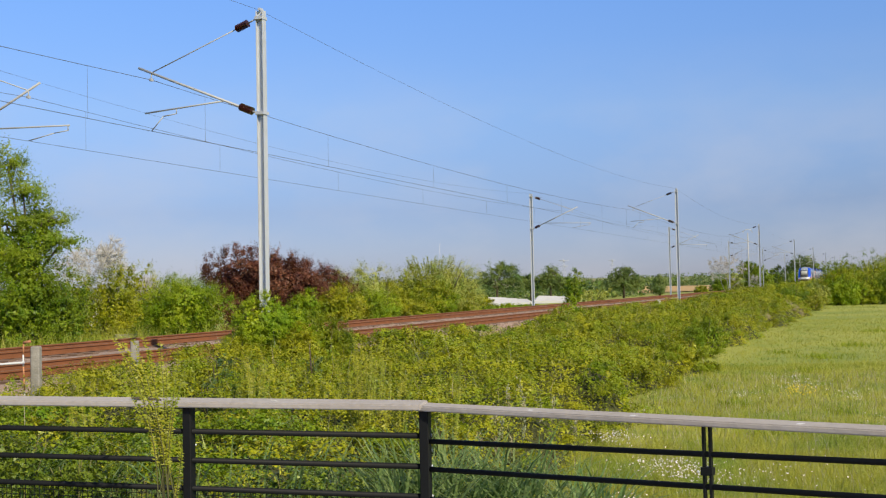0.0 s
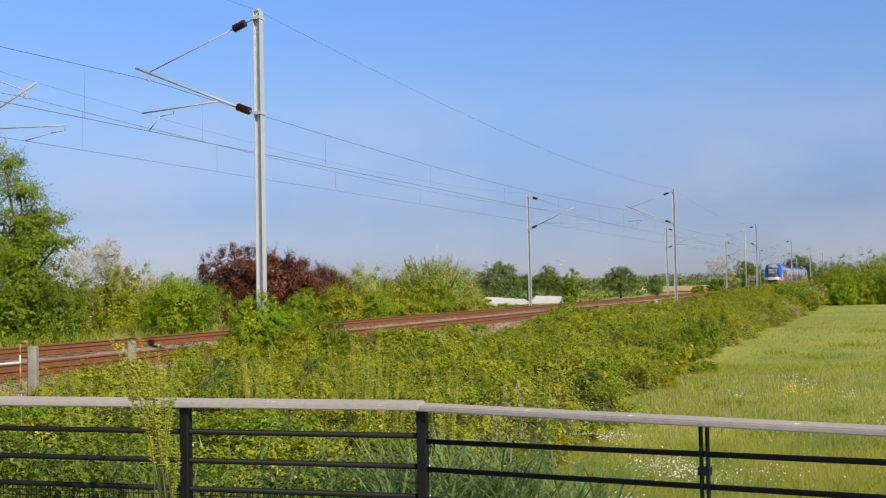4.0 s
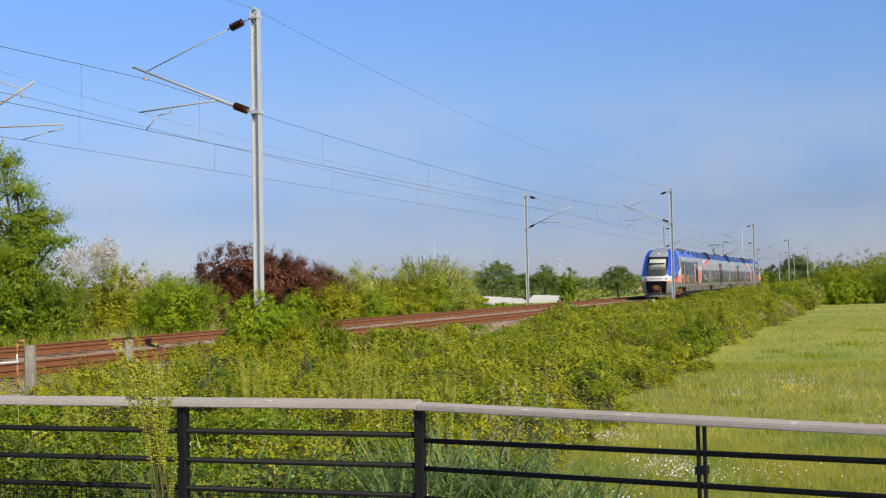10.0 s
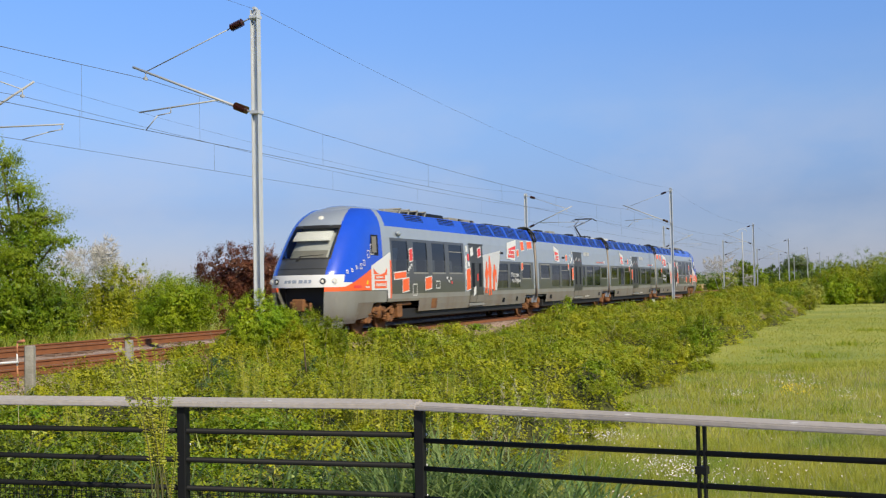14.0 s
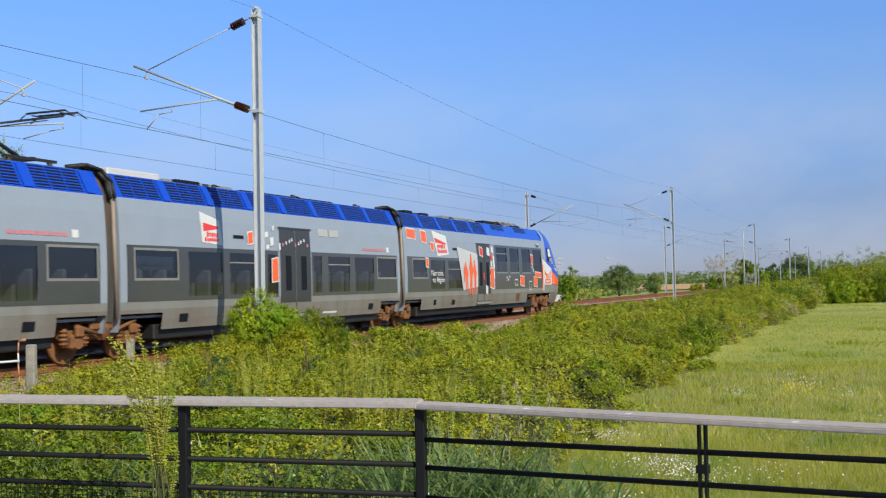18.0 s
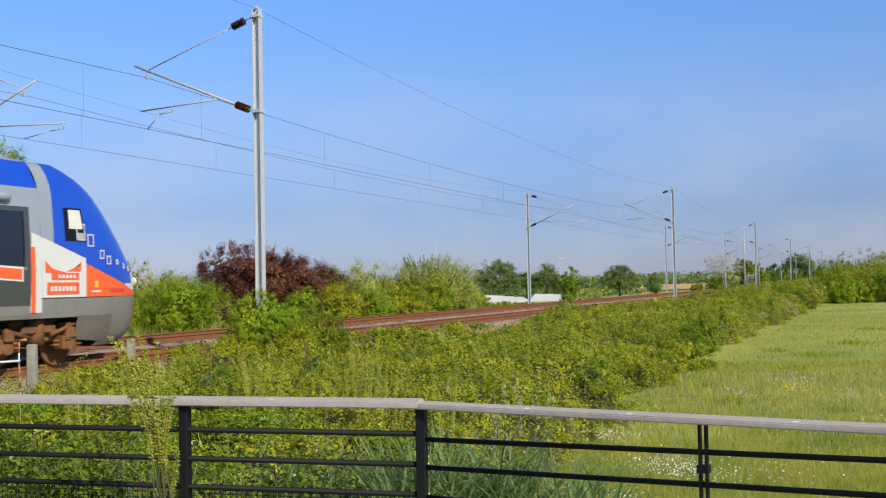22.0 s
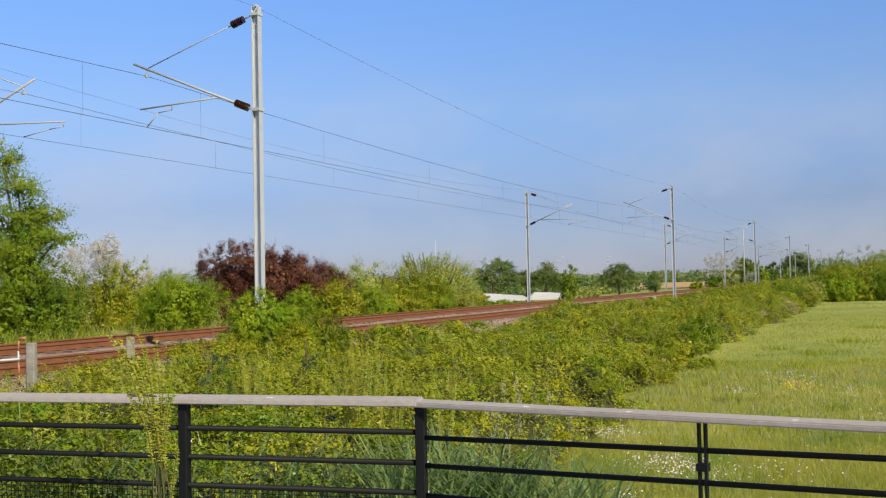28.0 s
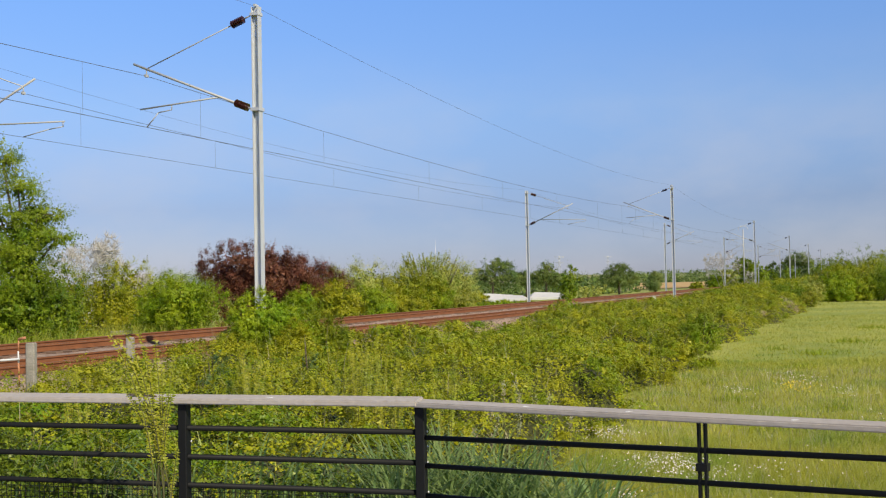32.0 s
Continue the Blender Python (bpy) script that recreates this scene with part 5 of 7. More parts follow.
    # black cable bundles that drop over each joint
    for x in (L_END, L_END + L_MID, L_END + 2 * L_MID):
        for k, (y, r_) in enumerate(((-1.0, 0.05), (-1.1, 0.04), (-0.85, 0.045))):
            bm = bmesh.new()
            q = Vector((x - 0.75 + 0.12 * k, -0.8, 4.27))
            for e in ((x - 0.4, y, 4.33), (x - 0.08 + 0.05 * k, y - 0.08, 4.24), (x + 0.02 + 0.05 * k, y - 0.28, 3.98), (x + 0.03 + 0.04 * k, y - 0.36, 3.6)):
                e = Vector(e)
                tube(bm, q, e, r_, seg=8)
                q = e
            part("joint_cable", bm, M_BLACK, train, "black cable bundle over the joint")
    # raised single-arm pantograph at the end of the second car
    base = L_END + L_MID - 1.4
    pan = new("pantograph")
    pan.parent = train
    tagged(pan, "raised dark single-arm pantograph")
    pan.matrix_basis = Matrix.Translation((base, 0, 4.2))
    bm = bmesh.new()
    for y in (-0.5, 0.5):
        box(bm, -0.9, 0.7, y - 0.03, y + 0.03, 0.16, 0.22)
        for x in (-0.7, 0.5):
            tube(bm, (x, y, 0), (x, y, 0.17), 0.06, seg=10)
    box(bm, -0.05, 0.1, -0.5, 0.5, 0.16, 0.24)
    part("pantograph_base", bm, M_BLACK, pan)
    bm = bmesh.new()
    tube(bm, (0.25, 0, 0.22), (-1.1, 0, 0.78), 0.05, 0.04)
    tube(bm, (0.0, 0.1, 0.2), (-1.0, 0.06, 0.68), 0.015)
    part("lower_arm", bm, M_BLACK, pan)
    bm = bmesh.new()
    for y in (-0.35, 0.35):
        tube(bm, (-1.1, y * 0.2, 0.8), (1.1, y, 1.28), 0.022)
    tube(bm, (-1.12, 0, 0.72), (1.0, 0, 1.2), 0.012)
    part("upper_arm", bm, M_BLACK, pan)
    bm = bmesh.new()
    for x in (0.95, 1.35):
        tube(bm, (x, -0.55, 1.38), (x, 0.55, 1.38), 0.025)
        for e in (-1, 1):
            tube(bm, (x, e * 0.55, 1.38), (x, e * 0.8, 1.22), 0.015)
    for y in (-0.4, 0.4):
        tube(bm, (0.95, y, 1.33), (1.35, y, 1.33), 0.015)
        tube(bm, (1.1, y * 0.9, 1.28), (1.15, y, 1.36), 0.015)
    part("collector_head", bm, M_BLACK, pan)
    return train


TRAIN = build_train()
TRAIN_S = [(0, 215.65), (1, 197.65), (2, 179.65), (3, 161.65), (4, 143.15), (5, 124.65), (6, 106.65), (7, 89.45), (8, 72.65), (9, 56.45), (10, 40.55), (11, 24.85), (12, 9.65), (13, -5.25), (14, -19.7), (14.5, -26.1), (15.5, -38.73), (16.5, -50.9), (17.5, -62.35), (18, -67.52), (18.5, -72.34), (19, -77.26), (20, -86.7), (21, -95.12), (22, -103.08), (23, -110.6), (24, -116.9), (26, -128.4), (28, -137.4), (30, -142.4), (32, -144.4)]


def motions():
    walk(TRAIN, [(t, Matrix.Translation(at(s, 0.0, 0.0)) @ pose(0, 0, 0, 0, 0, TURN)) for t, s in TRAIN_S])
# ---- the railing beside the path ----


def bar(bm, a, b, w, h, bevel=0.0):
    a, b = Vector(a), Vector(b)
    d = b - a
    m = Matrix.Translation((a + b) / 2) @ d.to_track_quat("X", "Z").to_matrix().to_4x4() @ Matrix.Diagonal((d.length, w, h, 1))
    r = bmesh.ops.create_cube(bm, size=1, matrix=m)
    if bevel:
        bmesh.ops.bevel(bm, geom=list({e for v in r["verts"] for e in v.link_edges}), offset=bevel, segments=2, affect="EDGES")
    return bm


def build_railing():
    rail = empty("railing", Matrix.Translation((-0.14, 5.69, -0.12)), "black steel railing with a weathered wooden handrail", "railing")
    org = Vector((-0.14, 5.69, -0.12))
    left, right = Vector((-0.9634, 0.268, 0)), Vector((0.8446, -0.5355, 0))
    top = 1.53 - 0.60
    corner = Vector((-0.14, 5.69, 0))

    def loc(p, z):
        return Vector((p.x, p.y, z)) - org

    for way, length, wide, thick, lean, bars, climb in ((left, 7.0, 0.135, 0.032, 5, (0.749, 0.589, 0.433, 0.28), 0.0), (right, 7.0, 0.118, 0.028, 3, (0.721, 0.576, 0.42, 0.27), 0.022)):
        a, b = corner + way * (0.002 if way.x < 0 else -0.03), corner + way * length
        bm = bmesh.new()
        low = 0.006 if way.x < 0 else 0.016
        bar(bm, loc(a, top - low - thick / 2), loc(b, top - low - thick / 2), wide, thick, 0.006)
        tilt = Matrix.Rotation(math.radians(lean) * (1 if way.x > 0 else -1), 4, way)
        bmesh.ops.transform(bm, matrix=Matrix.Translation(loc(a, top)) @ tilt @ Matrix.Translation(-loc(a, top)), verts=bm.verts[:])
        part("handrail", bm, M_RAILWOOD, rail, "weathered grey wooden handrail")
        for z in bars:
            bm = bmesh.new()
            tube(bm, loc(a, z), loc(b, z + climb * length), 0.0155 if way.x < 0 else 0.0135, seg=12)
            part("rail_bar", bm, M_BLACKSTEEL, rail)
    # pale droppings on the handrail
    for way, d in ((left, 0.85), (left, 1.72), (right, 0.62), (right, 1.16), (right, 1.92)):
        bm = bmesh.new()
        for k in range(3):
            bmesh.ops.create_uvsphere(bm, u_segments=7, v_segments=4, radius=0.011 - 0.003 * k, matrix=Matrix.Translation(loc(corner + way * (d + 0.013 * k), top - (0.006 if way.x < 0 else 0.017)) + Vector((0, -0.02 + 0.008 * k, 0))) @ Matrix.Diagonal((1.2, 1, 0.3, 1)))
        part("dropping", bm, M_WHITE, rail, "dried white bird dropping")
    # splintered stretch of the handrail
    rs = random.Random(8)
    for k in range(9):
        bm = bmesh.new()
        d = 1.53 + rs.uniform(0, 0.17)
        p, q = loc(corner + left * d, top - 0.004), loc(corner + left * (d + rs.uniform(0.05, 0.12)), top + rs.uniform(-0.004, 0.006))
        y = Vector((0, rs.uniform(-0.05, 0.03), 0))
        bar(bm, p + y, q + y + Vector((0, rs.uniform(-0.01, 0.01), 0)), 0.008, 0.007)
        part("splinter", bm, M_BARK, rail, "dark splintered wood fibre")
    posts = [(corner, left, 0), (corner + left * 1.38, left, 0), (corner + left * 2.76, left, 0), (corner + left * 4.14, left, 0), (corner + right * 1.51, right, 1), (corner + right * 3.02, right, 1)]
    for p, way, kind in posts:
        side = Vector((-way.y, way.x, 0))
        bm = bmesh.new()
        if kind:
            for e in (-0.006, 0.024):
                q = p + way * e
                m = Matrix.Translation(loc(q, (top - 0.18) / 2)) @ Vector(way).to_track_quat("X", "Z").to_matrix().to_4x4() @ Matrix.Diagonal((0.011, 0.026, top + 0.10, 1))
                bmesh.ops.create_cube(bm, size=1, matrix=m)
            m = Matrix.Translation(loc(p + way * 0.009, 0.68)) @ Vector(way).to_track_quat("X", "Z").to_matrix().to_4x4() @ Matrix.Diagonal((0.052, 0.045, 0.035, 1))
            bmesh.ops.create_cube(bm, size=1, matrix=m)
        else:
            m = Matrix.Translation(loc(p, (top - 0.18) / 2)) @ Vector(way).to_track_quat("X", "Z").to_matrix().to_4x4() @ Matrix.Diagonal((0.05, 0.06, top + 0.11, 1))
            r = bmesh.ops.create_cube(bm, size=1, matrix=m)
            bmesh.ops.bevel(bm, geom=list({e for v in r["verts"] for e in v.link_edges}), offset=0.004, segments=1, affect="EDGES")
        post = part("post", bm, M_BLACKSTEEL, rail)
        bm = bmesh.new()
        for z in (0.749, 0.67, 0.589, 0.433) if not kind else (0.68,):
            c = loc(p + way * (-0.024), z) - side * 0.03
            if side.y > 0:
                c = loc(p + way * (-0.024), z) - side * 0.034
            bmesh.ops.create_uvsphere(bm, u_segments=8, v_segments=6, radius=0.007, matrix=Matrix.Translation(c))
        part("bolt", bm, M_GALV, post)
    # wire mesh infill below the third bar, on the longer arm
    bm = bmesh.new()
    for k in range(100):
        p = corner + left * (0.05 + k * 0.032)
        bar(bm, loc(p, -0.05), loc(p, 0.43), 0.003, 0.003)
    for z in np.arange(-0.05, 0.43, 0.032):
        bar(bm, loc(corner + left * 0.03, z), loc(corner + left * 3.3, z), 0.003, 0.003)
    part("mesh_infill", bm, M_BLACKSTEEL, rail, "fine black wire mesh")


build_railing()
PATH = ((-9, 8.05), (-0.16, 5.60), (8.5, 0.1), (8.5, -9), (-9, -9))
slab = [(x, y, z) for z in (-0.2, -0.1) for x, y in PATH]
sides = [(i, (i + 1) % 5, (i + 1) % 5 + 5, i + 5) for i in range(5)]
path = raw("pavement", slab, [(5, 6, 7, 8, 9)] + [(0, 1, 2, 3, 4)] + sides, M_GRAVEL)
bm = bmesh.new()
bm.from_mesh(path.data)
bmesh.ops.recalc_face_normals(bm, faces=bm.faces[:])
bm.to_mesh(path.data)
bm.free()
tagged(path, "sandy gravel footpath behind the railing", "path", kind="structure")

# ---- plants ----

def rail_xyz(s, off, z):
    p = np.array(P0)[None] + s[:, None] * np.array(U) + off[:, None] * np.array(N)
    p[:, 2] = z
    return p


def lumps(s, off, seed, size, amp):
    """Rounded mounds: the height of the nearest of many random domes."""
    rng = np.random.default_rng(seed)
    cell = size
    gi, gj = np.floor(s / cell).astype(int), np.floor(off / cell).astype(int)
    best = np.zeros_like(s)
    for di in (-1, 0, 1):
        for dj in (-1, 0, 1):
            a, b = gi + di, gj + dj
            h = (a * 73856093 ^ b * 19349663 ^ seed * 83492791) & 0xFFFFFF
            r1, r2, r3 = (h & 255) / 255, ((h >> 8) & 255) / 255, ((h >> 16) & 255) / 255
            dx, dy = s - (a + r1) * cell, off - (b + r2) * cell
            d = np.hypot(dx, dy) / (cell * (0.65 + 0.5 * r3))
            best = np.maximum(best, (0.5 + 0.5 * r3) * np.sqrt(np.clip(1 - d * d, 0, 1)))
    return best * amp


def thicket_z(s, off):
    """Top of the thicket on the near bank."""
    toe = np.interp(s, [-46, -30, -22, -10, 2, 40, 110, 260], [12.8, 12.6, 12.2, 11.6, 11.4, 11.8, 10.6, 10.2]) + 0.35 * np.sin(s * 0.35) + 0.3 * np.sin(s * 0.9 + 1)
    crest = np.interp(s, [-46, -36, -33, -30.5, -27, -22, -18, -13, -8, -3, 3, 20, 50, 90, 260], [-0.52, -0.52, -0.48, -0.35, -0.12, -0.6, -0.62, -0.82, -0.7, -0.36, -0.38, -0.5, -0.22, 0.05, 0.2])
    base = crest + np.interp(off, [2.6, 3.2, 4.2, 5.5, 8.0, 10.5, 12.5], [-0.75, -0.35, 0.0, 0.0, -0.18, -0.42, -0.75])
    lump = lumps(s, off, 5, 2.6, 1.0) + lumps(s + 50, off + 9, 8, 0.9, 0.36) - 0.46 + 0.16 * smooth(-27, -34, s)
    edge = smooth(toe, toe - 1.2, off) * smooth(2.5, 3.3, off)
    g = np.interp(off, [2.6, 4.2, 8, 12.2, 20], [-0.75, -0.95, -1.2, -1.45, -1.47])
    return g + (base + lump - g) * edge, edge


def arching_canes(rng, base, reach, rise, canes, leaves, size, aspect=0.6):
    """Clumps of canes that rise from each base, arch over and carry leaves on both sides."""
    n = len(base) * canes
    b = np.repeat(base, canes, 0)
    r = np.repeat(reach, canes) * rng.uniform(0.25, 1.15, n)
    h = np.repeat(rise, canes) * rng.uniform(0.75, 1.12, n)
    a = rng.uniform(0, 6.283, n)
    flat = np.stack([np.cos(a), np.sin(a), np.zeros(n)], 1)
    t = np.linspace(0.32, 1.0, leaves)[None] + rng.uniform(-0.03, 0.03, (n, leaves))
    lift = 1 - ((t - 0.62) / 0.62) ** 2
    slope = -2 * (t - 0.62) / 0.62 ** 2
    up = np.array([0, 0, 1.0])
    pos = b[:, None] + flat[:, None] * (r[:, None] * t)[..., None] + up * (h[:, None] * lift)[..., None] + rng.normal(size=(n, leaves, 3)) * (size * 0.35)
    tang = flat[:, None] * r[:, None, None] + up * (h[:, None] * slope)[..., None]
    tang /= np.linalg.norm(tang, axis=2, keepdims=True) + 1e-9
    across = np.stack([-flat[:, 1], flat[:, 0], np.zeros(n)], 1)[:, None] * np.where(np.arange(leaves) % 2, 1, -1)[None, :, None]
    nrm = up * 0.8 + flat[:, None] * (t * 0.75)[..., None]
    return leaf_quads(rng, pos.reshape(-1, 3), nrm.reshape(-1, 3), size, aspect, 0.28, along=(across * 0.8 + tang * 0.6).reshape(-1, 3))


def low_leaves(rng, p, size):
    return leaf_quads(rng, p, np.tile([0.1, -0.2, 1.0], (len(p), 1)), size * 1.6, 0.7, 0.45)


def build_thicket():
    rng = np.random.default_rng(11)
    out = [[], [], []]
    for s0, s1, dens, canes, leaves, size, big in ((-46, -28, 2.7, 24, 20, 0.044, 0.8), (-28, 8, 1.9, 24, 19, 0.064, 0.95), (8, 50, 1.05, 26, 20, 0.074, 1.3), (50, 120, 0.5, 22, 20, 0.115, 2.0), (120, 260, 0.18, 14, 12, 0.28, 3.2)):
        n = int((s1 - s0) * 11.3 * dens)
        s, off = rng.uniform(s0, s1, n), rng.uniform(2.5, 13.8, n)
        z, e = thicket_z(s, off)
        large = np.where(rng.random(n) < 0.25, 1.6, 0.95) * big
        rise = rng.uniform(0.32, 0.62, n) * large * (0.6 + 0.4 * e)
        reach = rng.uniform(0.3, 0.55, n) * large
        p = rail_xyz(s, off, z - rise * 0.75)
        ok = (e > rng.uniform(0.02, 0.35, n)) & (path_side(p[:, 0], p[:, 1]) > 1.2)
        # neighbours are often of one kind
        pick = np.clip((lumps(s + 7, off, 41, 3.4, 1.0) * 1.7 - 0.35 + rng.normal(0, 0.4, n)).astype(int), 0, 2)
        # mostly the darker kind along the bank's foot; its colour stands for shade
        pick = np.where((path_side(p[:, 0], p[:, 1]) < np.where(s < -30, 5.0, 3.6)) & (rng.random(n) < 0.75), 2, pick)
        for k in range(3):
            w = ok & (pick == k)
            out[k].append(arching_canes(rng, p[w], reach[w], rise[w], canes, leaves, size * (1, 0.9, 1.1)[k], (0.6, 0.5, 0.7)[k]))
        # leaves low in the tangle
        n = int((s1 - s0) * 11.3 * dens * 115)
        s, off = rng.uniform(s0, s1, n), rng.uniform(2.5, 13.8, n)
        z, e = thicket_z(s, off)
        p = rail_xyz(s, off, z - rng.uniform(0.15, 0.42, n) * big ** 0.5)
        ok = (e > 0.1) & (path_side(p[:, 0], p[:, 1]) > 0.9)
        out[0].append(low_leaves(rng, p[ok], size))
    for k, (leaves, label) in enumerate(((L_THICKET, "dense low olive green bramble thicket covering the bank"), (L_BUSH, "yellow-green leafy shoots among the brambles on the bank"), (L_TREE, "darker green leafy plants among the brambles, standing in for shade near the path"))):
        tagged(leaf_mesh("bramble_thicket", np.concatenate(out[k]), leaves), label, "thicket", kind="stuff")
    # dark sheet under it closes the leaf gaps; its colour gives their shade
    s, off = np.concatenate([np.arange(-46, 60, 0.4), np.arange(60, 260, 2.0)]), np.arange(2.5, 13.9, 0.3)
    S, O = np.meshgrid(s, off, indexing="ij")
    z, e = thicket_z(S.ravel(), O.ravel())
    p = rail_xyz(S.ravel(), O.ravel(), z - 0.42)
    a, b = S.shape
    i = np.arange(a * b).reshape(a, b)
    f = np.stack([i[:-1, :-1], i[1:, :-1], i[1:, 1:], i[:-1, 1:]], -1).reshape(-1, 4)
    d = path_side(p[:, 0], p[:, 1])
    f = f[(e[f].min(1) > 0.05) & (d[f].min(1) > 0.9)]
    m = mat("thicket_floor_shade", (0.055, 0.06, 0.014), 1.0, vary=0.4, scale=3, grain=20, bump=1.0)
    tagged(raw("thicket_floor_shade", p.tolist(), f[:, ::-1].tolist(), m, smooth=True), "undergrowth sheet below the thicket, coloured dark as the shade between leaves", "undergrowth", kind="stuff")


build_thicket()


def lobes_points(rng, lobes, n, shell=0.75):
    """Points near the skins of several ellipsoids, and their outward directions."""
    vol = np.array([np.prod(r) ** 0.67 for _, r in lobes])
    pick = rng.choice(len(lobes), n, p=vol / vol.sum())
    c, r = np.array([k[0] for k in lobes])[pick], np.array([k[1] for k in lobes])[pick]
    u = unit(rng, n)
    rad = rng.uniform(shell, 1.06, n)[:, None]
    p = c + u * r * rad
    return p, u / r / np.linalg.norm(u / r, axis=1, keepdims=True)


def limb(bm, rng, p, d, length, r, depth, ends, bend=0.25, seg=6):
    """A tapering branch that forks."""
    steps = 3
    q, v = Vector(p), Vector(d).normalized()
    for k in range(steps):
        v = (v + Vector(rng.normal(0, bend, 3))).normalized()
        e = q + v * (length / steps)
        tube(bm, q, e, r * (1 - k / steps * 0.45), r * (1 - (k + 1) / steps * 0.45), seg=seg, caps=False)
        q = e
        if depth <= 1 and k:
            ends.append((q.copy(), v.copy()))
    if depth > 0:
        for _ in range(3 if depth > 1 else 2):
            w = (v + Vector(rng.normal(0, 0.55, 3))).normalized()
            limb(bm, rng, q, w, length * rng.uniform(0.6, 0.8), r * 0.5, depth - 1, ends, bend, max(4, seg - 1))
    else:
        ends.append((q.copy(), v.copy()))


def puffs(rng, c, out, r, per, leaves, size, aspect=0.5, up=0.3, wide=0.8, flat=1.0):
    """Leafy twig ends: from every centre short sprigs spread outwards."""
    n = len(c)
    o, q, rr = np.repeat(out, per, 0), np.repeat(c, per, 0), np.repeat(r, per)
    d = o * 0.9 + unit(rng, n * per) * wide
    d[:, 2] = d[:, 2] * flat + up
    return sprigs(rng, q - o * (rr * 0.35)[:, None] + rng.normal(size=(n * per, 3)) * (rr * 0.22)[:, None], d, rr * 1.15, leaves, size, aspect, up=0.3)


def shrub(name, m, w, h, n, size, leaves, seed, label, category="shrub", lobes=9, sprouts=0.15, group="", aspect=0.5, dome=False, up=0.35, puff=0.12):
    """A leafy shrub: stems, and twig ends spread over an uneven outline of many lobes, with gaps between them."""
    rng = np.random.default_rng(seed)
    ob = empty(name, m, label, category, group)
    for k in range(6):
        bm = bmesh.new()
        a = rng.uniform(0, 6.28)
        e = Vector((math.cos(a) * w * 0.3, math.sin(a) * w * 0.3, h * rng.uniform(0.55, 0.85)))
        tube(bm, (math.cos(a) * 0.08, math.sin(a) * 0.08, -0.15), e * 0.5, (0.015 + h * 0.012) * (1 if size > 0.04 else 0.3), (0.01 + h * 0.007) * (1 if size > 0.04 else 0.3), seg=6)
        tube(bm, e * 0.5, e + Vector((0, 0, h * 0.05)), (0.01 + h * 0.007) * (1 if size > 0.04 else 0.3), 0.004, seg=5)
        part("stem", bm, M_BARK if size > 0.04 else M_STEM, ob)
    ls = []
    h *= 1.1
    if dome:
        for k in range(lobes):
            u = unit(rng, 1)[0]
            r = rng.uniform(0.17, 0.3)
            q = rng.uniform(0.75, 1.1)
            ls.append(((u[0] * w * 0.34 * q, u[1] * w * 0.34 * q, h * 0.5 + u[2] * h * 0.3 * q), (r * w, r * w, r * h * 0.9)))
        ls.append(((0, 0, h * 0.46), (w * 0.37, w * 0.37, h * 0.4)))
    else:
        for k in range(lobes):
            a, q = rng.uniform(0, 6.28), math.sqrt(rng.random())
            r = rng.uniform(0.2, 0.34)
            zc = h * (0.25 + 0.5 * rng.random() * (1 - 0.55 * q))
            ls.append(((math.cos(a) * w * 0.5 * q * 0.75, math.sin(a) * w * 0.5 * q * 0.75, zc), (r * w * 0.75, r * w * 0.75, r * h * 1.05)))
        ls.append(((0, 0, h * 0.36), (w * 0.38, w * 0.38, h * 0.4)))
    count = max(24, n // 96)
    p, u = lobes_points(rng, ls, int(count * 1.7), 0.82)
    inside = np.zeros(len(p), bool)
    for c, r in ls:
        inside |= (((p - np.array(c)) / np.array(r)) ** 2).sum(1) < 0.55
    p, u = p[~inside], u[~inside]
    p[:, 2] = np.maximum(p[:, 2], 0.05 + rng.random(len(p)) * 0.1 * h)
    r = rng.uniform(0.65, 1.35, len(p)) * puff * min(w, h) ** 0.85
    v = [puffs(rng, p, u, r, 12, 8, size, aspect, up)]
    tall = rng.random(len(p)) < sprouts
    if tall.any():
        v.append(puffs(rng, p[tall], u[tall] * 0.4 + np.array([0, 0, 0.6]), r[tall] * 1.7, 5, 10, size * 0.9, aspect, up + 0.6, 0.4))
    c2, u2 = lobes_points(rng, ls, n // 4, 0.6)
    c2 = (c2 - np.array([0, 0, h * 0.4])) * 0.8 + np.array([0, 0, h * 0.4])
    c2[:, 2] = np.maximum(c2[:, 2], 0.03)
    v.append(leaf_quads(rng, c2, u2 + np.array([0, 0, 0.2]), size * 1.5, 0.75, 0.5))
    leaf_mesh("foliage", np.concatenate(v), leaves, ob)
    return ob


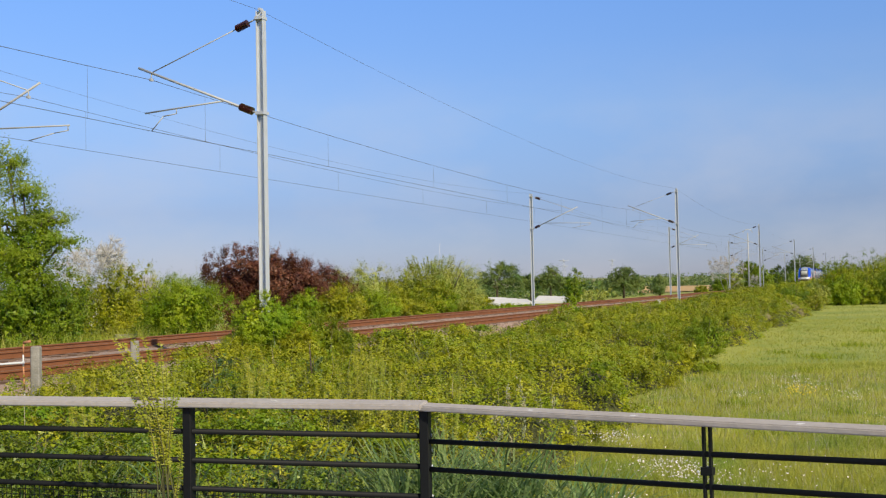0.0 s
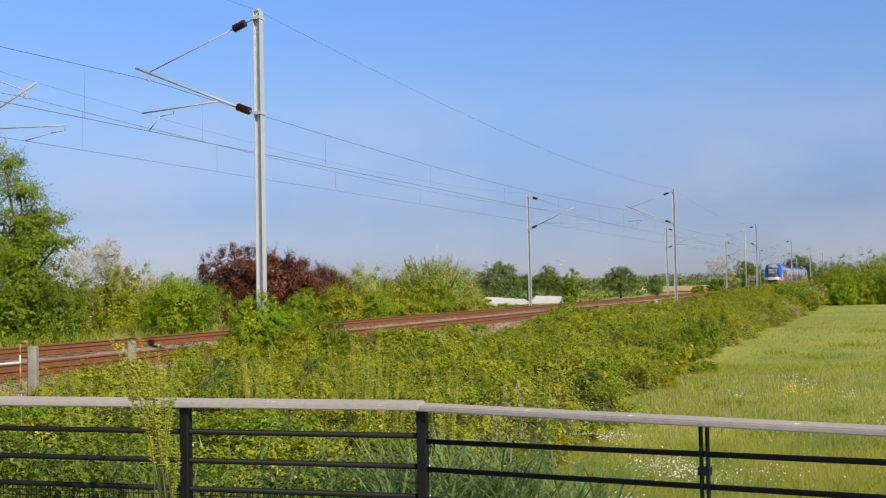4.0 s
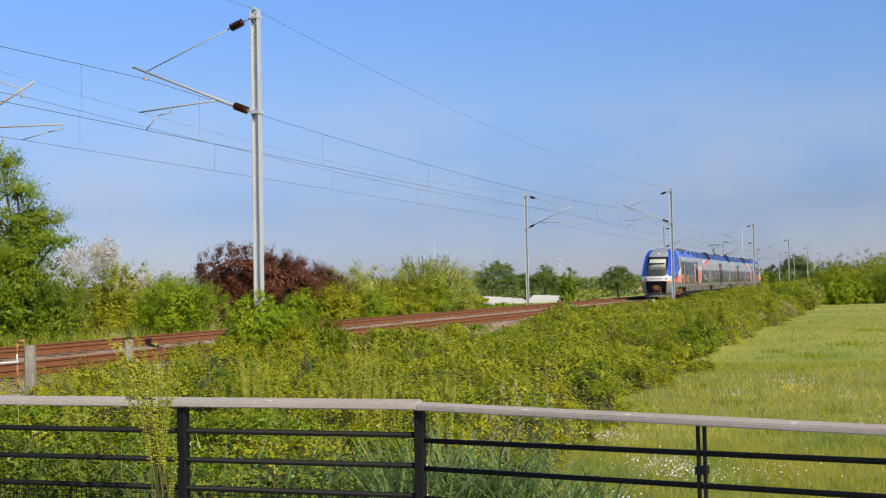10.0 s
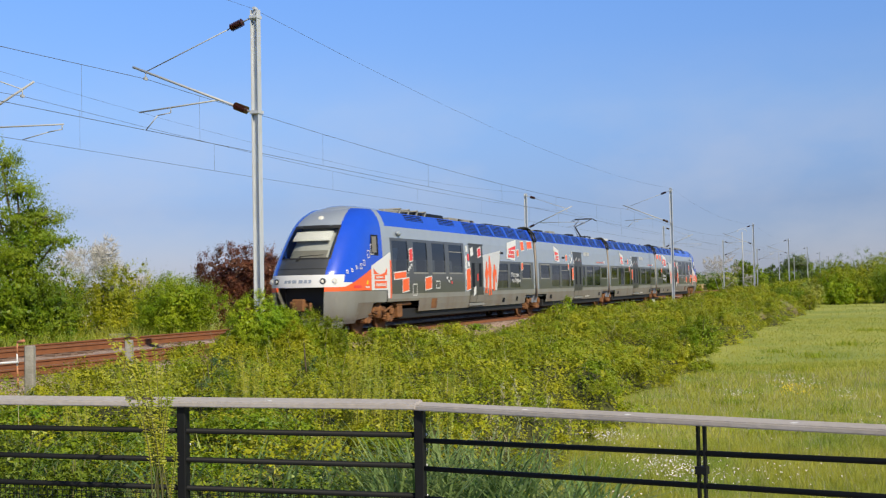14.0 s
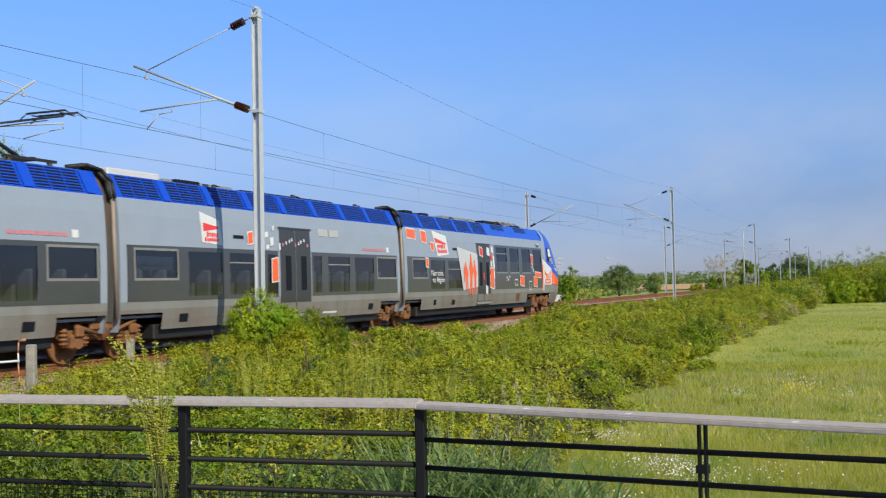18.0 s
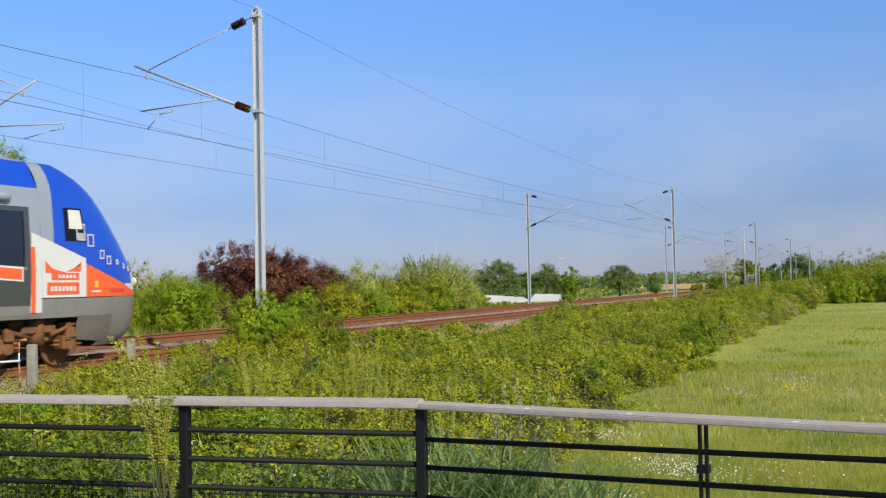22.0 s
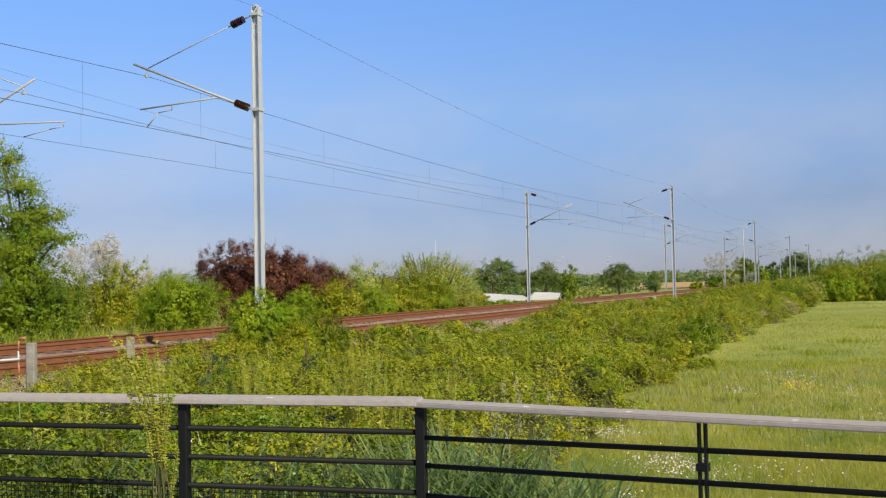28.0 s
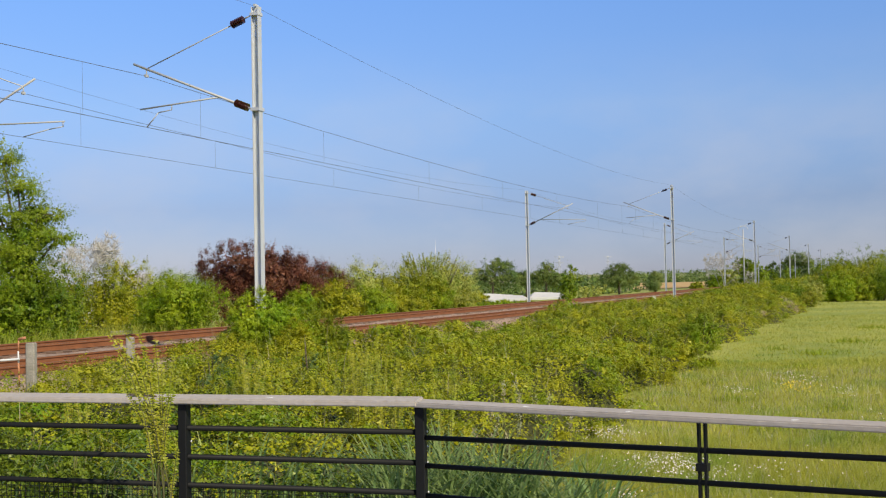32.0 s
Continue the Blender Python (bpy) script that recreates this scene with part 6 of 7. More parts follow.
def tree(name, m, h, trunk_r, lobes, n, size, leaves, seed, label, bark=None, trunk_h=0.45, clusters=220, spread=0.28):
    """A tree: tapering trunk, forking limbs and a crown of leaf clusters with gaps between them."""
    rng = np.random.default_rng(seed)
    ob = empty(name, m, label, "tree")
    bm, ends = bmesh.new(), []
    tube(bm, (0, 0, -0.3), (0.03, 0.02, h * trunk_h), trunk_r, trunk_r * 0.7, seg=10)
    for c, r in lobes:
        c = Vector(c)
        st = Vector((0.03, 0.02, h * trunk_h * rng.uniform(0.6, 1.0)))
        tube(bm, st, c, trunk_r * 0.45, trunk_r * 0.18, seg=6)
        for _ in range(5):
            e = c + Vector(unit(rng, 1)[0] * np.array(r) * 0.8)
            tube(bm, c, e, trunk_r * 0.16, 0.008, seg=5)
    part("trunk", bm, bark or M_BARK, ob)
    c, u = lobes_points(rng, lobes, clusters, 0.5)
    per = max(6, n // (9 * clusters))
    v = puffs(rng, c, u, rng.uniform(0.6, 1.35, clusters) * spread * 1.5, per, 9, size, 0.42, -0.1, 0.85, 0.45)
    leaf_mesh("crown", v, leaves, ob)
    return ob


def ground_at(p):
    return float(ground_z(np.array(p[0]), np.array(p[1])))


def stand(px, depth, dz=0.0):
    """A pose on the ground at that bearing and depth."""
    p = on_ray(px, 500, depth)
    return Matrix.Translation((p.x, p.y, ground_at(p) + dz))


def stand_rail(s, off, dz=0.0):
    p = at(s, off)
    return Matrix.Translation((p.x, p.y, ground_at(p) + dz))


# individual shrubs on the near bank
shrub("shrub", stand(460, 25.3), 1.75, 2.1, 82000, 0.048, L_BRIGHT, 21, "rounded bright green shrub at the foot of a mast", lobes=18, sprouts=0.02, dome=True, puff=0.07, up=0.25)
shrub("shrub", stand(504, 25.0), 1.3, 1.8, 42000, 0.05, L_BRIGHT, 35, "bright green small-leaved shrub at the foot of a mast", lobes=12, sprouts=0.04, dome=True, puff=0.09)
shrub("shrub", stand(562, 25.6), 1.35, 1.85, 36000, 0.043, L_BUSH, 22, "rounded green shrub with small leaves beside the ballast", lobes=12, sprouts=0.06, dome=True, puff=0.09)
shrub("shrub", stand(416, 24.8), 0.9, 1.55, 9000, 0.048, L_BUSH, 29, "green shrub with small leaves beside the ballast", lobes=8, dome=True)
shrub("shrub", stand(524, 24.4), 1.0, 1.6, 10000, 0.048, L_THICKET, 28, "small green shrub with thin stems beside the ballast", lobes=7, dome=True)
shrub("shrub", stand(800, 36.5), 0.6, 1.35, 1500, 0.055, L_BRIGHT, 23, "small green sapling at the edge of the ballast", lobes=6)
shrub("shrub", stand(1000, 50.0), 1.7, 1.95, 4500, 0.08, L_BRIGHT, 24, "green shrub beside the ballast shoulder", lobes=8)
shrub("shrub", stand(1070, 50.0), 2.3, 1.5, 4000, 0.08, L_THICKET, 20, "low green shrub beside the ballast shoulder", lobes=8)
shrub("shrub", stand(1236, 41.0), 1.9, 1.75, 6000, 0.07, L_TREE, 25, "dark green shrub on the bank above the meadow", lobes=9)
shrub("shrub", stand(1185, 35.0), 1.8, 1.35, 5500, 0.06, L_THICKET, 27, "olive green shrub at the edge of the meadow", lobes=9)
shrub("shrub", stand(1385, 98.0), 4.0, 2.6, 5000, 0.13, L_TREE, 26, "dark green bush on the bank above the meadow", lobes=10)
shrub("shrub", stand(1425, 100.0), 3.6, 2.0, 4000, 0.13, L_WILLOW, 19, "yellow-green bush at the edge of the meadow", lobes=9)
shrub("shrub", stand(1318, 226), 5.4, 6.3, 14000, 0.26, L_TREE, 31, "rounded dark green bush beyond the tracks", lobes=10, dome=True)
shrub("shrub", stand(1262, 190), 3.4, 3.4, 2200, 0.3, L_TREE, 32, "dark green bush beyond the tracks", lobes=8)
shrub("shrub", stand(1290, 198), 4.0, 4.2, 2200, 0.3, L_PALE, 30, "pale half-bare bush beyond the tracks", lobes=8)
shrub("shrub", stand(1232, 176), 3.0, 1.8, 1200, 0.25, L_THICKET, 33, "low green bush beside the track", lobes=8)
for k, (px, depth, w, h) in enumerate([(1342, 300, 9, 5.2), (1366, 330, 10, 6.2), (1392, 350, 10, 6.0), (1420, 370, 12, 6.4), (1445, 380, 12, 7.5)]):
    shrub("bush", stand(px, depth), w, h, 2600, 0.5, (L_TREE, L_FAR)[k % 2], 34 + k, "dark green trees along the railway in the distance", "tree", lobes=10, group="bushes beyond the tracks")
# hedge and trees along the meadow's far side
HEDGE = [(1440, 128, 4, 2.9), (1470, 122, 5, 4.2), (1484, 136, 5, 5.4), (1495, 138, 8, 6.0), (1518, 134, 7, 5.8), (1540, 140, 8, 6.6), (1566, 136, 8, 6.5), (1590, 138, 8, 6.6), (1620, 140, 8, 7.0),
         (1428, 118, 4, 2.5), (1480, 120, 5, 4.0), (1508, 122, 6, 4.4), (1535, 124, 6, 4.6), (1560, 122, 6, 4.6), (1588, 124, 6, 4.6)]
TONES = (L_PALE, L_THICKET, L_BUSH, L_TREE, L_THICKET, L_TREE, L_BUSH, L_THICKET, L_TREE, L_PALE, L_BRIGHT, L_BUSH, L_THICKET, L_TREE, L_BUSH)
for k, (px, depth, w, h) in enumerate(HEDGE):
    shrub("hedge_bush", stand(px, depth), w, h, 15000, 0.125, TONES[k], 40 + k, ("pale flowering" if TONES[k] is L_PALE else "tall leafy") + " hedge bush at the far edge of the meadow", "bush", lobes=14, sprouts=0.0, up=0.15, puff=0.1, group="hedge beyond the meadow")
tree("tree", stand(1412, 390), 11.5, 0.3, [((0, 0, 8.2), (4.2, 4.2, 2.8)), ((-2.7, 0, 6.6), (2.7, 2.7, 2.2)), ((2.8, 0.4, 6.8), (2.8, 2.8, 2.1))], 6000, 0.45, L_FAR, 61, "dark green rounded tree behind the masts", clusters=260, spread=1.0)

# ---- beyond the far track ----
def crown(base, depth, blobs):
    """Crown lobes named by bearing, at one depth, in the space of the tree that stands at base."""
    k = depth / 1912.6
    return [(tuple(on_ray(px, py, depth) - base.translation + Vector((0, 0.35 * math.sin(px), 0))), (rx * k, rx * k * 0.9, rz * k)) for px, py, rx, rz in blobs]


spot = stand(40, 38)
tree("tree", spot, 8.0, 0.16, crown(spot, 38, [(-5, 290, 36, 42), (28, 338, 40, 26), (58, 385, 42, 26), (0, 395, 55, 48), (105, 428, 38, 13), (35, 450, 60, 34), (-70, 330, 60, 80), (-60, 450, 70, 60), (75, 420, 40, 22)]),
     46000, 0.115, L_TREE, 71, "tall feathery green tree with drooping leaf sprays", clusters=330, spread=0.36)
shrub("bush", stand(42, 37.5), 3.9, 3.7, 26000, 0.1, L_TREE, 72, "dense green bush with hanging leaf sprays beyond the tracks", "bush", lobes=13, up=-0.1, puff=0.14)
shrub("bush", stand(-60, 36), 4.6, 3.4, 5000, 0.12, L_TREE, 73, "dense dark green bush beyond the tracks", "bush", lobes=10)
shrub("bush", stand(160, 44), 3.6, 3.7, 14000, 0.09, L_THICKET, 74, "olive green thicket bush with thin stems", "bush", lobes=10)
shrub("bush", stand(222, 48.5), 3.2, 3.5, 12000, 0.09, L_THICKET, 75, "olive green thicket bush with thin stems", "bush", lobes=10)
shrub("bush", stand(312, 42), 3.6, 2.75, 34000, 0.075, L_BRIGHT, 76, "bright yellow-green rounded bush beyond the tracks", "bush", lobes=13, dome=True, sprouts=0.3)
shrub("bush", stand(285, 62), 5.0, 3.6, 5000, 0.14, L_PALE, 77, "pale green bush behind", "bush", lobes=9)
shrub("bush", stand(528, 46), 1.9, 2.1, 9000, 0.09, L_BRIGHT, 78, "fresh green young bush beyond the tracks", "bush", lobes=8)
shrub("purple_bush", stand(476, 53), 6.5, 4.15, 95000, 0.112, L_PURPLE, 79, "wide dark purple-leaved plum bush", "bush", lobes=22, sprouts=0.03, dome=True, up=0.4, puff=0.088)
for k, (px, depth, w, h, leaf) in enumerate([(625, 56, 3.6, 2.55, L_PALE), (660, 60, 3.4, 2.4, L_THICKET), (710, 62, 4.0, 2.6, L_THICKET), (760, 64, 4.6, 3.3, L_PALE), (800, 68, 3.6, 2.9, L_PALE), (600, 50, 2.2, 1.7, L_THICKET), (650, 54, 2.6, 1.6, L_BRIGHT),
                                             (700, 58, 3.0, 1.5, L_THICKET), (755, 62, 3.0, 1.7, L_BRIGHT), (805, 66, 3.0, 1.6, L_THICKET), (850, 74, 3.0, 0.5, L_BRIGHT), (895, 80, 3.0, 0.5, L_BRIGHT), (580, 60, 3, 2.6, L_THICKET), (930, 88, 3.0, 0.3, L_THICKET), (835, 84, 3, 0.9, L_THICKET)]):
    shrub("bush", stand(px, depth), w * 1.2, h * 1.2 + 0.35, 17000, 0.088, leaf, 90 + k, ("pale feathery green" if leaf is L_PALE else "mid green leafy") + " bush on the far side of the railway", "bush", lobes=10, sprouts=0.06, group="bushes beyond the tracks")
# light sprays on top of the pale bush
rng = np.random.default_rng(5)
spray = empty("spray_bush", stand(755, 66, 0.8), "upright pale green sprays above the bushes", "bush")
bm, pts, way = bmesh.new(), [], []
for k in range(60):
    a, q = rng.uniform(0, 6.28), rng.random() ** 0.5 * 0.75
    b = Vector((math.cos(a) * q * 1.0, math.sin(a) * q * 1.0, 1.5))
    e = b + Vector((math.cos(a) * q * 1.2, math.sin(a) * q * 1.2, rng.uniform(0.8, 1.9)))
    tube(bm, b * 0.3, e, 0.012, 0.004, seg=4, caps=False)
    for j in range(90):
        t = 0.35 + 0.65 * rng.random()
        pts.append((b * 0.3).lerp(e, t))
        way.append((e - b).normalized())
part("stem", bm, M_STEM, spray)
leaf_mesh("foliage", leaf_quads(rng, np.array(pts), rng.normal(size=(len(pts), 3)), 0.12, 0.35, 0.8, along=np.array(way) + rng.normal(size=(len(pts), 3)) * 0.4), L_THICKET, spray)


def bare_tree(m, h, w, seed, label, thick=1.0, material=M_DEADWOOD):
    r = np.random.default_rng(seed)
    ob = empty("bare_tree", m, label, "tree")
    bm, ends = bmesh.new(), []
    for k in range(5):
        limb(bm, r, (r.normal(0, 0.2), r.normal(0, 0.2), -0.1), (r.normal(0, 0.5 * w / h), r.normal(0, 0.5 * w / h), 1), h * 0.42, 0.05 * thick, 3, ends, 0.18, 5)
    part("trunk", bm, material, ob)
    p = np.repeat(np.array([k[0] for k in ends]), 11, 0)
    way = np.repeat(np.array([k[1] for k in ends]), 11, 0) + r.normal(0, 0.6, (len(p), 3))
    leaf_mesh("twig", leaf_quads(r, p, r.normal(size=p.shape) + np.array([0, -1.0, 0]), 0.5 * thick, 0.06, 0.3, along=way), material, ob)


bare_tree(stand(150, 62, 0.9), 4.8, 6.2, 3, "bare grey-twigged tree behind the bushes")
bare_tree(stand(222, 66, 0), 3.2, 3.0, 4, "small bare grey-twigged tree behind the bushes")
bare_tree(stand(1276, 186, 0), 6.2, 5.0, 6, "bare brownish bush beside the track")
for k, (px, depth, h) in enumerate(((1380, 83, 1.25), (1340, 67, 0.7), (1286, 50.5, 0.5))):
    bare_tree(stand(px, depth), h, h * 1.3, 7 + k, "pale dead-twigged bush at the edge of the meadow", 0.45, M_STRAWSTEM)

# ---- distance ----
FIELD_TREES = (
    (870, 178, [(862, 482, 20, 17), (880, 474, 17, 10), (893, 484, 17, 17), (868, 500, 26, 12), (848, 498, 14, 14), (906, 498, 18, 14)]),
    (965, 182, [(966, 482, 12, 11), (956, 494, 14, 12), (978, 497, 15, 12), (990, 504, 14, 9)]),
    (1094, 190, [(1086, 480, 12, 10), (1097, 478, 12, 8), (1080, 496, 16, 13), (1108, 494, 17, 14), (1094, 502, 26, 10)]),
    (930, 200, [(926, 496, 14, 10), (940, 502, 14, 9)]),
    (1040, 230, [(1030, 502, 16, 7), (1052, 503, 14, 6)]),
    (1158, 210, [(1158, 497, 8, 9), (1154, 508, 10, 8)]))
for k, (px, depth, blobs) in enumerate(FIELD_TREES):
    spot = stand(px, depth)
    tree("field_tree", spot, 8.0, 0.22, crown(spot, depth, [(a, b + 1, c * 1.15, d * 1.15) for a, b, c, d in blobs]), 16000, 0.26, L_FAR, 130 + k, "dark green broad-crowned field tree in the distance", clusters=190, spread=0.5)
shrub("bush", stand(1005, 120), 2.4, 4.5, 6000, 0.14, L_TREE, 139, "upright yellow-green bush in a field beyond the tracks", "bush", lobes=9)
for k, (px, depth, w, h) in enumerate(((838, 120, 4, 1.7), (1040, 140, 6, 2.0))):
    shrub("bush", stand(px, depth), w, h, 2600, 0.2, (L_THICKET, L_PALE)[k % 2], 144 + k, "low green hedge bush in a field beyond the tracks", "bush", lobes=8)


def far_wood(seed, px0, px1, d0, d1, h, n, label):
    """Distant woodland: loose clumps of foliage in a belt."""
    r = np.random.default_rng(seed)
    pts = []
    for _ in range(n):
        px, d = r.uniform(px0, px1), r.uniform(d0, d1)
        p = on_ray(px, 500, d)
        g = ground_at(p)
        hh = h * r.uniform(0.6, 1.2)
        for u in unit(r, 46):
            pts.append((p.x + u[0] * hh * 0.9, p.y + u[1] * hh * 0.9, g + hh * 0.5 + u[2] * hh * 0.5))
    pts = np.array(pts)
    v = leaf_quads(r, pts, np.tile([0, -0.5, 0.8], (len(pts), 1)), h * 0.22, 0.8, 0.8)
    tagged(leaf_mesh("far_woodland", v, L_FAR), label, "woodland", kind="stuff")


far_wood(1, 940, 1125, 330, 460, 3.0, 90, "dark belt of trees across the distant fields")
far_wood(6, 832, 1132, 205, 240, 3.3, 80, "dark hedge line with low trees across a field")
far_wood(2, 150, 860, 330, 450, 3.6, 160, "dark belt of trees across the distant fields")
far_wood(3, 1110, 1300, 900, 1000, 8.0, 90, "dark belt of trees on the distant rise")
far_wood(4, 700, 1500, 1700, 2100, 9.0, 160, "hazy woods on the distant hills")
far_wood(5, -200, 1000, 1200, 1500, 8.0, 220, "hazy woods on the distant hills")


def field(px0, px1, d0, d1, material, label):
    c = []
    for px, d in ((px0, d0), (px1, d0), (px1, d1), (px0, d1)):
        p = on_ray(px, 500, d)
        c.append((p.x, p.y))
    v, f = [], []
    for j in range(11):
        for i in range(11):
            x = (c[0][0] * (10 - i) + c[1][0] * i) / 10 * (1 - j / 10) + (c[3][0] * (10 - i) + c[2][0] * i) / 10 * j / 10
            y = (c[0][1] * (10 - i) + c[1][1] * i) / 10 * (1 - j / 10) + (c[3][1] * (10 - i) + c[2][1] * i) / 10 * j / 10
            v.append((x, y, float(ground_z(np.array(x), np.array(y))) + 0.25))
    for j in range(10):
        for i in range(10):
            a = j * 11 + i
            f.append((a, a + 1, a + 12, a + 11))
    tagged(raw("field", v, f, material), label, "field", kind="structure")


field(1110, 1275, 300, 900, M_TAN, "dry tan stubble field in the distance")
# white tarpaulin roofs
for k, (px, depth, w, h) in enumerate(((868, 150, 4.6, 1.3), (890, 153, 4.0, 1.0), (845, 152, 3.0, 0.9), (912, 156, 3.0, 0.7), (960, 158, 4.4, 1.1), (978, 160, 3.4, 0.9))):
    m = stand(px, depth)
    bm = bmesh.new()
    v = [bm.verts.new(p) for p in ((-w / 2, -2, 0), (w / 2, -2, 0), (w / 2, 2, 0), (-w / 2, 2, 0), (-w / 2, -2, 0.35), (w / 2, -2, 0.35), (w / 2, 2, 0.35), (-w / 2, 2, 0.35), (-w * 0.3, 0, 0.35 + h * 0.7), (w * 0.3, 0, 0.35 + h * 0.6))]
    for q in ((0, 1, 5, 4), (1, 2, 6, 5), (2, 3, 7, 6), (3, 0, 4, 7), (4, 5, 9, 8), (6, 7, 8, 9)):
        bm.faces.new([v[i] for i in q])
    bm.faces.new((v[5], v[6], v[9]))
    bm.faces.new((v[7], v[4], v[8]))
    ob = part("tarpaulin", bm, M_TENT)
    ob.matrix_basis = m
    tagged(ob, "low white tarpaulin-covered heap in a field", "tarpaulin", group="tarpaulin heaps")
# tall pole beyond the tracks
pole = empty("pole", stand(1316, 203), "tall grey pole with a hooped top beyond the tracks", "pole")
bm = bmesh.new()
tube(bm, (0, 0, -0.3), (0, 0, 11.0), 0.15, 0.1)
part("shaft", bm, M_ALU, pole)
bm = bmesh.new()
for k in range(8):
    a, b = math.pi * k / 8, math.pi * (k + 1) / 8
    tube(bm, (math.cos(a) * 0.9, 0, 11 + math.sin(a) * 0.7), (math.cos(b) * 0.9, 0, 11 + math.sin(b) * 0.7), 0.04)
part("hoop", bm, M_GALV, pole)


def pylon(m, h):
    ob = empty("pylon", m, "distant grey lattice power pylon", "pylon", "distant pylons")
    bm = bmesh.new()
    for k in range(6):
        z0, z1 = h * k / 6, h * (k + 1) / 6
        w0, w1 = 3.2 * (1 - k / 7), 3.2 * (1 - (k + 1) / 7)
        for e in (-1, 1):
            tube(bm, (e * w0, 0, z0), (e * w1, 0, z1), 0.22, seg=4)
            tube(bm, (e * w0, 0, z0), (-e * w1, 0, z1), 0.15, seg=4)
    part("lattice", bm, M_GALV, ob)
    bm = bmesh.new()
    for z, w in ((h * 0.72, 6), (h * 0.95, 7)):
        tube(bm, (-w, 0, z), (w, 0, z), 0.25, seg=4)
        for e in (-1, 1):
            tube(bm, (e * w, 0, z), (0, 0, z - h * 0.1), 0.15, seg=4)
    part("crossarm", bm, M_GALV, ob)


pylon(stand(989, 1500), 34)
pylon(stand(1075, 2000), 38)
mast = empty("radio_mast", stand(770, 1600), "thin pale radio mast far away", "mast")
bm = bmesh.new()
tube(bm, (0, 0, 0), (0, 0, 62), 0.28, 0.2, seg=6)
part("shaft", bm, M_WHITE, mast)

# ---- concrete fence and small things by the track ----
def concrete_post(m):
    ob = empty("concrete_fence_post", m, "old weathered concrete fence post beside the track", "post", "old fence posts")
    bm = bmesh.new()
    box(bm, -0.075, 0.075, -0.075, 0.075, -0.3, 1.66, bevel=0.02)
    part("post", bm, M_CONCRETE, ob)


concrete_post(stand(52, 18.0, -0.05))
concrete_post(stand(227, 22.0, -0.3))
pipe = empty("pipe_rail", stand(30, 18.0), "orange and white banded bent steel pipe rail", "rail")
M_PIPE = mat("rusty_orange_pipe", (0.5, 0.22, 0.11), 0.7, vary=0.3)
for k in range(6):
    bm = bmesh.new()
    tube(bm, (0.01 * math.sin(k), 0, 0.45 + k * 0.2), (0.01 * math.sin(k + 1), 0, 0.65 + k * 0.2), 0.014)
    part("pipe_band", bm, (M_PIPE, M_WHITE)[k % 3 == 1], pipe)
bm = bmesh.new()
tube(bm, (0, 0, -0.2), (0, 0, 0.45), 0.024)
part("pipe_foot", bm, M_PIPE, pipe)
bm = bmesh.new()
tube(bm, (0, 0, 1.645), (0.12, -0.02, 1.67), 0.024)
part("pipe_bend", bm, M_PIPE, pipe)
bm = bmesh.new()
tube(bm, (0.02, -0.03, 1.32), (-1.6, 0.1, 1.22), 0.02)
part("cross_pipe", bm, M_FILM, pipe)
bm = bmesh.new()
box(bm, -0.1, 0.1, -0.08, 0.08, -1.0, 0.5, bevel=0.02)
ob = part("marker_post", bm, M_WHITE)
ob.matrix_basis = stand_rail(21.6, 3.5, 0.72)
tagged(ob, "small white trackside marker post", "marker")
trough = empty("concrete_box", stand(218, 42.5), "pale concrete trackside box in the grass beyond the tracks", "box")
bm = bmesh.new()
box(bm, -0.5, 0.5, -0.25, 0.25, -0.15, 0.68, bevel=0.02)
part("box", bm, M_CONCRETE, trough)


# ---- grass ----
def blades(rng, p, h, w, lean=0.35):
    """Upright single blades."""
    n = len(p)
    a = rng.uniform(0, 6.283, n)
    side = np.stack([np.cos(a), np.sin(a), np.zeros(n)], 1)
    tip = rng.normal(size=(n, 3)) * lean
    tip[:, 2] = 1
    h = np.broadcast_to(h, (n,)) * rng.uniform(0.5, 1.3, n)
    w = np.broadcast_to(w, (n,))
    t = tip * h[:, None]
    return np.stack([p - side * w[:, None] * 0.5, p + side * w[:, None] * 0.5, p + t], 1)


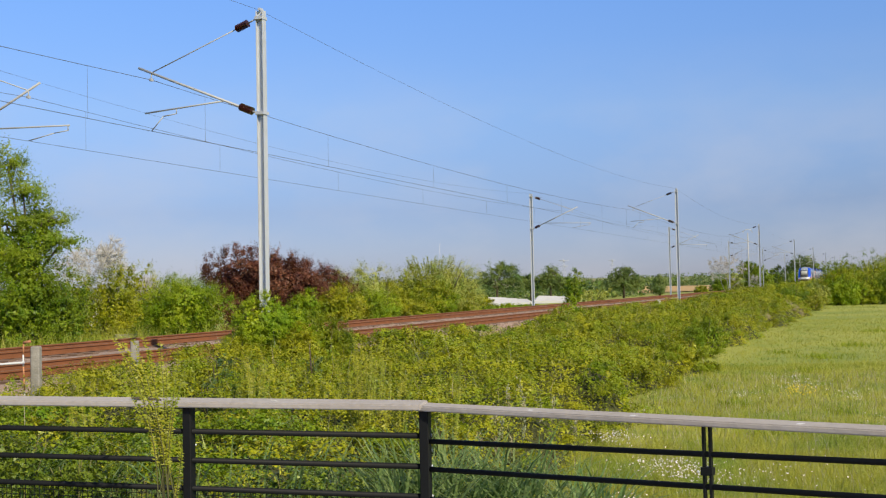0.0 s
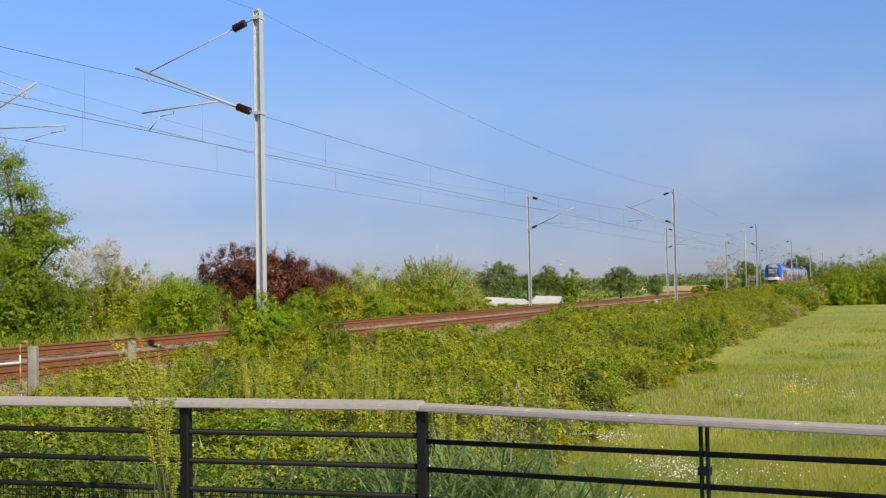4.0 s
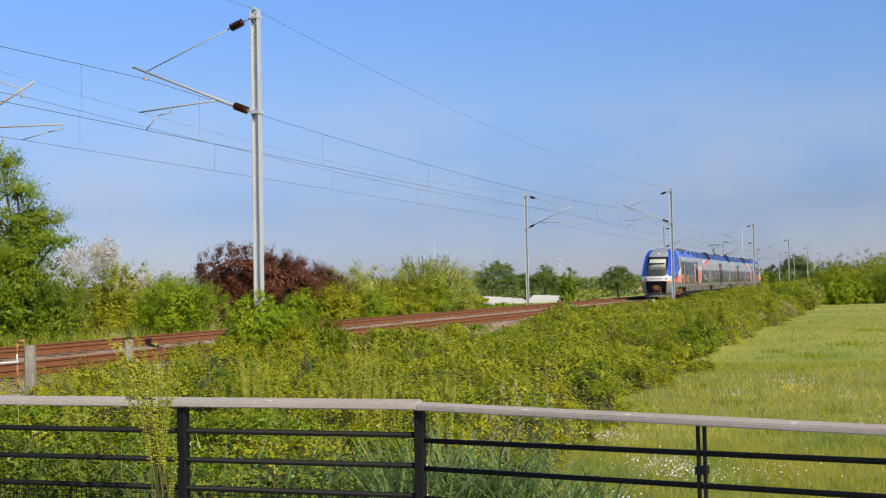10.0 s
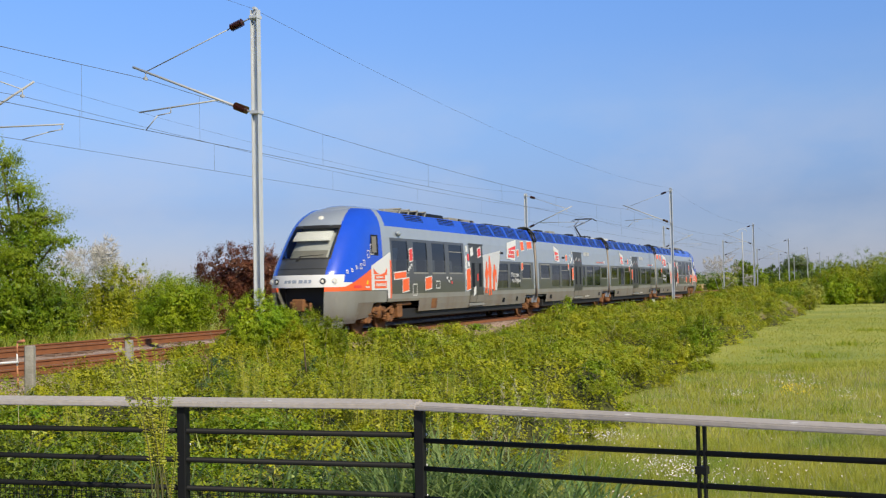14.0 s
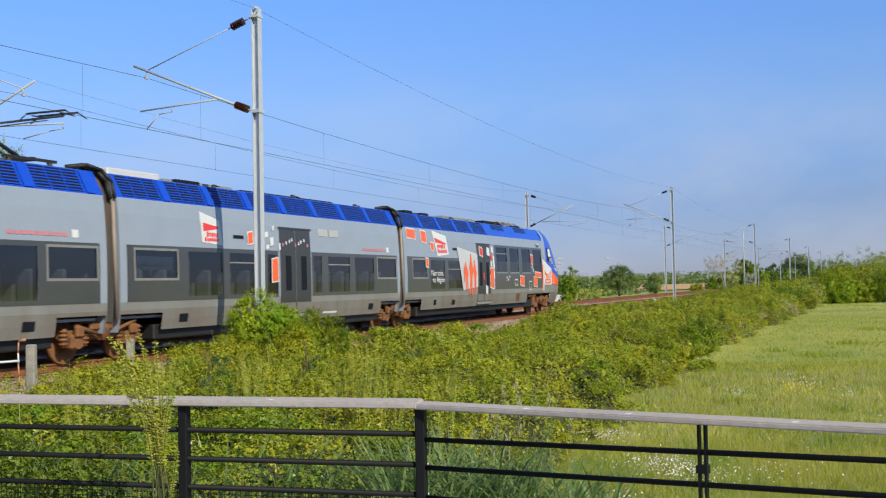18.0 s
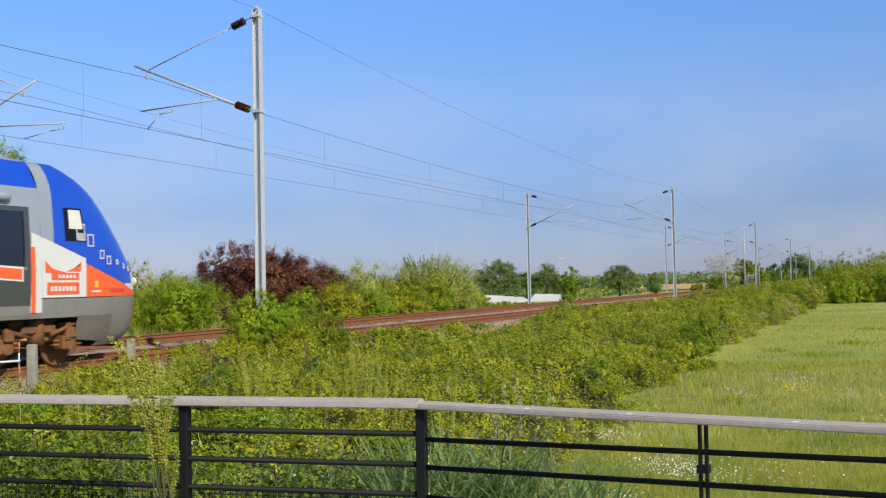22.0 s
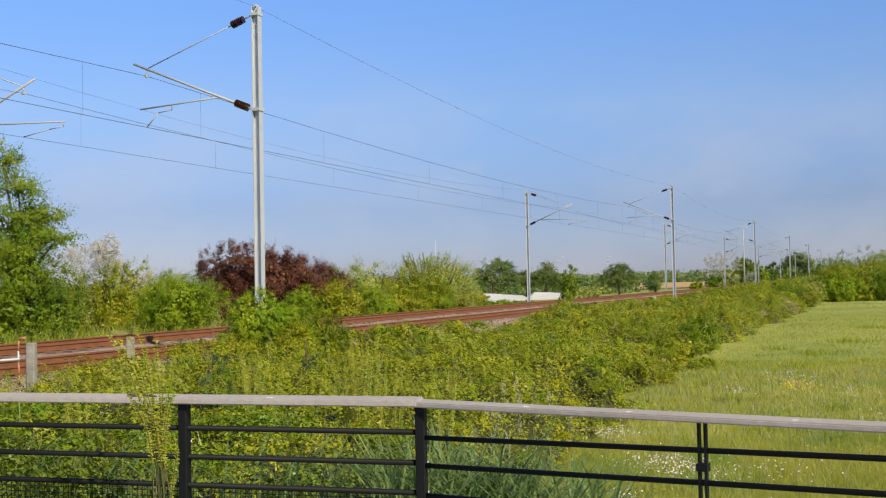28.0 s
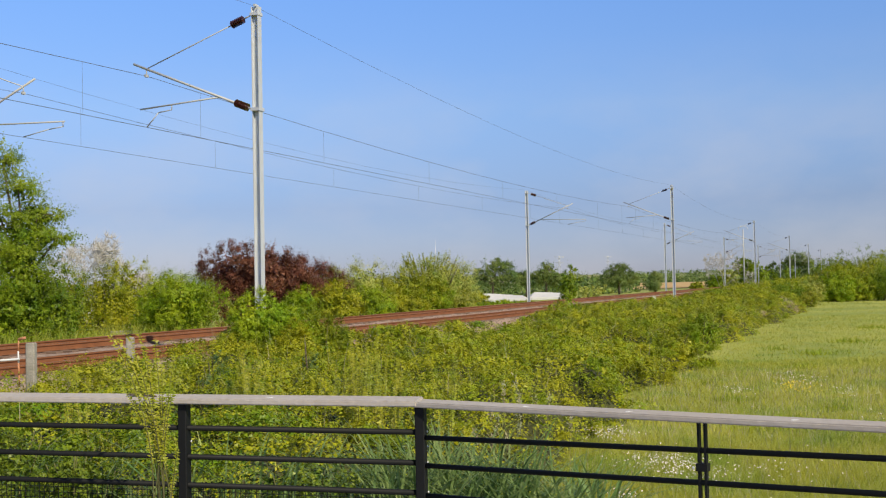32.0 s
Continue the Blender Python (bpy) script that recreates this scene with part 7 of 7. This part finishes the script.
def build_grass():
    rng = np.random.default_rng(77)
    out = []
    for d0, d1, n, h, w in ((9, 20, 80000, 0.2, 0.007), (20, 38, 90000, 0.15, 0.012), (38, 80, 60000, 0.1, 0.025), (80, 150, 20000, 0.09, 0.06)):
        d = np.sqrt(rng.uniform(d0 * d0, d1 * d1, n))
        a = rng.uniform(-0.04, 0.44, n)
        x, y = d * np.tan(a), d
        s, off = to_rail(x, y)
        ok = (off > 10.9 + rng.uniform(0, 1.2, n)) & (path_side(x, y) > 0.8)
        x, y = x[ok], y[ok]
        p = np.stack([x, y, ground_z(x, y)], 1)
        out.append(blades(rng, p, h * (0.55 + 0.5 * lumps(x, y, 15, 3.1, 1.0)), w * 0.95, 0.55))
    tagged(loose("meadow_grass", np.concatenate(out), L_GRASS), "yellow-green meadow grass", "grass", kind="stuff")
    # dry stalks standing in the meadow
    d = np.sqrt(rng.uniform(81, 1100, 6000))
    a = rng.uniform(0.0, 0.44, 6000)
    x, y = d * np.tan(a), d
    s, off = to_rail(x, y)
    ok = (off > 11.6) & (path_side(x, y) > 0.9) & (lumps(x, y, 21, 2.3, 1.0) > 0.35)
    p = np.stack([x, y, ground_z(x, y)], 1)[ok]
    tagged(loose("dry_stalks", blades(rng, p, 0.3, 0.004 + 0.0003 * d[ok], 0.3), L_STRAW), "thin straw-coloured grass stalks in the meadow", "grass", kind="stuff")
    # darker tufts in the meadow
    out = []
    for px, depth, w, n in ((1410, 35, 0.7, 500), (1440, 41, 0.9, 600), (1290, 26, 0.5, 400), (1410, 21.5, 0.9, 800), (1330, 21, 0.6, 400), (1500, 48, 1.2, 700), (1545, 60, 1.6, 700), (1370, 44, 0.6, 300), (1470, 24, 0.5, 350), (1240, 30, 0.6, 400)):
        c = on_ray(px, 500, depth)
        n //= 3
        x, y = c.x + rng.normal(0, w * 0.45, n), c.y + rng.normal(0, w * 0.5, n)
        out.append(blades(rng, np.stack([x, y, ground_z(x, y)], 1), 0.2, 0.012 + depth * 0.0003, 0.4))
    tagged(loose("grass_tufts", np.concatenate(out), L_BUSH), "darker green tufts of grass in the meadow", "grass", kind="stuff")
    # tall grass behind the railing: long blades that bend over
    n = 15000
    x, y = rng.uniform(-4.5, 4.2, n), rng.uniform(6.4, 10.5, n)
    q = path_side(x, y)
    ok = (q > 0.5) & (q < 3.4) & (((x < 0.15 * y) & (x > -0.06 * y) & (lumps(x, y, 4, 0.7, 1.0) > 0.2)) | (rng.random(n) < 0.1 * (x < 0)))
    x, y = x[ok], y[ok]
    n = len(x)
    p = np.stack([x, y, ground_z(x, y)], 1)
    a = rng.uniform(0, 6.283, n)
    lean = np.stack([np.cos(a), np.sin(a), np.zeros(n)], 1)
    side = np.stack([-np.sin(a), np.cos(a), np.zeros(n)], 1) * 0.008
    h = rng.uniform(0.4, 0.95, n) * np.where(x > 0.08 * y, 0.8, 1)
    b = rng.uniform(0.4, 1.05, n)
    at_t = [p + lean * (b * h * t * t)[:, None] + np.array([0, 0, 1.0]) * (h * t * (1 - 0.35 * b * t))[:, None] for t in (0, 0.45, 0.78, 1.0)]
    v = [np.stack([at_t[k] - side * w0, at_t[k] + side * w0, at_t[k + 1] + side * w1, at_t[k + 1] - side * w1], 1) for k, w0, w1 in ((0, 1, 1), (1, 1, 0.8), (2, 0.8, 0.1))]
    tagged(loose("tall_grass", np.concatenate(v), L_TALL), "tall blue-green grass with bent blades behind the railing", "grass", kind="stuff")
    # brambles and nettles down the near side of the bank, leaf colour darkened for shade
    n = 330
    x, y = rng.uniform(-5.5, 1.2, n), rng.uniform(6.2, 13.5, n)
    q = path_side(x, y)
    ok = (q > 0.55) & (x < 0.02 * y + 0.25 * (y - 8))
    p = np.stack([x, y, ground_z(x, y)], 1)[ok]
    n = len(p)
    tagged(leaf_mesh("bank_weeds", arching_canes(rng, p, rng.uniform(0.2, 0.45, n), rng.uniform(0.3, 0.72, n), 13, 15, 0.033, 0.55), L_SHADED_NETTLE), "green bramble and nettle leaves behind the railing, darkened for shade", "weeds", kind="stuff")
    # far verge
    n = 22000
    s, off = rng.uniform(-40, 60, n), rng.uniform(-11, -6.3, n)
    p = rail_xyz(s, off, 0 * s)
    p[:, 2] = ground_z(p[:, 0], p[:, 1])
    tagged(loose("verge_grass", blades(rng, p, 0.45 + 0.5 * smooth(-34, -28, s) * smooth(-6, -14, s), 0.03), L_GRASS), "pale grass on the verge beyond the tracks", "grass", kind="stuff")
    # grass that grows through the thicket
    n = 9000
    s, off = rng.uniform(-44, 20, n), rng.uniform(3.2, 12.4, n)
    z, e = thicket_z(s, off)
    p = rail_xyz(s, off, z - 0.12)
    ok = (path_side(p[:, 0], p[:, 1]) > 1.2) & (lumps(s, off, 31, 1.9, 1.0) > 0.45)
    tagged(loose("thicket_grass", blades(rng, p[ok], 0.3, 0.009, 0.5), L_GRASS), "yellow-green grass blades growing through the thicket", "grass", kind="stuff")
    # dry stems over the thicket
    n = 700
    s, off = rng.uniform(-50, 30, n), rng.uniform(3.5, 12, n)
    z, e = thicket_z(s, off)
    p = rail_xyz(s, off, z - 0.1)
    ok = path_side(p[:, 0], p[:, 1]) > 1.5
    tagged(loose("dry_stems", blades(rng, p[ok], 0.5, 0.012, 0.25), L_STRAW), "thin straw-coloured dry stems in the thicket", "grass", kind="stuff")


build_grass()


def flowers(name, patches, seed, material, label, size):
    r = np.random.default_rng(seed)
    v = []
    for px, depth, w, n, h in patches:
        c = on_ray(px, 500, depth)
        x, y = c.x + r.normal(0, w, n), c.y + r.normal(0, w * 1.6, n)
        p = np.stack([x, y, ground_z(x, y) + h * r.uniform(0.7, 1.15, n)], 1)
        v.append(leaf_quads(r, p, np.tile([0, -0.4, 1.0], (n, 1)), size, 0.9, 0.35))
    tagged(leaf_mesh(name, np.concatenate(v), material), label, "flowers", kind="stuff")


flowers("white_flowers", [(1068, 19.3, 0.24, 200, 0.3), (1160, 16.2, 0.34, 260, 0.3), (1200, 15.6, 0.35, 160, 0.3), (1290, 15.6, 0.5, 80, 0.3), (1093, 13.6, 0.15, 80, 0.3), (1396, 25.5, 0.34, 150, 0.62), (1492, 24.3, 0.2, 70, 0.45),
                          (1285, 25.5, 0.3, 40, 0.4), (1310, 25, 0.18, 30, 0.4), (1400, 16, 1.6, 70, 0.3), (1560, 20, 0.4, 40, 0.4)], 3, M_PETAL, "small white meadow flowers", 0.024)
flowers("yellow_flowers", [(1398, 25.4, 0.24, 130, 0.46), (88, 9.3, 0.05, 16, 0.52), (112, 9.3, 0.05, 20, 0.52)], 4, M_YELLOW, "small yellow flowers", 0.036)


def shoot_plant(name, base, tips, seed, label, leaves, size=0.05, n=90, via=None, first=0.12):
    """Arching shoots from one root with small leaves set in rows along them."""
    r = np.random.default_rng(seed)
    ob = empty(name, Matrix.Translation(base), label, "plant")
    bm, pts, way = bmesh.new(), [], []
    for tip in tips:
        a, c = Vector((r.normal(0, 0.03), r.normal(0, 0.03), -0.05)), Vector(tip)
        mid = a.lerp(c, 0.5) + Vector((0, 0, c.length * 0.08)) if via is None else Vector(via) + Vector(r.normal(0, 0.015, 3))

        def on(t):
            return a * (1 - t) ** 2 + mid * 2 * t * (1 - t) + c * t * t

        q = a
        for k in range(1, 9):
            t = k / 8
            e = on(t)
            tube(bm, q, e, 0.003 * (1.15 - t), 0.003 * (1.0 - t) + 0.001, seg=5, caps=False)
            q = e
        turn = r.normal(0, 0.5)
        for j in range(n):
            t = first + (1 - first) * (j // 2) / (n / 2)
            d = (on(min(1, t + 0.02)) - on(t - 0.02)).normalized()
            x = d.cross(Vector((0.2, 1, 0.1))).normalized()
            y = d.cross(x)
            g = turn + (j % 2) * math.pi + (j // 2) % 2 * 0.4 + r.normal(0, 0.2)
            pts.append(on(t))
            way.append(x * math.cos(g) + y * math.sin(g) * 0.7 + d * 0.35)
    part("stem", bm, M_STEM, ob)
    leaf_mesh("foliage", leaf_quads(r, np.array(pts), np.tile([0.15, -0.8, 0.75], (len(pts), 1)), size, 0.62, 0.3, along=np.array(way)), leaves, ob)
    return ob


# young yellow-green shoots that lean over the handrail
SHOOT = on_ray(280, 905, 5.72)
TIPS = [(190, 596), (206, 604), (222, 592), (214, 626), (244, 594), (252, 616), (272, 604), (178, 654), (200, 644), (306, 634), (284, 650), (318, 656)]
shoot_plant("young_shoots", SHOOT, [on_ray(px, py, 5.42 + 0.012 * k) - SHOOT for k, (px, py) in enumerate(TIPS)], 5, "yellow-green young leafy shoots leaning over the handrail", L_WILLOW, 0.02, 96, via=on_ray(280, 742, 5.45) - SHOOT, first=0.3)
LOW = [(262, 742), (300, 800)]
shoot_plant("young_shoots", SHOOT + Vector((0.03, 0.02, 0)), [on_ray(px, py, 5.58 + 0.02 * k) - SHOOT for k, (px, py) in enumerate(LOW)], 6, "yellow-green young leafy shoots growing through the railing", L_WILLOW, 0.02, 54, first=0.1)
for k, (px, depth, top) in enumerate(((632, 15, 592), (652, 15.5, 600), (672, 15.8, 612), (446, 14, 622), (428, 14.5, 634), (618, 15.2, 640), (785, 15, 632), (150, 12, 650), (460, 13, 640), (690, 14.5, 648))):
    p = on_ray(px, top, depth)
    g = ground_at(p)
    h = p.z - g
    r = random.Random(k)
    shoot_plant("young_shoots", (p.x, p.y, g), [(r.uniform(-0.26, 0.26), r.uniform(-0.2, 0.2), h * r.uniform(0.72, 1.02)) for _ in range(9)], 200 + k, "yellow-green young leafy shoots in the thicket", L_WILLOW, 0.038, 96, first=0.3)
# blue-green tufts in the thicket
for k, (px, depth, top) in enumerate(((384, 17, 612), (366, 15.5, 655), (548, 20, 588))):
    p = on_ray(px, top, depth)
    g = ground_at(p)
    shrub("leafy_plant", Matrix.Translation((p.x, p.y, g)), 0.55, p.z - g, 2600, 0.045, L_TALL, 320 + k, "blue-green leafy plant among the brambles", "plant", lobes=7, aspect=0.3, up=0.7)

# leafy weeds behind the railing; their dark colour includes the shade among them
for k, (px, depth, w, h) in enumerate(((25, 8.6, 0.7, 0.75), (120, 8.2, 0.6, 0.6), (205, 9.0, 0.8, 0.8), (330, 8.4, 0.6, 0.7), (405, 9.2, 0.8, 0.85), (500, 8.3, 0.7, 0.6), (590, 9.0, 0.8, 0.8), (670, 8.5, 0.7, 0.65), (80, 10.5, 0.9, 0.9), (300, 10.8, 0.9, 0.8), (540, 11.0, 0.9, 0.85), (160, 8.8, 0.7, 0.7), (275, 8.4, 0.6, 0.7), (365, 8.8, 0.7, 0.75), (455, 8.6, 0.7, 0.65), (545, 8.5, 0.7, 0.7), (635, 8.7, 0.7, 0.7), (60, 9.2, 0.8, 0.8))):
    shrub("weed", stand(px, depth), w, h, 2200, 0.034, L_SHADED_NETTLE, 400 + k, "green leafy weed behind the railing, coloured dark for shade", "plant", lobes=7, group="weeds behind the railing")

# dry feathery grass heads
for k, (px, py, depth) in enumerate(((890, 668, 9.0), (957, 664, 9.2), (905, 712, 8.6))):
    r = np.random.default_rng(300 + k)
    top = on_ray(px, py, depth)
    g = ground_at(top)
    ob = empty("dry_grass_clump", Matrix.Translation((top.x, top.y, g)), "pale dry feathery grass heads on thin stems", "grass", "dry grass clumps")
    for _ in range(4):
        bm, pts, way = bmesh.new(), [], []
        a = Vector((r.normal(0, 0.05), r.normal(0, 0.05), -0.03))
        e = Vector((r.normal(0, 0.13), r.normal(0, 0.12), (top.z - g) * r.uniform(0.8, 1.02)))
        mid = a.lerp(e, 0.6) + Vector((0, 0, 0.1))
        tube(bm, a, mid, 0.0022, 0.0018, seg=4, caps=False)
        tube(bm, mid, e, 0.0018, 0.001, seg=4, caps=False)
        for _ in range(50):
            t = r.uniform(0.68, 1.0)
            pts.append(mid.lerp(e, t) + Vector(r.normal(0, 0.009, 3)))
            way.append((r.normal(0, 0.35), r.normal(0, 0.35), 1))
        part("stem", bm, M_STEM, ob)
        leaf_mesh("seed_head", leaf_quads(r, np.array(pts), r.normal(size=(len(pts), 3)) + np.array([0, -1.0, 0.3]), 0.03, 0.3, 0.4, along=np.array(way)), L_STRAW, ob)

motions()
